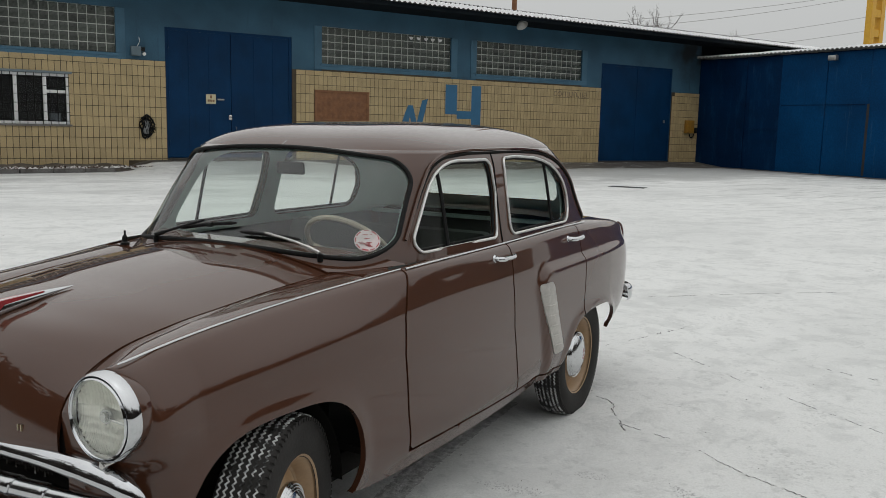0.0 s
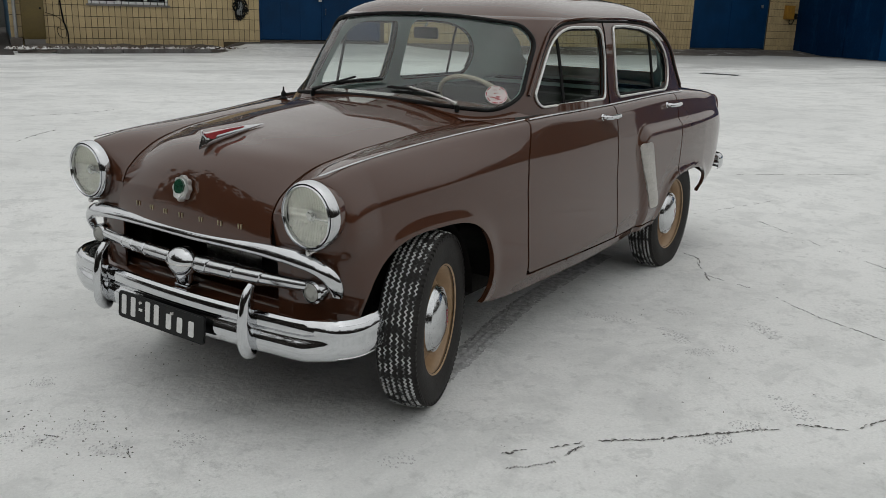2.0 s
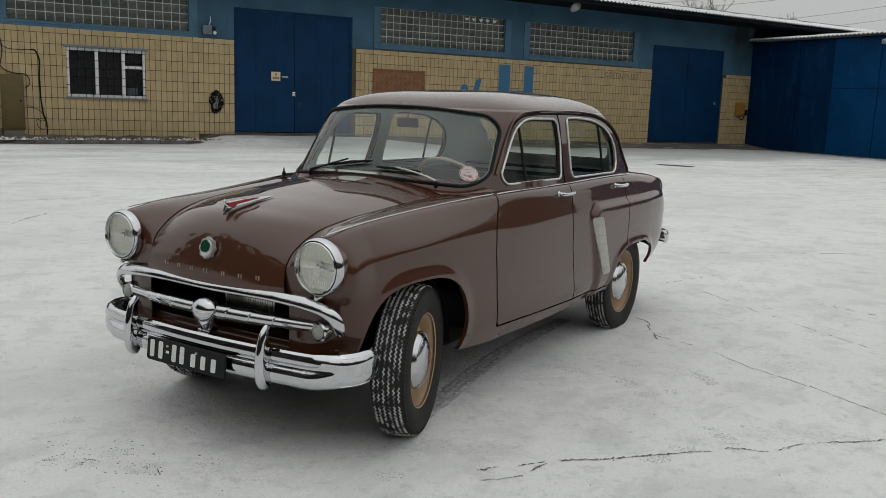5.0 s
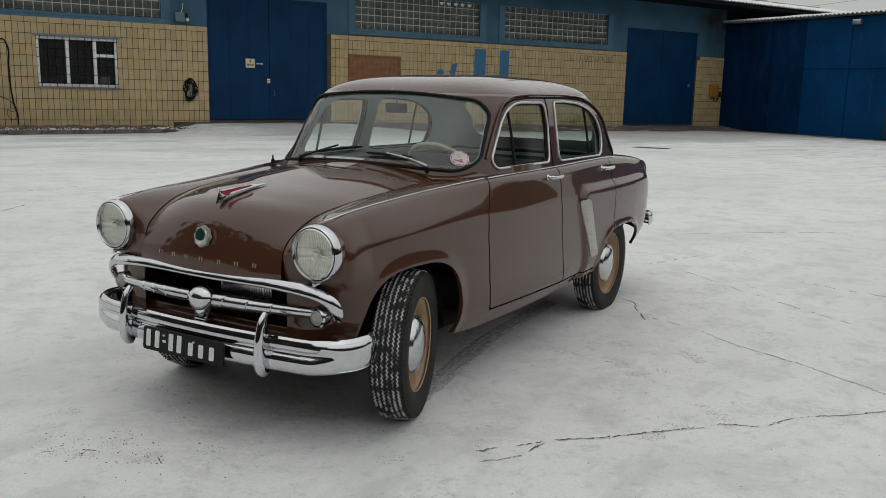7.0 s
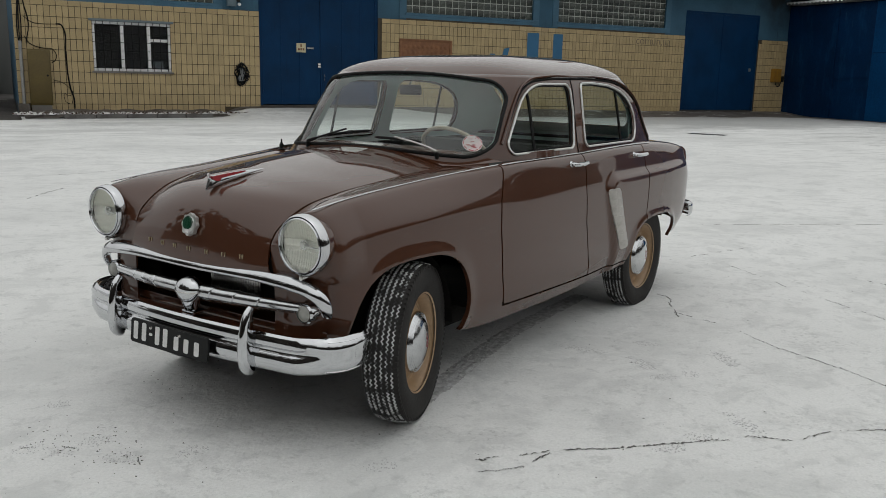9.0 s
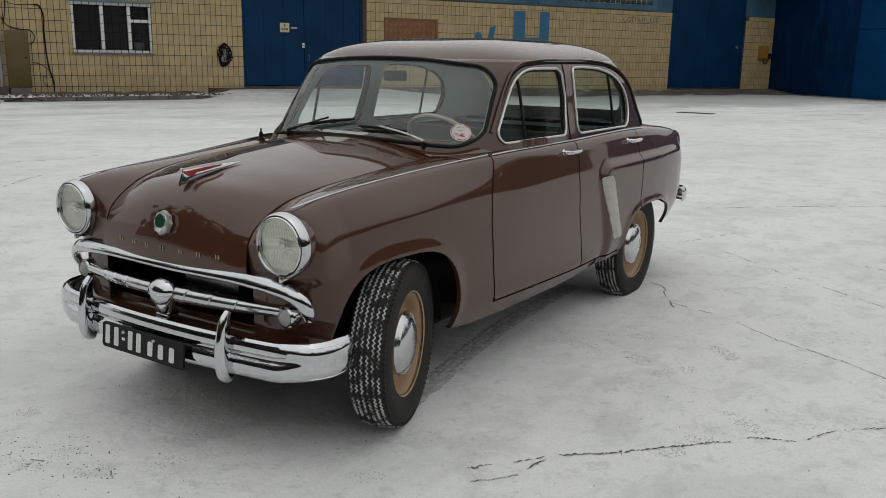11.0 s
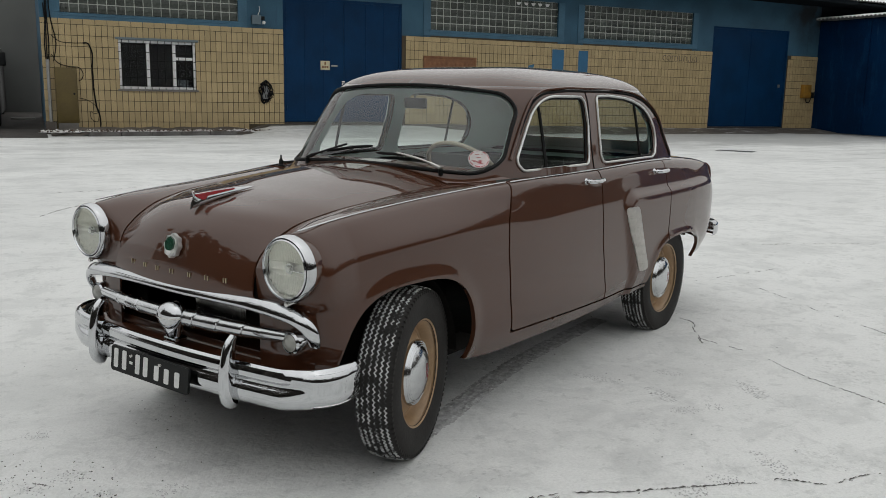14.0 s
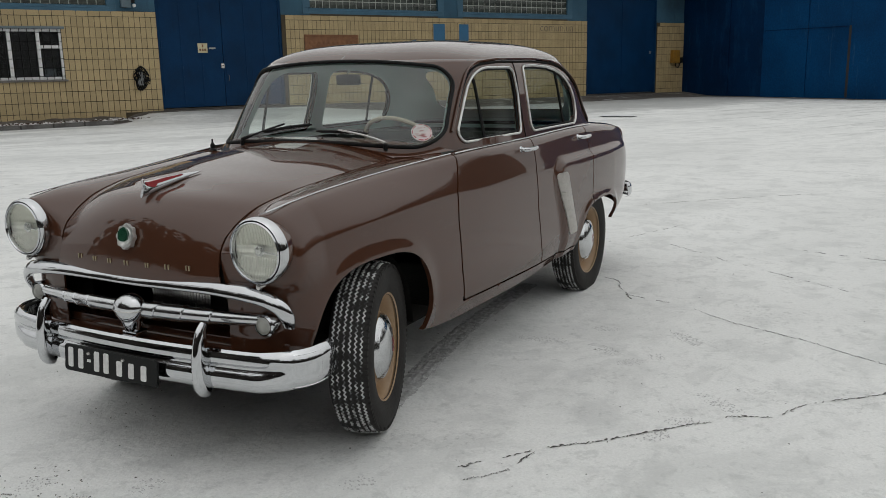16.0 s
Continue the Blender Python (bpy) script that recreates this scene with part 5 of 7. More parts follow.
# ---- front end ----
LENS = glass("fluted_lens", (0.95, 0.95, 0.91), 0.10, 0.14)
for sgn in (1, -1):
    c = (sgn * 0.572, 0, 0.793)
    lampset = thing("headlamp", "", "")
    lampset.parent = car
    tagged(lampset, "round fluted headlamp in a wide chrome rim")
    part("headlamp_rim", Shape().lathe([(0.1005, -0.525), (0.101, -0.534), (0.104, -0.538), (0.1085, -0.533), (0.1115, -0.522), (0.1125, -0.510), (0.111, -0.502), (0.105, -0.500)], c, "y", 56), CHROME, lampset, "wide chrome headlamp rim")
    part("rim_seal", Shape().lathe([(0.104, -0.532), (0.0975, -0.533)], c, "y", 48), RUBBER, lampset)
    part("inner_ring", Shape().lathe([(0.092, -0.526), (0.0925, -0.537), (0.0955, -0.5415), (0.099, -0.538), (0.0995, -0.530)], c, "y", 48), CHROME, lampset, "thin inner chrome ring")
    part("headlamp_bowl", Shape().lathe([(0.106, -0.505), (0.104, -0.49), (0.10, -0.47), (0.09, -0.44)], c, "y", 48), PAINT, lampset, "brown lamp housing")
    bowl = Shape().grid(lambda i, j: (c[0] + 0.098 * i, -0.500 - 0.019 * (i * i + j * j) - 0.0027 * (1 + math.cos(i * 56)) * (abs(j + 0.05) > 0.22) - 0.001 * math.cos(j * 30), c[2] + 0.098 * j), np.linspace(-1, 1, 190), np.linspace(-1, 1, 41))
    part("reflector", clip(bowl, lambda x, y, z: math.hypot(x - c[0], z - c[2]) - 0.096), REFLECTOR, lampset, "silvered lamp bowl behind fluted glass")
    part("bulb_shield", Shape().lathe([(0.0, -0.526), (0.011, -0.524), (0.013, -0.517), (0.018, -0.517), (0.019, -0.512), (0.014, -0.505)], c, "y", 20).tube([(c[0], -0.512, c[2] - 0.006), (c[0] + 0.085, -0.520, c[2] - 0.006)], 0.004, 8), CHROME, lampset)
    def lens(i, j):
        x, z = i * 0.1, j * 0.1
        r2 = (x * x + z * z)
        return (c[0] + x, -0.524 - 0.022 * (1 - r2 / 0.01) + 0.0012 * math.cos(i * 80) * (1 if j > 0.05 or j < -0.3 else 0.25), c[2] + z)
    lens_shape = clip(Shape().grid(lens, np.linspace(-1, 1, 200), np.linspace(-1, 1, 25)), lambda x, y, z: math.hypot(x - c[0], z - c[2]) - 0.094)
    ob = part("headlamp_lens", lens_shape, LENS, lampset, "fluted clear headlamp glass")
    ob.visible_shadow = False
    part("rim_screw", Shape().lathe([(0.0, -0.535), (0.008, -0.533), (0.008, -0.52)], (c[0], 0, c[2] - 0.119), "y", 12).box((c[0] - 0.012, -0.53, c[2] - 0.120), (c[0] + 0.012, -0.49, c[2] - 0.110), 0.003), DULL_CHROME, lampset)

# opening below the bonnet
part("radiator_surround", Shape().grid(lambda a, z: (a * 0.56, -0.40, z), np.linspace(-1, 1, 4), np.linspace(0.40, 0.68, 4)), DARK, car)
core = part("radiator_core", Shape().box((0.0, -0.45, 0.52), (0.4, -0.43, 0.65), 0.004), DARK, car, "dark radiator core behind upright shutters")
for i in range(21):
    x = 0.02 + i * 0.0135
    part("radiator_shutter", Shape().box((x, -0.468, 0.555 + 0.006 * (i % 3)), (x + 0.0085, -0.455, 0.642)), DULL_CHROME, core, smooth=False)


def valance(a, k):
    x = a * 0.62
    bow = -0.515 + 0.03 * abs(a) ** 3
    return (x, bow + 0.11 * (1 - k) ** 2 + 0.035 * k, 0.365 + k * 0.098)


part("splash_apron", Shape().grid(lambda a, k: (a * 0.60, -0.488 + 0.03 * abs(a) ** 3 - k * (0.090 - 0.065 * abs(a) ** 4), 0.436 - 0.028 * k + 0.006 * math.sin(math.pi * k)), np.linspace(-1, 1, 41), np.linspace(0, 1, 6)), PAINT, car)
part("front_valance", Shape().grid(valance, np.linspace(-1, 1, 41), np.linspace(0, 1, 8)).grid(lambda a, k: (a * 0.6, -0.480 + 0.03 * abs(a) ** 3 + k * 0.09, 0.463 + 0.012 * k), np.linspace(-1, 1, 31), (0, 0.3, 1)), PAINT, car)
brow = Shape().grid(lambda a, k: (a * 0.41, -0.498 + 0.03 * k - 0.02 * (1 - a * a), 0.684 - 0.03 * k), np.linspace(-1, 1, 31), np.linspace(0, 1, 5))
part("grille_brow", brow, PAINT, car)
half_bar = [(0.640, -0.470, 0.530), (0.647, -0.482, 0.562), (0.634, -0.496, 0.600), (0.592, -0.510, 0.630), (0.52, -0.520, 0.645), (0.42, -0.527, 0.651), (0.22, -0.534, 0.650)]
moust = spline([(-x, y, z) for x, y, z in half_bar] + [(0, -0.537, 0.648)] + half_bar[::-1], 90)
bar_section = [(-0.020, 0.006), (-0.012, 0.0165), (-0.003, 0.0175), (0.006, 0.013), (0.014, 0.003), (0.0185, -0.008), (0.0175, -0.0145), (0.012, -0.018), (0.0, -0.0165), (-0.014, -0.010)]


def upper_bar(i, j):
    """A slanting face over a rolled lower edge, broader towards the ends."""
    p, d = np.array(moust[i]), np.array(moust[min(i + 1, 89)]) - np.array(moust[max(i - 1, 0)])
    n = np.array((-d[2], 0, d[0])) / (math.hypot(d[0], d[2]) + 1e-9)
    end = min(i, 89 - i)
    k = (1.05 + 0.35 * math.exp(-((end - 12) / 10) ** 2)) * min(1, 0.8 + 0.08 * end)
    f, u = bar_section[j % len(bar_section)]
    return tuple(p + k * (u * n + np.array((0, -f, 0))))


part("upper_grille_bar", Shape().grid(upper_bar, range(90), range(len(bar_section) + 1)).add([upper_bar(0, j) for j in range(10)], [tuple(range(10))]).add([upper_bar(89, j) for j in range(10)], [tuple(range(10))]), CHROME, car, "arched chrome bar over the grille", angle=50)
bar_y = curve((0, -0.54), (0.2, -0.535), (0.4, -0.515), (0.56, -0.490))
RIBS = (-0.375, -0.305, -0.225, 0.115, 0.235, 0.352)
# the cross bar steps down a little after each rib
bar_x = sorted(set(np.linspace(-0.548, 0.548, 80).tolist() + [r + e for r in RIBS for e in (-0.008, -0.006, 0.006, 0.008)]))
bar_r = lambda x: (0.0325 if x > 0 else 0.0285) - (0.0115 if x > 0 else 0.0075) * abs(x) / 0.55 + 0.0022 * max([1 - (abs(r) - abs(x)) / 0.09 for r in RIBS if r * x > 0 and 0 <= abs(r) - abs(x) < 0.09] + [0])
cross = part("lower_grille_bar", Shape().tube([(x, bar_y(abs(x)), 0.543 + 0.008 * max(x, 0) / 0.55) for x in bar_x], [bar_r(x) for x in bar_x], 18), HUB_CHROME, car, "ribbed chrome cross bar of the grille")
for r in RIBS:
    lean = 0.007 if r > 0 else -0.007
    part("bar_rib", Shape().tube([(r + e, bar_y(abs(r + e)), 0.543 + 0.008 * max(r, 0) / 0.55) for e in (-0.007, -0.004, 0.004, 0.007)], [bar_r(r) - 0.001, bar_r(r) + 0.0018, bar_r(r) + 0.0018, bar_r(r) - 0.001], 18).move(Matrix.Translation((r, 0, 0.543)) @ Matrix(((1, 0, lean * 40, 0), (0, 1, 0, 0), (0, 0, 1, 0), (0, 0, 0, 1))) @ Matrix.Translation((-r, 0, -0.543))), CHROME, cross)
boss = part("centre_boss", Shape().grid(lambda a, k: (0.069 * math.cos(a) * math.sin(k) * (1 - 0.10 * max(0.0, -math.sin(a))), -0.545 - 0.062 * math.cos(k) ** 0.8, 0.549 + (0.052 if math.sin(a) > 0 else 0.064) * math.sin(a) * math.sin(k)), np.linspace(0, 2 * math.pi, 41), np.linspace(0, math.pi / 2, 14)), CHROME, cross, "domed chrome grille boss")
part("boss_band", Shape().tube([(0.070 * math.cos(a), -0.5455 - 0.062 * max(math.sin(a), 0) ** 0.8, 0.545) for a in np.linspace(0, math.pi, 30)], 0.0026, 6), DULL_CHROME, boss)
part("boss_foot", Shape().grid(lambda a, k: ((0.050 - 0.020 * k) * math.cos(a), -0.555 + (0.040 - 0.016 * k) * math.sin(a), 0.515 - 0.050 * k), np.linspace(0, 2 * math.pi, 24), np.linspace(0, 1, 6)).box((-0.034, -0.575, 0.452), (0.034, -0.52, 0.466), 0.004), CHROME, boss)
for sgn in (1, -1):
    c = (sgn * 0.563, 0, 0.537)
    pk = part("parking_lamp", Shape().lathe([(0.034, -0.44), (0.040, -0.487), (0.040, -0.506), (0.034, -0.513), (0.031, -0.505)], c, "y", 28), CHROME, car, "small round parking lamp")
    part("lamp_lens", Shape().lathe([(0.03, -0.511), (0.022, -0.519), (0.021, -0.515), (0.012, -0.522), (0.0, -0.523)], c, "y", 24), material("milky_lamp_lens", (0.4, 0.4, 0.37), 0.12), pk)

# front bumper
half_plan = [(0.729, -0.362), (0.737, -0.41), (0.734, -0.47), (0.698, -0.533), (0.61, -0.572), (0.45, -0.599), (0.25, -0.618)]
plan = spline([(-0.968 * x, y) for x, y in half_plan] + [(0, -0.626)] + half_plan[::-1], 90)
prof = [(-0.034, 0.398), (-0.022, 0.408), (-0.006, 0.4105), (0.006, 0.404), (0.012, 0.390), (0.013, 0.374), (0.004, 0.366), (0.001, 0.360), (0.002, 0.353), (0.0085, 0.346), (0.0135, 0.337), (0.0165, 0.325), (0.0172, 0.312), (0.0145, 0.299), (0.008, 0.288), (-0.004, 0.281), (-0.02, 0.280), (-0.03, 0.288)]


def bumper_fn(pl):
    p = np.array(pl)
    d = np.gradient(p, axis=0)
    n = np.stack([d[:, 1], -d[:, 0]], 1) / np.linalg.norm(d, axis=1)[:, None]

    def f(i, j):
        k = min(max((min(i, len(pl) - 1 - i) - 9) / 6, 0), 1)
        plain = 0.013 - 0.028 * abs((prof[j][1] - 0.345) / 0.066) ** 5
        o, z = prof[j][0] * k + plain * (1 - k), 0.4105 - (0.4105 - prof[j][1]) * (1.02 + 0.06 * k)
        return (p[i, 0] + n[i, 0] * o, p[i, 1] + n[i, 1] * o, z + 0.056 + 0.007 * (1 - k))
    return f


bumper = part("front_bumper", Shape().grid(bumper_fn(plan), range(90), range(len(prof))), CHROME, car, "chrome front bumper with a pressed groove")
for sgn in (1, -1):
    x = sgn * 0.387
    g = spline([(x, -0.600, 0.312), (x, -0.622, 0.326), (x, -0.632, 0.40), (x, -0.626, 0.47), (x, -0.614, 0.525), (x, -0.598, 0.549)], 30)
    part("overrider", Shape().tube(g, [(0.037 - 0.009 * i / 29) * math.sin(math.pi * min(max(0.05 + 0.9 * i / 29, 0.05), 0.95)) ** 0.35 for i in range(30)], 18, up=(1, 0, 0), squash=0.62), CHROME, bumper, "upright chrome overrider")
    part("bumper_bolt", Shape().lathe([(0, 0.012), (0.009, 0.009), (0.011, 0)], (0.724 if sgn > 0 else -0.701, -0.385, 0.425), "x", 12), DULL_CHROME, bumper)
pair("bumper_bracket", Shape().box((0.38, -0.59, 0.37), (0.42, -0.35, 0.40), 0.004), DARK, car)
tilt = pose(-0.016, -0.655, 0.363, -6, 0, 0)
plate = part("number_plate", Shape().prism(rounded([(-0.217, -0.034), (0.217, -0.034), (0.217, 0.034), (-0.217, 0.034)], 0.015, 5), -0.003, 0.003).move(tilt), BLACK, car, "black number plate with white marks", False)
part("plate_edge", Shape().tube([(x, -0.003, z) for x, z in rounded([(-0.216, -0.033), (0.216, -0.033), (0.216, 0.033), (-0.216, 0.033)], 0.014, 5)], 0.002, 6, True).move(tilt), BLACK, plate)
# the writing on it as plain bars
for i, x in enumerate((-0.200, -0.148, -0.066, -0.018, 0.048, 0.106, 0.166)):
    h, w, z = (0.036, 0.026, 0.002) if i < 4 else (0.027, 0.027, -0.007)
    part("plate_mark", Shape().prism(rounded([(x - w / 2 + 0.006, z - h + 0.006), (x + w / 2 - 0.006, z - h + 0.006), (x + w / 2 - 0.006, z + h - 0.006), (x - w / 2 + 0.006, z + h - 0.006)], 0.006, 4), -0.0046, -0.0031).move(tilt), WHITE, plate, smooth=False)
part("plate_mark", Shape().box((-0.115, -0.0046, -0.005), (-0.097, -0.0031, 0.005)).move(tilt), WHITE, plate, smooth=False)
for x in (-0.107, 0.066):
    part("plate_bolt", Shape().lathe([(0.0, -0.009), (0.006, -0.0075), (0.0075, -0.003)], (x, 0, 0.026), "y", 10).move(tilt), DULL_CHROME, plate)

# rear bumper and lamps
rplan = spline([(0.722, 3.22), (0.728, 3.27), (0.712, 3.33), (0.63, 3.39), (0.3, 3.43), (0, 3.44), (-0.3, 3.43), (-0.63, 3.39), (-0.712, 3.33), (-0.728, 3.27), (-0.722, 3.22)], 60)
rb = bumper_fn(rplan)
part("rear_bumper", Shape().grid(lambda i, j: (rb(i, j)[0], rb(i, j)[1], 0.49 + 0.78 * (rb(i, j)[2] - 0.39)), range(60), range(len(prof))), CHROME, car, "chrome rear bumper")
for sgn in (1, -1):
    part("tail_lamp", Shape().tube(spline([(sgn * 0.650, 3.20, 0.945), (sgn * 0.662, 3.238, 0.91), (sgn * 0.664, 3.258, 0.84), (sgn * 0.660, 3.262, 0.76)], 14), [0.005, 0.009] + [0.011] * 10 + [0.009, 0.006], 10), material("tail_lamp_red", (0.06, 0.006, 0.006), 0.15), car, "slim upright tail lamp")

# badge, mascot, letter bars
def on_bonnet(a, i):
    return np.array(bonnet(i, a))


B_AT = pose(0, -0.5455, 0.804, -13)
scallop = [(0.040 * (1 + 0.07 * math.cos(8 * t)) * math.cos(t), 0.043 * (1 + 0.07 * math.cos(8 * t)) * math.sin(t)) for t in np.linspace(0, 2 * math.pi, 48, endpoint=False)]
badge = part("bonnet_badge", Shape().prism(scallop, -0.007, 0.010).lathe([(0.0, -0.012), (0.022, -0.0115), (0.030, -0.008), (0.034, -0.006)], (0, 0, 0), "y", 24).move(B_AT), SATIN, car, "scalloped chrome bonnet badge", angle=25)
part("badge_shield", Shape().prism([(-0.025, 0.012), (-0.016, 0.025), (0, 0.033), (0.016, 0.025), (0.025, 0.012), (0.022, -0.010), (0.010, -0.018), (-0.010, -0.018), (-0.022, -0.010)], -0.0165, -0.008).move(B_AT), GREEN, badge, "green enamel shield", False)
part("badge_foot", Shape().prism([(-0.018, -0.020), (0.018, -0.020), (0.012, -0.030), (0, -0.036), (-0.012, -0.030)], -0.0145, -0.008).move(B_AT), WHITE, badge, "", False)
for x, w in ((-0.262, 0.02), (-0.178, 0.017), (-0.098, 0.017), (-0.012, 0.02), (0.09, 0.017), (0.182, 0.02), (0.272, 0.018)):
    pts = [on_bonnet(x / ez[i][0], i) for i in range(1, 12)]
    z = pts[0][2] + 0.024
    j = next((i for i in range(10) if pts[i + 1][2] >= z), 0)
    p = pts[j] + (pts[j + 1] - pts[j]) * (z - pts[j][2]) / (pts[j + 1][2] - pts[j][2])
    part("letter_bar", Shape().box((p[0] - w / 2, p[1] - 0.003, p[2] - 0.0085), (p[0] - w / 2 + 0.005, p[1] + 0.004, p[2] + 0.0085)).box((p[0] + w / 2 - 0.005, p[1] - 0.003, p[2] - 0.0085), (p[0] + w / 2, p[1] + 0.004, p[2] + 0.0085)), GILT, hood, "plain gilt mark", False)
mascot_low = curve((-0.462, 0.929), (-0.364, 0.951), (-0.262, 0.971), (-0.158, 0.990))
mascot_top = curve((-0.462, 0.983), (-0.38, 0.988), (-0.262, 0.993), (-0.158, 0.993))


def mascot_skin(k, a):
    """A wedge-shaped dart: a slanting nose, a broad foot and a long thin tail; a runs round its section."""
    h = 0.5 + 0.5 * math.sin(a)
    y = (-0.462 + 0.021 * h) * (1 - k) - 0.158 * k
    w = (0.017 - 0.010 * h) * (1 - k) ** 0.6 * min(1, 0.35 + 8 * k) + 0.001
    return (w * math.copysign(abs(math.cos(a)) ** 0.6, math.cos(a)), y, mascot_low(y) + (mascot_top(y) - mascot_low(y)) * h)


mas = part("bonnet_mascot", Shape().grid(mascot_skin, np.linspace(0, 1, 30) ** 1.3, np.linspace(0, 2 * math.pi, 21)).add([mascot_skin(0, a) for a in np.linspace(0, 2 * math.pi, 20, endpoint=False)], [tuple(range(20))]), CHROME, car, "chrome dart mascot with red inlays")
for sgn in (1, -1):
    inlay = Shape().prism([(-0.440, 0.983), (-0.434, 0.970), (-0.418, 0.962), (-0.402, 0.962), (-0.392, 0.973), (-0.262, 0.9885), (-0.262, 0.9925), (-0.35, 0.989)], 0.0, 1.0, "x")
    deep = lambda x, y: sgn * (0.002 + x * (0.0125 * (1 - (y + 0.44) / 0.32) ** 0.6))
    part("mascot_inlay", Shape().add([(deep(x, y), y, z) for x, y, z in inlay.v], inlay.f), RED, mas, "red enamel inlay", False)
part("mascot_knob", Shape().tube([(0, -0.446, 0.975), (0, -0.448, 0.989)], 0.003, 8).lathe([(0, -0.006), (0.0045, -0.004), (0.006, 0), (0.0045, 0.004), (0, 0.006)], (0, -0.448, 0.991), "z", 12), CHROME, mas)

# handles, gills, wipers, aerial base
for sgn, dl, dr in ((1, doors_f[0], doors_r[0]), (-1, doors_f[1], doors_r[1])):
    for y0, owner in ((1.275, dl), (2.085, dr)):
        x0 = side_x(y0 + 0.06, 0.962)
        pth = [(sgn * (x0 - 0.005), y0 + 0.005, 0.962), (sgn * (x0 + 0.03), y0 + 0.012, 0.962), (sgn * (x0 + 0.036), y0 + 0.06, 0.962), (sgn * (x0 + 0.034), y0 + 0.125, 0.964), (sgn * (x0 + 0.018), y0 + 0.15, 0.965)]
        h = part("door_handle", Shape().tube(spline(pth, 18), [0.012] * 3 + [0.0105] * 12 + [0.009, 0.007, 0.005], 10), CHROME, owner, "chrome door handle")
        part("handle_rose", Shape().lathe([(0.0, 0.004), (0.014, 0.003), (0.017, -0.004)], (sgn * (x0 + 0.001), y0 + 0.005, 0.962), "x", 16), CHROME, h)

GILL = material("brushed_stone_guard", (0.52, 0.5, 0.47), 0.45, 0.55, (0.4, 0.38, 0.35), 12, 60, 0.6, 0.1)
for sgn, owner in ((1, wings[0]), (-1, wings[1])):
    gy = lambda z: 1.655 + 0.30 * (0.80 - z) + 0.155 * max(0.0, (0.80 - z) / 0.36) ** 2 * 0.4
    def guard_at(k, a, _=0):
        y, z = gy(0.80 - 0.365 * k) + 0.014 + 0.125 * a, 0.80 - 0.365 * k
        return (sgn * (side_x(y, z) + 0.005 + 0.007 * math.sin(math.pi * min(max(a, 0), 1)) * min(1, 8 * k, 8 * (1 - k))), y, z)
    def guard_sd(k, a, _, r=0.028):
        dx, dz = abs(a - 0.5) * 0.125 - (0.0625 - r), abs(k - 0.5) * 0.365 - (0.1825 - r)
        return math.hypot(max(dx, 0), max(dz, 0)) + min(max(dx, dz), 0) - r
    flat = clip(Shape().grid(lambda k, a: (k, a, 0), np.linspace(0, 1, 40), np.linspace(0, 1, 16)), guard_sd)
    sheet = lip(Shape().add([guard_at(*p) for p in flat.v], flat.f), lambda x, y, z: np.array((-0.012 * sgn, 0, 0)))
    guard = part("stone_guard", sheet, GILL, car, "ribbed bright stone guard ahead of the rear wheel")
    for j in range(1, 7):
        z = 0.80 - 0.365 * j / 7
        part("guard_rib", Shape().tube([(sgn * (side_x(gy(z) + 0.022 + 0.11 * a, z) + 0.0045 + 0.006 * math.sin(math.pi * a)), gy(z) + 0.022 + 0.11 * a, z - 0.006 * a) for a in np.linspace(0, 1, 10)], 0.0042, 6), GILL, guard)

for sgn in (1, -1):
    piv = (0.429, 0.505, 1.042) if sgn > 0 else (-0.34, 0.475, 1.048)
    w = part("wiper", Shape().lathe([(0.010, -0.02), (0.011, 0.004), (0.006, 0.009), (0.0, 0.010)], piv, "z", 14), BLACK, car, "chrome wiper arm with a black blade")
    if sgn > 0:
        arm = [(0.429, 0.500, 1.052), (0.361, 0.487, 1.078), (0.2, 0.486, 1.107)]
        strip = [(0.341, 0.507, 1.091), (0.2, 0.498, 1.098), (0.074, 0.494, 1.099)]
    else:
        arm = [(-0.34, 0.473, 1.058), (-0.219, 0.478, 1.095), (-0.108, 0.500, 1.129)]
        strip = [(-0.225, 0.492, 1.090), (-0.1, 0.505, 1.112), (0.035, 0.517, 1.127)]
    part("wiper_arm", Shape().tube(spline(arm, 12), [0.008] * 3 + [0.0048] * 9, 6), DULL_CHROME if sgn > 0 else BLACK, w)
    bl = part("wiper_blade", Shape().tube(spline(strip, 12), [0.003] + [0.0065] * 10 + [0.003], 6), RUBBER, w)
    part("blade_clip", Shape().tube([strip[1], tuple(np.array(strip[1]) + (0.03, -0.004, 0.003))], 0.009, 6), BLACK, bl)
part("aerial_base", Shape().lathe([(0.018, -0.03), (0.018, 0.0), (0.011, 0.006), (0.012, 0.02), (0.008, 0.028), (0.004, 0.034), (0.004, 0.05), (0.0, 0.051)], (-0.575, 0.525, 1.0), "z", 14), BLACK, car, "small black aerial base")

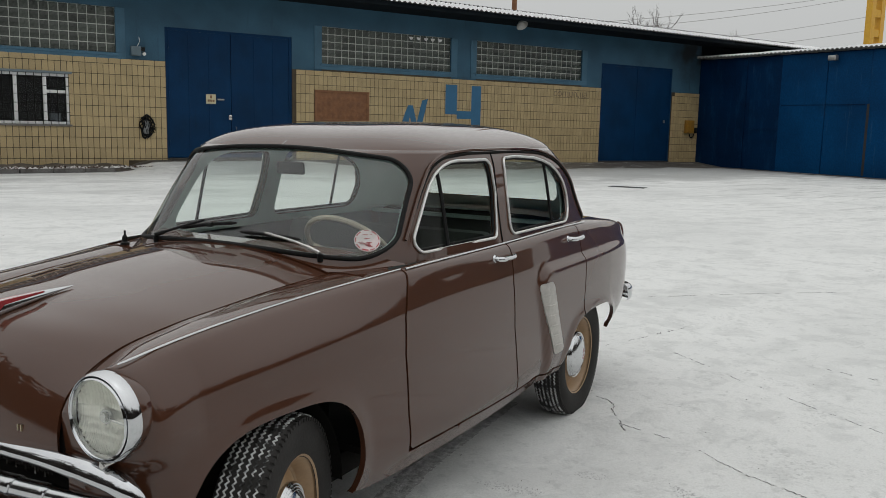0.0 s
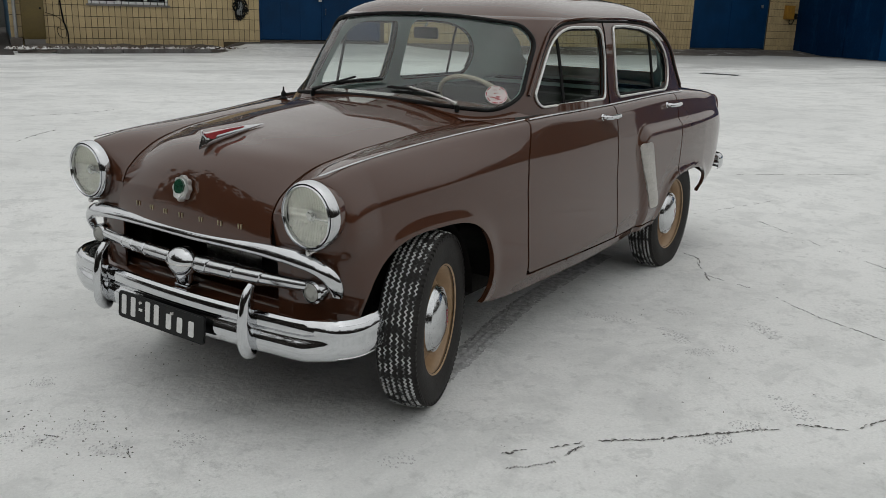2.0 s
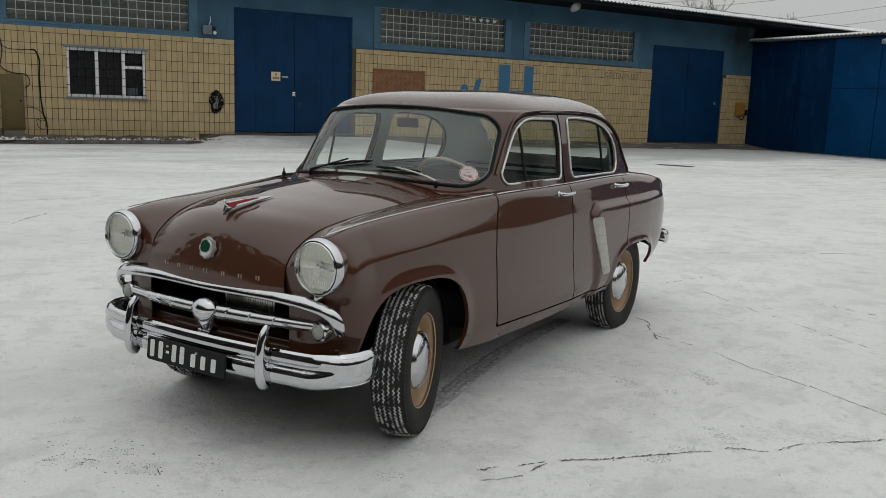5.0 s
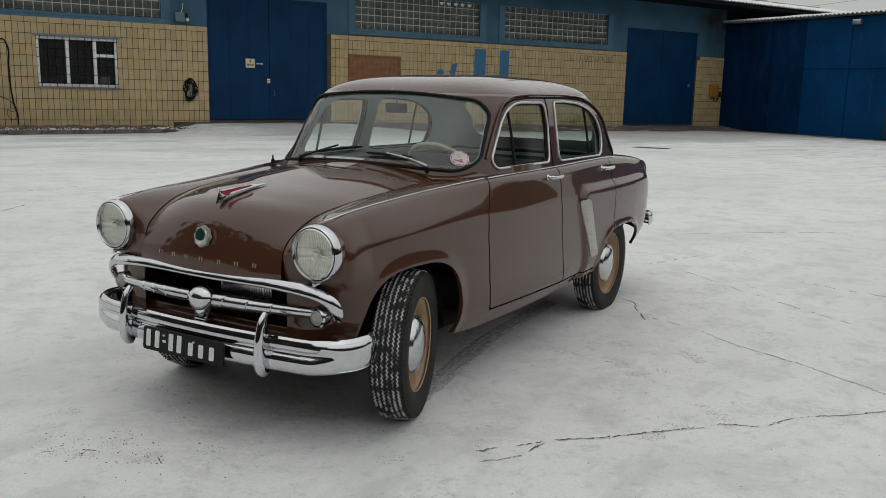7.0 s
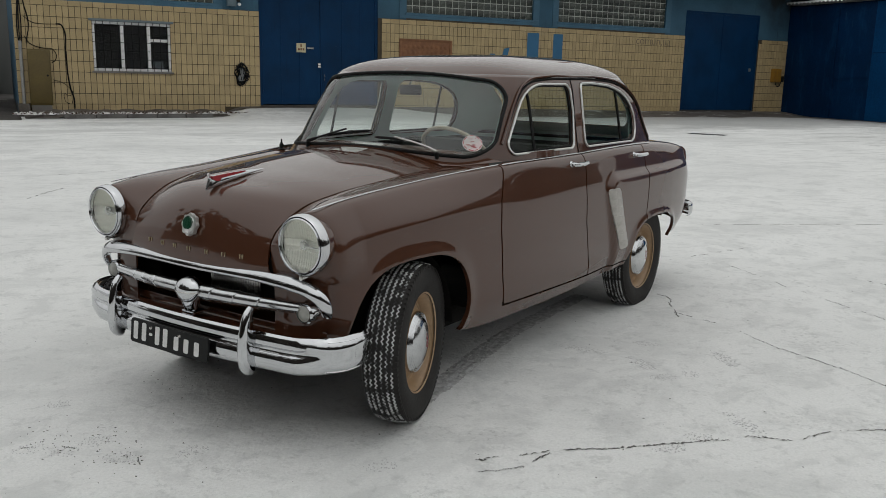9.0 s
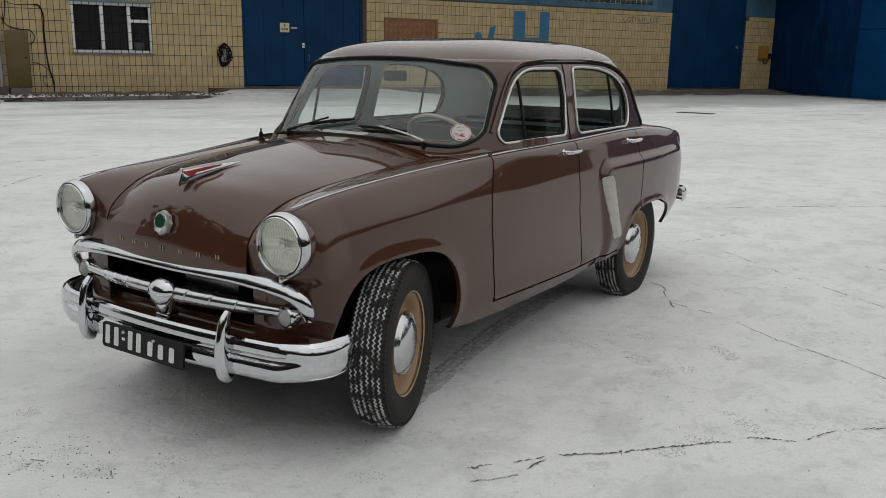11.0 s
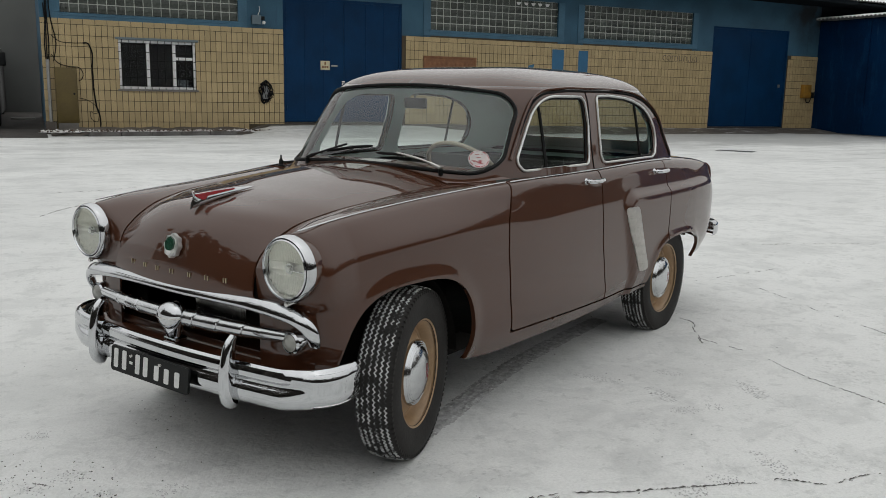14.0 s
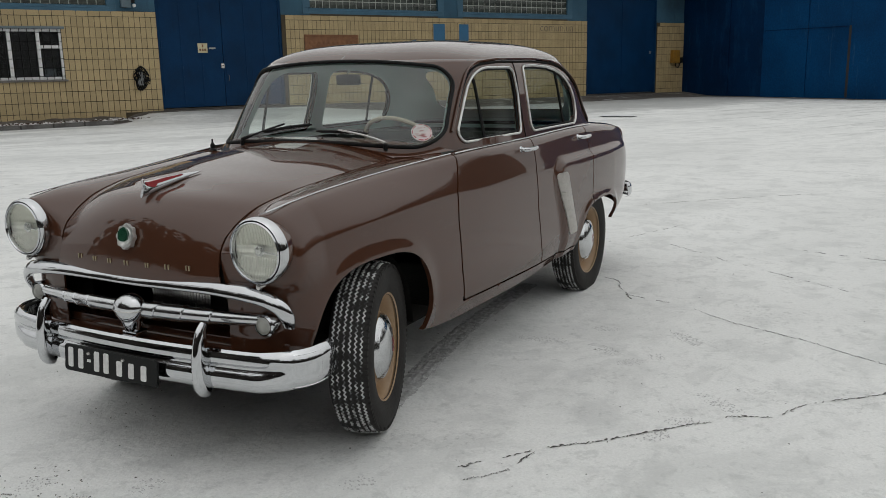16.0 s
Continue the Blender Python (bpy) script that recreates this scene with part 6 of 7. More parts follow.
# ---- inside the car ----
part("dashboard", Shape().grid(lambda x, k: (x, 0.66 + 0.07 * (x / 0.6) ** 2 + 0.10 * math.sin(k * math.pi / 2) + 0.0, 1.045 - 0.28 * (1 - math.cos(k * math.pi / 2))), np.linspace(-0.6, 0.6, 21), np.linspace(0, 1, 10)).grid(lambda x, k: (x, 0.55 + 0.11 * k + 0.07 * (x / 0.6) ** 2, 1.038 + 0.007 * k), np.linspace(-0.56, 0.56, 21), (0, 0.5, 1)), PAINT, car)
part("floor_pan", Shape().box((-0.62, 0.55, 0.335), (0.62, 2.6, 0.36)), DARK, car, smooth=False)
door_in = Shape().grid(lambda y, z: (min(side_x(y, min(z, 0.98)) - 0.045, 0.665), y, z), np.linspace(0.6, 2.45, 24), np.linspace(0.36, 1.01, 10))
pair("door_trim", door_in, DOOR_CARD, car)
for y0, nm in ((1.08, "front_seat"), (1.92, "rear_seat")):
    seat = part(nm, Shape().box((-0.58, y0, 0.45), (0.58, y0 + 0.42, 0.66), 0.07), SEAT_CLOTH, car, "dark bench seat")
    b = Shape().box((-0.58, -0.06, 0), (0.58, 0.07, 0.48), 0.055).move(pose(0, y0 + 0.42, 0.56, -14))
    part("backrest", b, SEAT_CLOTH, seat)
part("parcel_shelf", Shape().box((-0.6, 2.36, 0.99), (0.6, 2.6, 1.01)), GREY_TRIM, car, smooth=False)
part("steering_wheel", Shape().tube([(0.19 * math.cos(a), 0.19 * math.sin(a), 0) for a in np.linspace(0, 2 * math.pi, 48, endpoint=False)], 0.0105, 8, True).tube([(-0.18, 0, 0), (-0.05, 0, -0.03), (0.05, 0, -0.03), (0.18, 0, 0)], 0.01, 8).lathe([(0, 0.0), (0.04, -0.01), (0.045, -0.05)], (0, 0, -0.02), "z", 16).move(pose(0.29, 0.885, 1.008, -46, 0, 0)), CREAM, car, "cream thin-rimmed steering wheel")
part("steering_column", Shape().tube([(0.29, 0.87, 0.99), (0.29, 0.66, 0.82)], 0.022, 10), GREY_TRIM, car)
mir = part("interior_mirror", Shape().box((-0.068, -0.008, -0.026), (0.068, 0.012, 0.026), 0.01).move(pose(0.009, 0.86, 1.318, 6)), BLACK, car, "dark interior mirror")
part("mirror_stalk", Shape().tube([(0.005, 0.86, 1.335), (0.005, 0.862, 1.35), (0.005, 0.875, 1.362)], 0.005), DULL_CHROME, mir)
sx, sz = 0.531, 1.09
srot = Matrix.Translation((sx, cab_front(sx, sz) + 0.014, sz)) @ pose(0, 0, 0, -40, 0, 38)
stk = part("windscreen_sticker", Shape().lathe([(0.0, 0.0), (0.045, 0.0), (0.047, 0.002)], (0, 0, 0), "y", 28).move(srot), material("faded_pink_paper", (0.72, 0.62, 0.62), 0.6), car, "round faded white sticker with a worn red border")
random.seed(6)
ring = Shape()
for i in range(9):
    t0, r0 = i * 0.698 + random.uniform(-0.1, 0.1), random.uniform(0.038, 0.041)
    ring.grid(lambda t, r: (r * math.cos(t), -0.0015, r * math.sin(t)), np.linspace(t0, t0 + random.uniform(0.3, 0.6), 5), (r0, 0.0435))
for i in range(14):
    x, z, w = random.uniform(-0.024, 0.024), random.uniform(-0.026, 0.026), random.uniform(0.003, 0.010)
    ring.box((x - w, -0.002, z - 0.0012), (x + w, -0.0014, z + 0.0012))
part("sticker_border", ring.move(srot), material("faded_red_print", (0.42, 0.06, 0.07), 0.6), stk, "broken red ring and marks", False)


# ---- things on and by the garage front ----
cabinet = thing("electric_cabinet", "tall ochre steel electric cabinet standing against the tiled wall", "cabinet", FACE @ pose(0.1, -0.26, 0.33))
part("cabinet_body", Shape().box((-0.3, 0, 0), (0.3, 0.22, 1.6), 0.012), OCHRE, cabinet)
part("cabinet_door", Shape().box((-0.27, -0.018, 0.05), (0.27, -0.002, 1.56), 0.008), OCHRE, cabinet)
part("cabinet_handle", Shape().lathe([(0.03, 0), (0.03, -0.015), (0, -0.018)], (0.2, -0.018, 0.85), "y", 14), BLACK, cabinet)
part("cabinet_plinth", Shape().box((-0.27, 0.02, -0.3), (0.27, 0.2, 0)), CONCRETE, cabinet, smooth=False)
solo("pipe_footing", Shape().box((-0.52, -0.3, 0.0), (-0.22, -0.03, 0.36), 0.02), MUD, "rough brick footing below the pipe", "footing", FACE)

pipe = thing("cable_pipe", "galvanised pipe with black cables up the wall corner", "pipe", FACE)
part("pipe_tube", Shape().tube([(-0.36, -0.12, 0.36), (-0.36, -0.12, 2.15)], 0.05, 12), GALV, pipe)
for dx, top in ((-0.03, 3.75), (0.0, 4.6), (0.04, 5.2), (0.16, 5.5)):
    part("cable", Shape().tube(spline([(-0.36 + dx, -0.12, 2.1), (-0.36 + dx * 1.6, -0.07, 2.6), (-0.34 + dx * 0.8, -0.05, 3.3), (-0.36 + dx, -0.05, top)], 20), 0.016, 6), CABLE, pipe)
hose = thing("wall_cable", "black cable looped along the cream tiles", "cable", FACE)
part("thick_cable", Shape().tube(spline([(0.62, -0.05, 2.66), (0.74, -0.07, 2.66), (0.82, -0.06, 2.52), (0.84, -0.05, 1.9), (0.87, -0.05, 1.1), (0.92, -0.06, 0.75), (0.98, -0.06, 0.55), (0.99, -0.06, 0.2)], 50), 0.022, 8), CABLE, hose)
part("thin_cable", Shape().tube(spline([(-0.22, -0.05, 2.84), (0.0, -0.05, 2.68), (0.3, -0.05, 2.65), (0.62, -0.05, 2.66)], 30), 0.009, 6), CABLE, hose)
part("thin_cable", Shape().tube(spline([(-0.24, -0.06, 2.3), (-0.1, -0.06, 2.08), (0.2, -0.06, 1.97), (0.5, -0.06, 1.93), (0.58, -0.06, 1.78), (0.52, -0.06, 1.6), (0.44, -0.06, 1.55)], 36), 0.011, 6), CABLE, hose)
part("thin_cable", Shape().tube(spline([(0.44, -0.06, 1.06), (0.65, -0.06, 1.0), (0.86, -0.07, 0.85), (0.96, -0.07, 0.66), (0.84, -0.08, 0.6), (0.74, -0.08, 0.66), (0.76, -0.08, 0.42), (0.9, -0.08, 0.36), (0.96, -0.07, 0.55)], 44), 0.008, 6), CABLE, hose)
# bundle on a hook by the gate
random.seed(5)
coil = thing("cable_bundle", "tangled bundle of black cable and grey rag hanging on tiles", "cable", FACE @ pose(6.02, -0.05, 1.42))
for i in range(9):
    a = random.uniform(-0.05, 0.07)
    r, h = random.uniform(0.07, 0.22), random.uniform(0.16, 0.34)
    loop = [(a + r * math.cos(t) * (0.7 + 0.3 * math.sin(3 * t + i)), -0.03 - 0.02 * (i % 3), -0.02 + h * math.sin(t) - 0.05 * (i % 4)) for t in np.linspace(0, 2 * math.pi, 22, endpoint=False)]
    part("cable_loop", Shape().tube(loop, 0.02, 6, True), CABLE, coil)
for i in range(18):
    t = random.uniform(0, 6.28)
    p = (0.16 * math.cos(t), -0.05, 0.28 * math.sin(t) - 0.08)
    part("cable_end", Shape().tube([p, (p[0] * 1.25, -0.06, p[2] * 1.1 + 0.02), (p[0] * 1.6 + random.uniform(-0.03, 0.03), -0.05, p[2] * 1.2 + random.uniform(-0.05, 0.03))], [0.02, 0.018, 0.012], 6), CABLE, coil)
part("rag", Shape().grid(lambda a, b: (0.12 * a + 0.03 * math.sin(6 * b), -0.09 - 0.02 * math.sin(9 * a + 4 * b), 0.1 - 0.4 * b), np.linspace(-1, 1, 9) * 0.6, np.linspace(0, 1, 9)), material("grey_rag", (0.2, 0.21, 0.21), 0.9), coil)
alarm = thing("alarm_box", "small grey alarm box with a white lead and lamp", "alarm", FACE @ pose(5.82, -0.04, 3.6))
part("box_body", Shape().box((-0.19, -0.1, -0.14), (0.1, 0.035, 0.14), 0.012), material("grey_blue_box", (0.12, 0.17, 0.2), 0.5), alarm)
part("box_lamp", Shape().lathe([(0.0, -0.06), (0.05, -0.05), (0.055, 0.0), (0.03, 0.05)], (0.18, -0.1, -0.08), "y", 14), WHITE, alarm)
part("box_arm", Shape().box((0.08, -0.07, 0.0), (0.22, -0.04, 0.12), 0.01), BLACK, alarm)
part("box_lead", Shape().tube(spline([(0.06, -0.07, 0.0), (0.0, -0.08, 0.12), (0.06, -0.06, 0.3), (0.05, -0.05, 0.42)], 16), 0.01, 6), WHITE, alarm)
plaque = thing("wall_board", "weathered rust-brown board with worn relief on tiles", "board", FACE @ pose(12.72, -0.045, 2.16))
part("board_panel", Shape().box((-1.04, -0.02, -0.5), (1.04, 0.0, 0.52), 0.01), RUST, plaque)
for p, q in (((-1.06, -0.52), (1.06, -0.44)), ((-1.06, 0.46), (1.06, 0.54)), ((-1.06, -0.44), (-0.96, 0.46)), ((0.96, -0.44), (1.06, 0.46))):
    part("board_edge", Shape().box((p[0], -0.04, p[1]), (q[0], -0.021, q[1]), 0.008), RUST, plaque)
for i in range(10):
    for j in range(4):
        part("board_boss", Shape().lathe([(0.0, -0.032), (0.05, -0.03), (0.07, -0.022)], (-0.82 + i * 0.18, 0, -0.33 + j * 0.2), "y", 10), RUST, plaque)
# stencilled shapes on the tiles
for nm, pieces in (("painted_numeral", ((17.05, 17.58, 2.02, 3.13), (17.58, 18.25, 1.86, 2.16), (18.25, 18.7, 1.4, 3.13))),):
    num = thing(nm, "large blue stencilled figure on the cream tiles", "marking", FACE)
    for a, b, p, q in pieces:
        part("stroke", Shape().box((a, -0.041, p), (b, -0.0385, q)), NUMBER_BLUE, num, smooth=False)
slant = thing("painted_numeral", "blue stencilled slanting strokes on the cream tiles", "marking", FACE)
part("stroke", Shape().prism([(14.85, 1.5), (15.1, 1.5), (15.3, 2.05), (15.42, 2.3), (15.62, 2.3), (15.85, 1.5), (15.6, 1.5), (15.5, 1.9), (15.4, 1.5)], -0.041, -0.0385), NUMBER_BLUE, slant, smooth=False)
part("stroke", Shape().prism([(15.75, 1.5), (16.0, 1.5), (16.27, 2.55), (16.02, 2.5)], -0.0415, -0.0386), NUMBER_BLUE, slant, smooth=False)
txt = bpy.data.curves.new("wall_writing", "FONT")
txt.body, txt.size, txt.extrude, txt.offset = "comun,ua", 0.48, 0.001, -0.006
txt_ob = new("wall_writing_source", txt)
bpy.context.view_layer.update()
txt_mesh = bpy.data.meshes.new_from_object(txt_ob.evaluated_get(bpy.context.evaluated_depsgraph_get()))
bpy.data.objects.remove(txt_ob)
txt_mesh.materials.clear()
txt_mesh.materials.append(LEAD)
tagged(new("wall_writing", txt_mesh), "thin grey handwritten letters on the cream tiles", "writing").matrix_basis = FACE @ pose(22.35, -0.04, 2.9, 90, 0, 0)
ybox = thing("gas_box", "small yellow box with a grey fitting on the wall", "box", FACE @ pose(30.64, -0.05, 1.8))
part("box_body", Shape().box((-0.26, -0.18, -0.29), (0.22, 0.02, 0.31), 0.02), material("dirty_yellow_paint", (0.34, 0.17, 0.015), 0.6, 0, (0.2, 0.1, 0.02), 5, 40, 0.7, 0.1), ybox)
part("box_fitting", Shape().box((0.26, -0.16, -0.28), (0.44, 0.0, -0.02), 0.01), BLACK, ybox)
part("box_lead", Shape().tube(spline([(0.0, -0.1, -0.3), (0.03, -0.1, -0.45), (0.2, -0.1, -0.47), (0.32, -0.1, -0.22)], 14), 0.02, 6), CABLE, ybox)
lamp = thing("wall_lamp", "grey dish lamp hanging under the roof edge", "lamp", FACE @ pose(19.55, -1.35, 5.42))
part("lamp_dish", Shape().lathe([(0.03, 0.2), (0.06, 0.16), (0.16, 0.05), (0.23, -0.06), (0.22, -0.07), (0.14, 0.03)], (0, 0, 0), "z", 28).move(pose(0, 0, 0, -40)), GALV, lamp)
part("lamp_arm", Shape().tube([(0, 0.1, 0.15), (0, 0.3, 0.16)], 0.02), GALV, lamp)
flood = thing("flood_lamp", "small flood lamp under the shed roof edge", "lamp", FACE @ pose(SIDE - 0.2, -6.8, 4.62))
part("lamp_case", Shape().box((-0.12, -0.18, -0.1), (0.06, 0.18, 0.1), 0.02), GALV, flood)
part("lamp_bracket", Shape().tube([(0.05, 0, 0.05), (0.2, 0, 0.15)], 0.02), GALV, flood)
chimney = thing("flue_pipe", "thin rusty flue pipe above the garage roof", "pipe", FACE @ pose(20.6, 0.5, 6.0))
part("flue_tube", Shape().tube([(0, 0, 0), (0, 0, 1.8)], 0.1, 12), RUST, chimney)

# kerb and rubbly snow along the wall
KERB = material("wet_dirty_kerb", (0.085, 0.08, 0.074), 0.8, 0, (0.16, 0.155, 0.15), 5, 40, 0.8, 0.5, tone=0.2)
random.seed(11)
for i in range(5):
    u = 1.0 + i * 0.86
    k = solo("kerbstone", Shape().box((-0.42, -0.09, -0.05), (0.42, 0.09, 0.12), 0.03), KERB, "weathered concrete kerbstone with snow on top", "kerb", FACE @ pose(u, -1.45 + 0.1 * i, 0, 0, 0, 6 + random.uniform(-2, 2)), "", group="kerb by the tiled wall")
bed_soil = Shape().grid(lambda u, k: (u, -1.4 + 0.02 * noise.noise((u * 3, 1, 0)) + 0.1 * (u - 1) + k * (1.4 - 0.1 * (u - 1)), 0.10 * min(1, 5 * k + 0.3) * min(1, (u + 0.4) * 2, (5.6 - u) * 2) + 0.05 * noise.noise((u * 2.2, k * 3, 4)) + 0.10 * k), np.arange(-0.4, 5.6, 0.12), np.linspace(0, 1, 12))
solo("soil_bed", bed_soil, MUD, "low bed of frozen soil at the wall foot", "soil", FACE)
DIRTY_SNOW = streaks(material("dirty_snow", (0.74, 0.74, 0.735), 0.85, 0, (0.5, 0.49, 0.47), 9, 60, 0.8, 0.5), (0.12, 0.09, 0.065), (5, 5, 5), 0.54, 0.64, 0.75)
heap = Shape()
for i in range(330):
    u = random.uniform(-0.7, 5.5)
    v = -1.25 + 0.1 * (u - 1) + random.uniform(-0.15, 0.9) * random.random()
    r = random.uniform(0.03, 0.10)
    z = 0.115
    ring = [(u + r * math.cos(t) * random.uniform(0.7, 1.3), v + 0.7 * r * math.sin(t) * random.uniform(0.7, 1.3), z + random.uniform(-0.02, 0.01)) for t in np.linspace(0, 2 * math.pi, 8, endpoint=False)]
    top = (u + random.uniform(-0.3, 0.3) * r, v, z + r * random.uniform(0.4, 0.8))
    heap.add(ring + [top], [(j, (j + 1) % 8, 8) for j in range(8)])
tagged(solo("snow_lumps", heap, DIRTY_SNOW, "scattered lumps of dirty snow along the kerb", "snow", FACE), kind="stuff")
litter = Shape()
for i in range(620):
    u = random.uniform(-0.7, 6.4)
    v = -1.35 + 0.1 * (u - 1) + random.uniform(-0.12, 1.1) * random.random()
    m = pose(u, v, 0.13 + 0.02 * random.random(), random.uniform(-50, 50), random.uniform(-50, 50), random.uniform(0, 360))
    r = random.uniform(0.02, 0.055)
    litter.add([m @ Vector(p) for p in ((-r, 0, 0), (0, -r * 0.5, r * 0.12), (r, 0, 0), (0, r * 0.5, r * 0.12))], [(0, 1, 3), (1, 2, 3)])
LEAVES = by_piece(material("brown_leaf_litter", (0.07, 0.035, 0.018), 0.9, 0, (0.03, 0.02, 0.014), 6, 40, 0.7, 0.1), 0.5, True)
tagged(solo("leaf_litter", litter, LEAVES, "brown dead leaves and scraps strewn along the kerb", "leaves", FACE, smooth=False, fix=False), kind="stuff")
tagged(solo("alley_slab", Shape().box((-1.5, 4.2, 0.25), (-0.75, 4.6, 0.33), 0.01), CONCRETE, "pale slab lying on the dirt in the alley", "slab", FACE), kind="")
solo("alley_bank", Shape().grid(lambda u, k: (u, 3.2 + 9 * k, 0.30 * min(1, 2.2 * k) + 0.05 * noise.noise((u, 7 * k, 0))), np.arange(-14, -0.3, 0.4), np.linspace(0, 1, 12)), DARK_DIRT, "low bank of dark dirt behind the bus", "soil", FACE)
drain = thing("drain_grate", "dark wet drain slot in the ice", "drain", FACE @ pose(16.3, -10.45, 0.0, 0, 0, -62))
part("grate", Shape().box((-0.5, -0.22, -0.02), (0.5, 0.22, 0.006), 0.004), BLACK, drain)

# ---- bus in the alley ----
bus = thing("bus", "red and white old city bus parked in the alley", "bus", FACE @ pose(-3.02, 3.0, 0))
BUS_RED = material("red_bus_paint", (0.55, 0.008, 0.022), 0.35, 0, (0.45, 0.007, 0.018), 1.5, 30, 0.5, 0.05, spec=0.3)
BUS_GREY = material("grime_grey_paint", (0.022, 0.018, 0.018), 0.5, 0, (0.014, 0.012, 0.012), 2, 30, 0.5, 0.1, spec=0.2)
side_w = 1.25
part("bus_body", Shape().box((-side_w, 0.06, 0.35), (side_w, 9.0, 2.85), 0.14), BUS_GREY, bus)
part("bus_front", Shape().box((-side_w + 0.02, -0.03, 0.95), (side_w - 0.02, 0.16, 1.62), 0.06), BUS_RED, bus, "red front panel")
part("lower_band", Shape().box((-side_w, -0.05, 0.62), (side_w, 0.2, 0.94), 0.05), WHITE, bus, "white lamp band")
part("lamp_panel", Shape().box((-side_w + 0.12, -0.075, 0.68), (side_w - 0.12, -0.04, 0.9), 0.02), BLACK, bus)
part("bumper", Shape().box((-side_w - 0.02, -0.14, 0.2), (side_w + 0.02, 0.2, 0.6), 0.06), BLACK, bus)
part("roof_cap", Shape().box((-side_w + 0.06, -0.02, 2.78), (side_w - 0.06, 9.0, 2.96), 0.09), WHITE, bus)
for x0 in (-side_w + 0.01, side_w - 0.13):
    part("front_pillar", Shape().box((x0, 0.0, 1.62), (x0 + 0.12, 0.14, 2.75), 0.03), BLACK, bus)
part("windscreen_rubber", Shape().tube([(p[0], -0.02, p[1]) for p in rounded([(-1.0, 1.75), (1.0, 1.75), (1.0, 2.6), (-1.0, 2.6)], 0.1)], 0.035, 6, True), BLACK, bus)
ob = part("windscreen", Shape().box((-1.08, -0.012, 1.67), (1.08, 0.012, 2.68)), GLASS, bus, "dim bus windscreen", False)
ob.visible_shadow = False
part("cab_dark", Shape().box((-1.1, 0.04, 1.66), (1.1, 0.055, 2.29)), BUS_GREY, bus, "", False)
part("blind", Shape().box((-1.1, 0.03, 2.2), (1.1, 0.039, 2.68)), CREAM, bus, "cream blind behind the glass", False)
for x in (1.0, 0.73, -0.73, -1.0):
    part("headlamp", Shape().lathe([(0.0, -0.125), (0.08, -0.115), (0.118, -0.09), (0.122, -0.07), (0.10, -0.05)], (x, 0, 0.79), "y", 20), REFLECTOR, bus)
for x0, x1 in ((0.7, 1.05), (0.05, 0.5), (-0.5, -0.05)):
    part("front_flash", Shape().box((x0, -0.05, 1.1), (x1, -0.03, 1.2), 0.01), WHITE, bus, "", False)
part("wiper", Shape().tube([(0.2, -0.05, 1.62), (0.7, -0.06, 1.72), (1.0, -0.06, 1.7)], 0.015, 6), BLACK, bus)
part("snow_on_sill", Shape().box((-1.15, -0.09, 1.57), (1.2, 0.0, 1.69), 0.03), SNOW, bus)
mr = part("mirror", Shape().box((1.3, -0.1, 2.0), (1.52, -0.02, 2.42), 0.03), BLACK, bus)
part("mirror_arm", Shape().tube([(1.2, -0.02, 2.35), (1.38, -0.06, 2.4)], 0.02, 6), BLACK, mr)
part("roof_hatch", Shape().box((0.4, 0.1, 3.0), (0.95, 0.5, 3.06), 0.02), SNOW, bus)
part("bus_aerial", Shape().tube([(1.05, 0.2, 2.95), (0.96, 0.25, 3.5)], 0.008, 5), CABLE, bus)
for i in range(4):
    part("side_window", Shape().box((side_w - 0.002, 0.4 + i * 1.5, 1.75), (side_w + 0.006, 1.7 + i * 1.5, 2.6)), BLACK, bus, smooth=False)
for y in (1.2, 6.2):
    for sgn in (1, -1):
        part("bus_wheel", Shape().lathe([(0.0, 0.1), (0.3, 0.12), (0.48, 0.12), (0.5, 0.08), (0.5, -0.12), (0.0, -0.12)], (sgn * 1.1, y, 0.5), "x", 28), TYRE, bus)

# ---- behind the roofs ----
BARK = material("bare_bark", (0.10, 0.085, 0.075), 0.9, 0, (0.07, 0.06, 0.05), 3, 30, 0.5, 0.3)
def bare_tree(at, height, seed, label):
    rng = random.Random(seed)
    t = thing("tree", label, "tree", at)
    trunk, twigs = Shape(), Shape()
    def limb(p, d, length, r, depth):
        pts, q = [p], Vector(p)
        for _ in range(4):
            d = (d + Vector((rng.uniform(-1, 1), rng.uniform(-1, 1), rng.uniform(-0.2, 0.6))) * 0.16).normalized()
            q = q + d * length / 4
            pts.append(tuple(q))
        (trunk if depth < 2 else twigs).tube(pts, [r, r * 0.85, r * 0.7, r * 0.55, r * 0.4], 5, caps=False)
        if depth < 4:
            for k in range(5 if depth else 9):
                j = rng.randint(2, 4)
                out = Vector((rng.uniform(-1, 1), rng.uniform(-1, 1), rng.uniform(0.0, 0.5))).normalized()
                limb(pts[j], (d * 1.0 + out * 0.55).normalized(), length * rng.uniform(0.42, 0.62), max(r * 0.5, 0.012), depth + 1)
    limb((0, 0, 0), Vector((0, 0, 1)), height * 0.62, height * 0.013, 0)
    part("trunk", trunk, BARK, t, fix=False)
    tagged(part("crown", twigs, BARK, t, fix=False), kind="stuff")
    return t


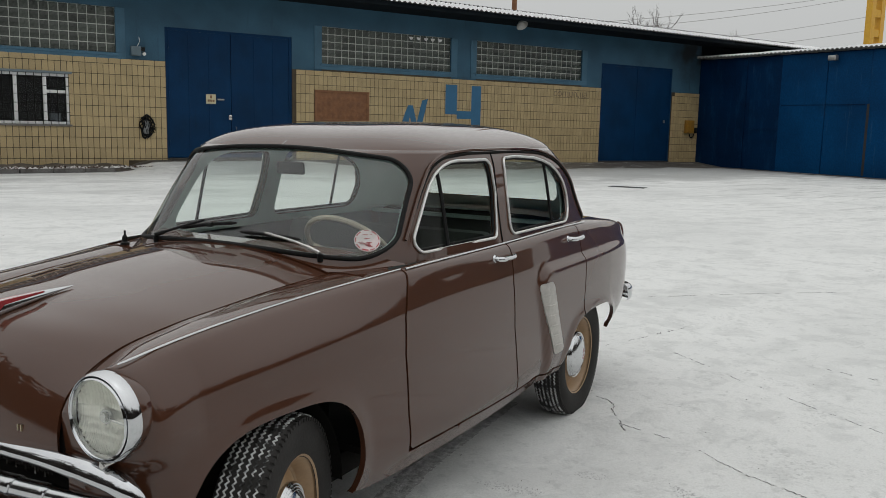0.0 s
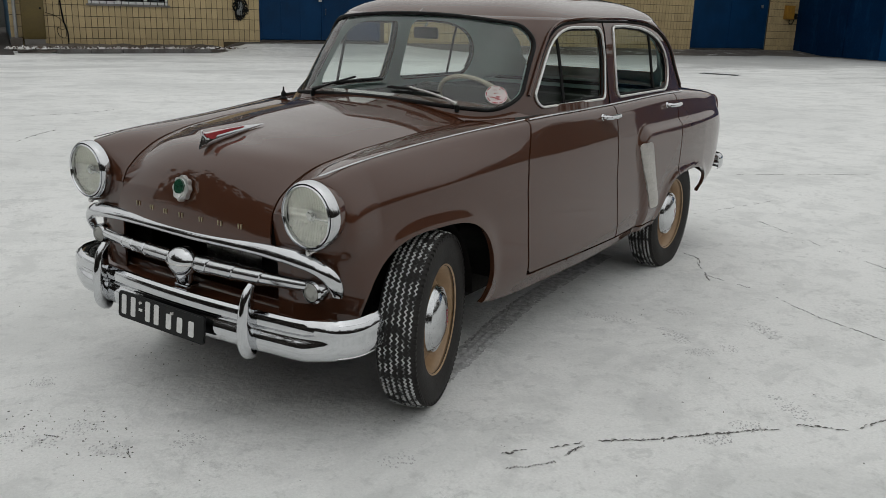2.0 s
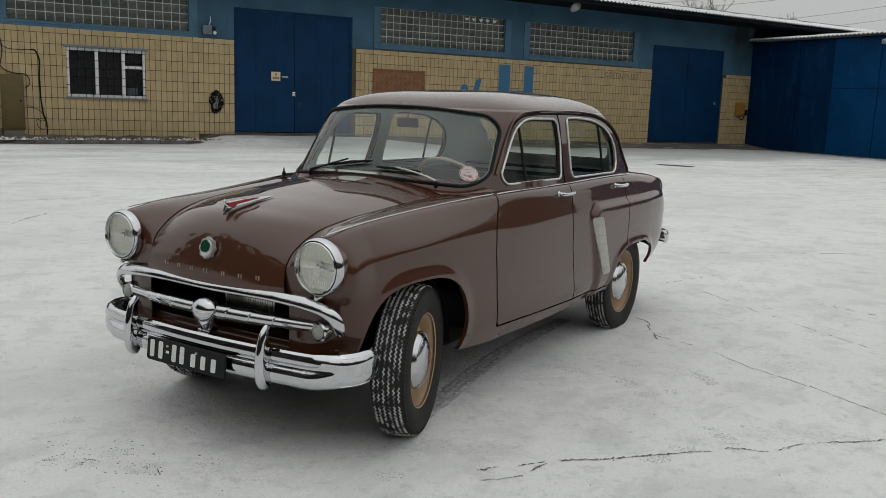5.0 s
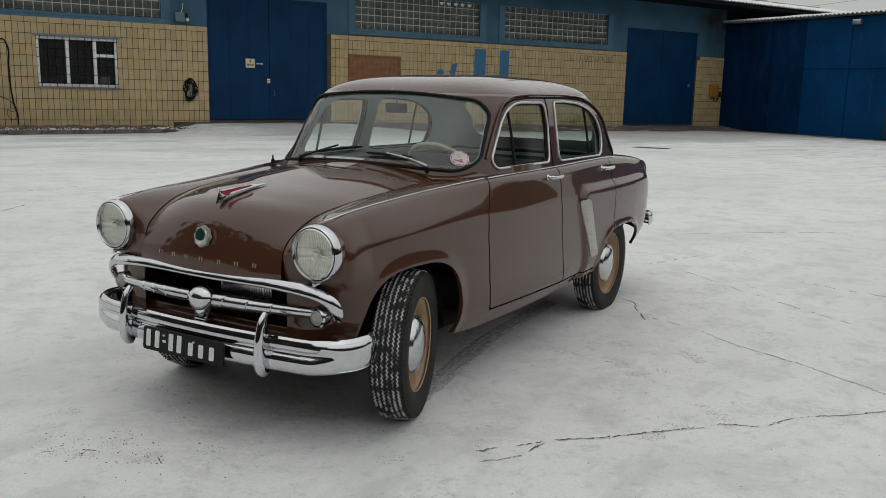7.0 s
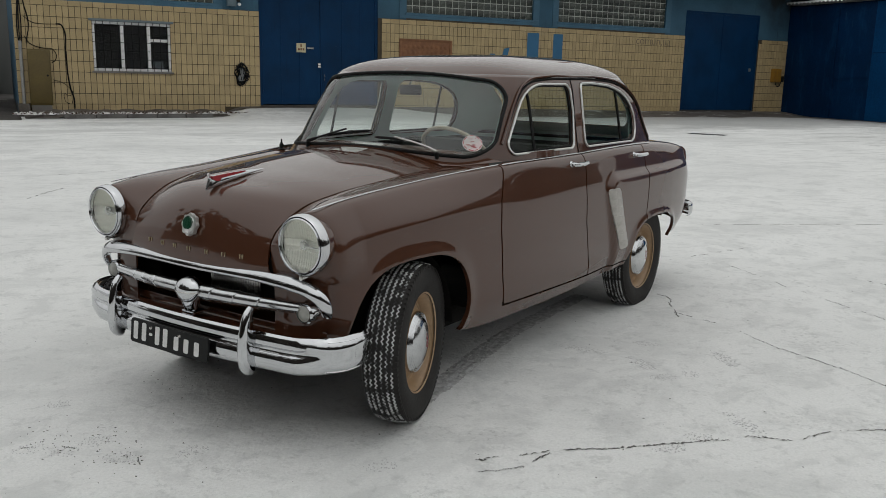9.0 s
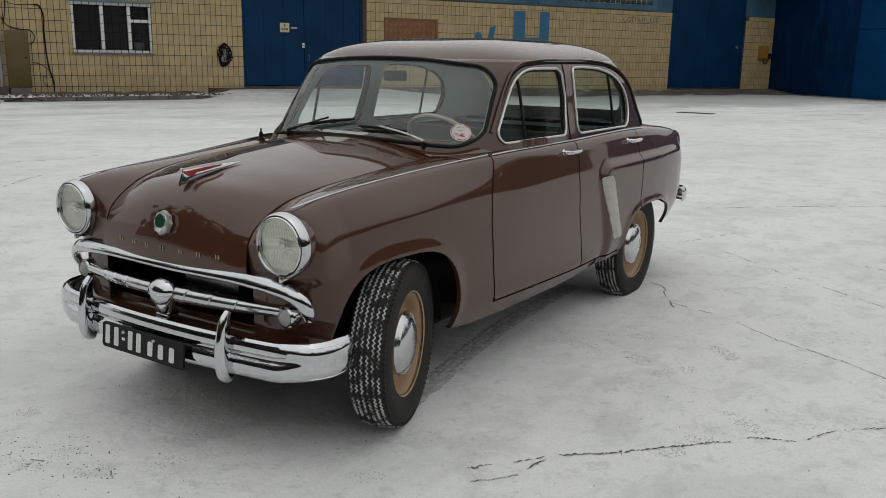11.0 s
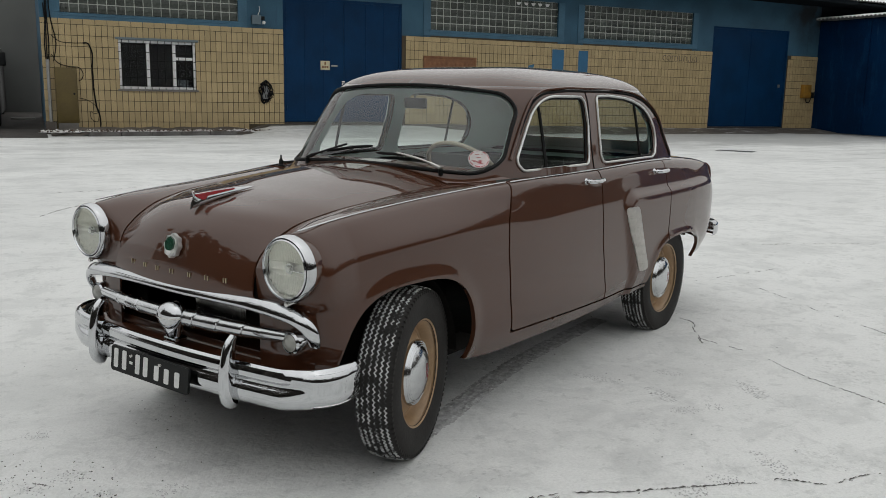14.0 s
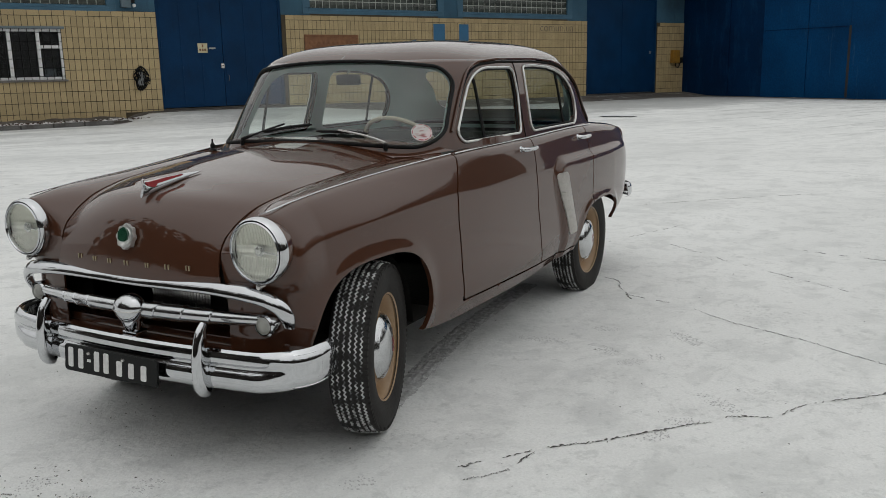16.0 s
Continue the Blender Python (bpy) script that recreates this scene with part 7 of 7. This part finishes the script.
bare_tree(FACE @ pose(78.2, 45, 0), 13.6, 3, "tall bare winter tree behind the garages")
bare_tree(FACE @ pose(81.0, 47, 0), 11.6, 8, "bare thin winter tree behind the garages")
bare_tree(FACE @ pose(88.5, 45, 0), 12.2, 14, "bare winter tree far behind the roofs")
pylon = thing("crane_post", "tall yellow latticed steel post behind the blue shed", "post", FACE @ pose(79.3, 20, 0))
for sx_ in (-1, 1):
    part("post_leg", Shape().box((sx_ * 0.8 - 0.32, -0.3, 0), (sx_ * 0.8 + 0.32, 0.3, 18)), YELLOW, pylon, smooth=False)
for i in range(10):
    part("post_plate", Shape().box((-0.48, -0.26, i * 1.85), (0.48, 0.26, i * 1.85 + 0.7)), YELLOW, pylon, smooth=False)
for a, b in (((60, 12.7), (130, 24.5)), ((60, 11.9), (120, 22.0)), ((60, 9.9), (120, 19.0)), ((60, 9.0), (120, 17.0))):
    wire = thing("power_line", "thin overhead power line against the grey sky", "cable", FACE)
    part("wire", Shape().tube([(a[0] + (b[0] - a[0]) * k, 45, a[1] + (b[1] - a[1]) * k - 0.6 * math.sin(math.pi * k)) for k in np.linspace(0, 1, 12)], 0.035, 5), GALV, wire)

# ---- what closes the yard behind the camera ----
FENCE = material("grey_yard_wall", (0.11, 0.105, 0.1), 0.9, 0, (0.07, 0.068, 0.065), 0.4, 10, 0.8, 0.1)
# added, unseen walls; south and east stand tall to darken the car's reflections
solo("wall_south", Shape().box((-60, -62.4, -0.2), (70, -62, 9.0)), FENCE, "unseen plain grey wall added to close the yard", "wall", FACE, "structure", False)
solo("wall_far_west", Shape().box((-60.4, -62, -0.2), (-60, 12, 5.0)), FENCE, "unseen plain grey wall added to close the yard", "wall", FACE, "structure", False)
solo("wall_far_east", Shape().box((70, -62, -0.2), (70.4, -22, 8.0)), FENCE, "unseen plain grey wall added to close the yard", "wall", FACE, "structure", False)
random.seed(21)
wood = Shape()
ico = bmesh.new()
bmesh.ops.create_icosphere(ico, subdivisions=1, radius=1)
iv, if_ = [tuple(p.co) for p in ico.verts], [tuple(q.index for q in f.verts) for f in ico.faces]
ico.free()
def wood_tree(u, v, h):
    """A bare crown as many small clumps, thinning to a ragged top."""
    for _ in range(46):
        k = random.random()
        spread = h * 0.22 * math.sin(math.pi * (0.12 + 0.83 * k)) + 0.4
        r = h * random.uniform(0.018, 0.06) * (1.25 - 0.75 * k)
        cu, cv, cz = u + random.gauss(0, 0.6) * spread, v + random.gauss(0, 0.6) * spread, h * (0.10 + 0.90 * k) + random.gauss(0, 0.3)
        wood.add([(cu + r * x * random.uniform(0.6, 1.3), cv + r * y * random.uniform(0.6, 1.3), cz + 1.8 * r * z * random.uniform(0.6, 1.3)) for x, y, z in iv], if_)


for i in range(190):
    wood_tree(random.uniform(-40, 58), random.uniform(-60, -47), random.uniform(8.5, 14.5))
for i in range(620):
    u, v, r = random.uniform(-42, 60), random.uniform(-61, -56), random.uniform(0.8, 1.8)
    wood.add([(u + r * x, v + r * y, 0.6 + r * z * 1.4 + 6.0 * (i % 7) / 7) for x, y, z in iv], if_)
for i in range(64):
    wood_tree(random.uniform(-40, -24), random.uniform(-52, -9), random.uniform(12, 21))
for i in range(260):
    u, v, r = random.uniform(60, 69), random.uniform(-60, -24), random.uniform(0.8, 1.8)
    wood.add([(u + r * x, v + r * y, 0.6 + r * z * 1.4 + 5.0 * (i % 7) / 7) for x, y, z in iv], if_)
for i in range(30):
    wood_tree(random.uniform(54, 68), random.uniform(-58, -26), random.uniform(8, 16))
WOODS = material("winter_wood", (0.05, 0.042, 0.036), 0.95, 0, (0.03, 0.026, 0.022), 0.6, 5, 0.7, 0.0, tone=0.2)
tagged(solo("far_wood", wood, WOODS, "dark leafless wood along the edge of the yard", "wood", FACE, smooth=False, fix=False), kind="stuff")

# ---- marks on the ice ----
random.seed(4)
GRIT = material("dark_frozen_grit", (0.07, 0.065, 0.06), 0.8, 0, (0.2, 0.195, 0.19), 20, 90, 0.7, 0.3)
def crack(points, width, fill):
    """A broken line of grit showing through the ice."""
    s = Shape()
    line = [(x + 0.018 * noise.noise((x * 7, y * 7, 3)) + 0.006 * noise.noise((x * 40, y * 40, 5)), y + 0.018 * noise.noise((x * 7, y * 7, 8)) + 0.006 * noise.noise((x * 40, y * 40, 9))) for x, y in spline([(x, y) for x, y in points], 230)]
    for (x0, y0), (x1, y1) in zip(line, line[1:]):
        n = noise.noise((x0 * 9, y0 * 9, 1.0)) + fill
        if n < 0 or random.random() < 0.12:
            continue
        dx, dy = x1 - x0, y1 - y0
        ln = math.hypot(dx, dy) + 1e-9
        w = width * min(1, 0.25 + n) * random.uniform(0.15, 1.1)
        jx, jy = random.gauss(0, width * 0.45), random.gauss(0, width * 0.45)
        cx, cy, ex, ey_, px, py = (x0 + x1) / 2 + jx, (y0 + y1) / 2 + jy, dx * random.uniform(0.4, 1.3), dy * random.uniform(0.4, 1.3), -dy / ln * w, dx / ln * w
        s.add([(cx - ex, cy - ey_, 0.001), (cx + px * 0.8 - ex * 0.3, cy + py * 0.8, 0.003), (cx + ex, cy + ey_, 0.001), (cx - px * random.uniform(0.5, 1.1), cy - py, 0.003), (cx, cy, 0.0055)], [(0, 1, 4), (1, 2, 4), (2, 3, 4), (3, 0, 4)])
    return s


cracks = Shape()
for pts, w, fill in (([(1.10, -0.18), (1.2, -0.06), (1.29, 0.06), (1.43, 0.19), (1.56, 0.31), (1.65, 0.42), (1.75, 0.51), (1.9, 0.68), (1.99, 0.71), (2.12, 0.9), (2.27, 1.04), (2.48, 1.25), (2.9, 1.6)], 0.0075, 0.28),
                     ([(1.30, 0.07), (1.29, -0.03), (1.27, -0.12), (1.22, -0.20), (1.17, -0.26)], 0.0055, 0.15),
                     ([(1.01, 2.28), (1.146, 2.226), (1.28, 2.20), (1.44, 2.12), (1.64, 1.965), (1.84, 1.873), (2.03, 1.79), (2.225, 1.66), (2.42, 1.54), (2.9, 1.2)], 0.006, 0.2),
                     ([(0.75, 2.645), (0.846, 2.597), (0.93, 2.43), (1.0, 2.29), (1.05, 2.2)], 0.0055, 0.15),
                     ([(0.84, 3.9), (1.1, 3.7), (1.386, 3.45), (1.6, 3.3), (1.825, 3.13), (2.3, 2.8)], 0.005, -0.05),
                     ([(0.41, 3.73), (0.6, 4.2), (0.785, 4.68)], 0.005, -0.1),
                     ([(0.1, 5.65), (0.219, 5.74), (0.6, 6.1), (0.975, 6.44), (1.3, 6.72), (1.66, 7.01)], 0.012, 0.05),
                     ([(0.02, -0.88), (-0.08, -0.97), (-0.2, -1.03), (-0.3, -1.12)], 0.004, -0.3), ([(0.05, -0.9), (0.2, -0.95), (0.3, -1.06)], 0.004, -0.28),
                     ([(-6.04, 2.14), (-6.38, 2.56), (-6.63, 2.97)], 0.014, -0.05), ([(-7.99, 3.43), (-7.8, 3.99), (-7.89, 4.82)], 0.014, -0.05),
                     ([(1.3, 4.2), (2.2, 3.9), (3.4, 3.8), (4.6, 3.5)], 0.01, -0.15)):
    line = crack(pts, w, fill)
    cracks.add(line.v, line.f)
tagged(solo("ice_cracks", cracks, GRIT, "broken lines of dark grit in the ice", "crack", smooth=False, fix=False), kind="stuff")
# single crumbs of grit on the ice
crumbs = Shape()
for i in range(330):
    if i < 130:
        cx, cy = ((-0.12, -0.88), (-0.3, -1.0), (0.05, -0.95), (-0.38, -0.33))[i % 4]
        x, y = random.gauss(cx, 0.10), random.gauss(cy, 0.07)
    else:
        x, y = random.uniform(-1.6, 3.2), random.uniform(-1.4, 4.5)
    r = random.uniform(0.0012, 0.0042)
    a = random.uniform(0, 6.28)
    spot = [(x + r * k * math.cos(a + t), y + r * k * math.sin(a + t), 0.0005) for t, k in ((0, 1.6), (1.5, 0.8), (2.9, 1.3), (4.4, 0.7))]
    crumbs.add(spot + [(x, y, 0.0005 + r)], [(0, 1, 4), (1, 2, 4), (2, 3, 4), (3, 0, 4)])
tagged(solo("grit_crumbs", crumbs, GRIT, "scattered crumbs of dark grit on the ice", "grit", smooth=False, fix=False), kind="stuff")
# footprints: small nubs of a shoe sole pressed in the ice
random.seed(9)
PRINT = material("pressed_grey_snow", (0.46, 0.46, 0.455), 0.7, 0, (0.64, 0.64, 0.64), 20, 90, 0.7, 0.2)
prints = Shape()
PRINTS = ((0.85, 1.27, -81, 0.3), (1.1, 1.58, -71, 0.16), (1.19, 1.24, -124, 0.22), (1.35, 1.12, -46, 0.16), (1.44, 1.24, -73, 0.1), (1.52, 1.57, -140, 0.24), (1.82, 0.78, -128, 0.26), (1.72, 0.54, -72, 0.14), (1.66, 0.37, -38, 0.16), (-0.14, -0.92, -41, 0.14), (-0.27, -1.1, -30, 0.12), (-0.14, -1.04, -56, 0.1), (0.06, -0.94, -62, 0.16), (0.86, -0.42, -34, 0.13), (-0.58, -0.79, -44, 0.12), (0.22, -0.75, -2, 0.15))
for x, y, a, long in PRINTS:
    s = Shape()
    rows = max(8, int(long / 0.0125))
    for i in range(rows):
        for j in range(8):
            if random.random() < 0.3:
                continue
            px, py = (j - 3.5) * 0.0125 + random.gauss(0, 0.004), (i - rows / 2) * 0.0125 + random.gauss(0, 0.004)
            if abs(px) > 0.047 * (1 - (abs(i - rows / 2) / (rows * 0.62)) ** 2):
                continue
            r = random.uniform(0.0014, 0.0046)
            s.add([(px - r * 1.7, py, 0.0006), (px, py - r, 0.0006), (px + r * 1.7, py, 0.0006), (px, py + r, 0.0006), (px, py, 0.0035)], [(0, 1, 4), (1, 2, 4), (2, 3, 4), (3, 0, 4)])
    s.move(pose(x, y, 0, 0, 0, a))
    prints.add(s.v, s.f)
tagged(solo("shoe_prints", prints, PRINT, "faint ribbed shoe prints in trodden snow", "footprints", smooth=False, fix=False), kind="stuff")
# wheel track behind the front wheel: packed ridges
RUT = material("packed_rut_snow", (0.36, 0.36, 0.355), 0.75, 0, (0.62, 0.62, 0.62), 26, 90, 0.9, 0.5)
rut_line = spline([(0.605, 0.10), (0.55, 0.45), (0.475, 0.85), (0.42, 1.2), (0.385, 1.7), (0.365, 2.3)], 220)


def rut(i, k):
    (x, y), edge_fall = rut_line[i], 1 - abs(k) ** 6
    ridge = 0.5 + 0.5 * math.cos(k * 13 + 0.6 * math.sin(y * 180))
    return (x + 0.068 * k + 0.006 * noise.noise((y * 12, k, 3)), y, -0.004 + edge_fall * (0.0055 + 0.006 * ridge * (0.4 + noise.noise((x * 40, y * 40, k * 3))) + 0.004 * noise.noise((k * 9, y * 70, 5))))


solo("tyre_track", Shape().grid(rut, range(220), np.linspace(-1, 1, 21)), RUT, "ribbed tyre track pressed in thin snow", "track")
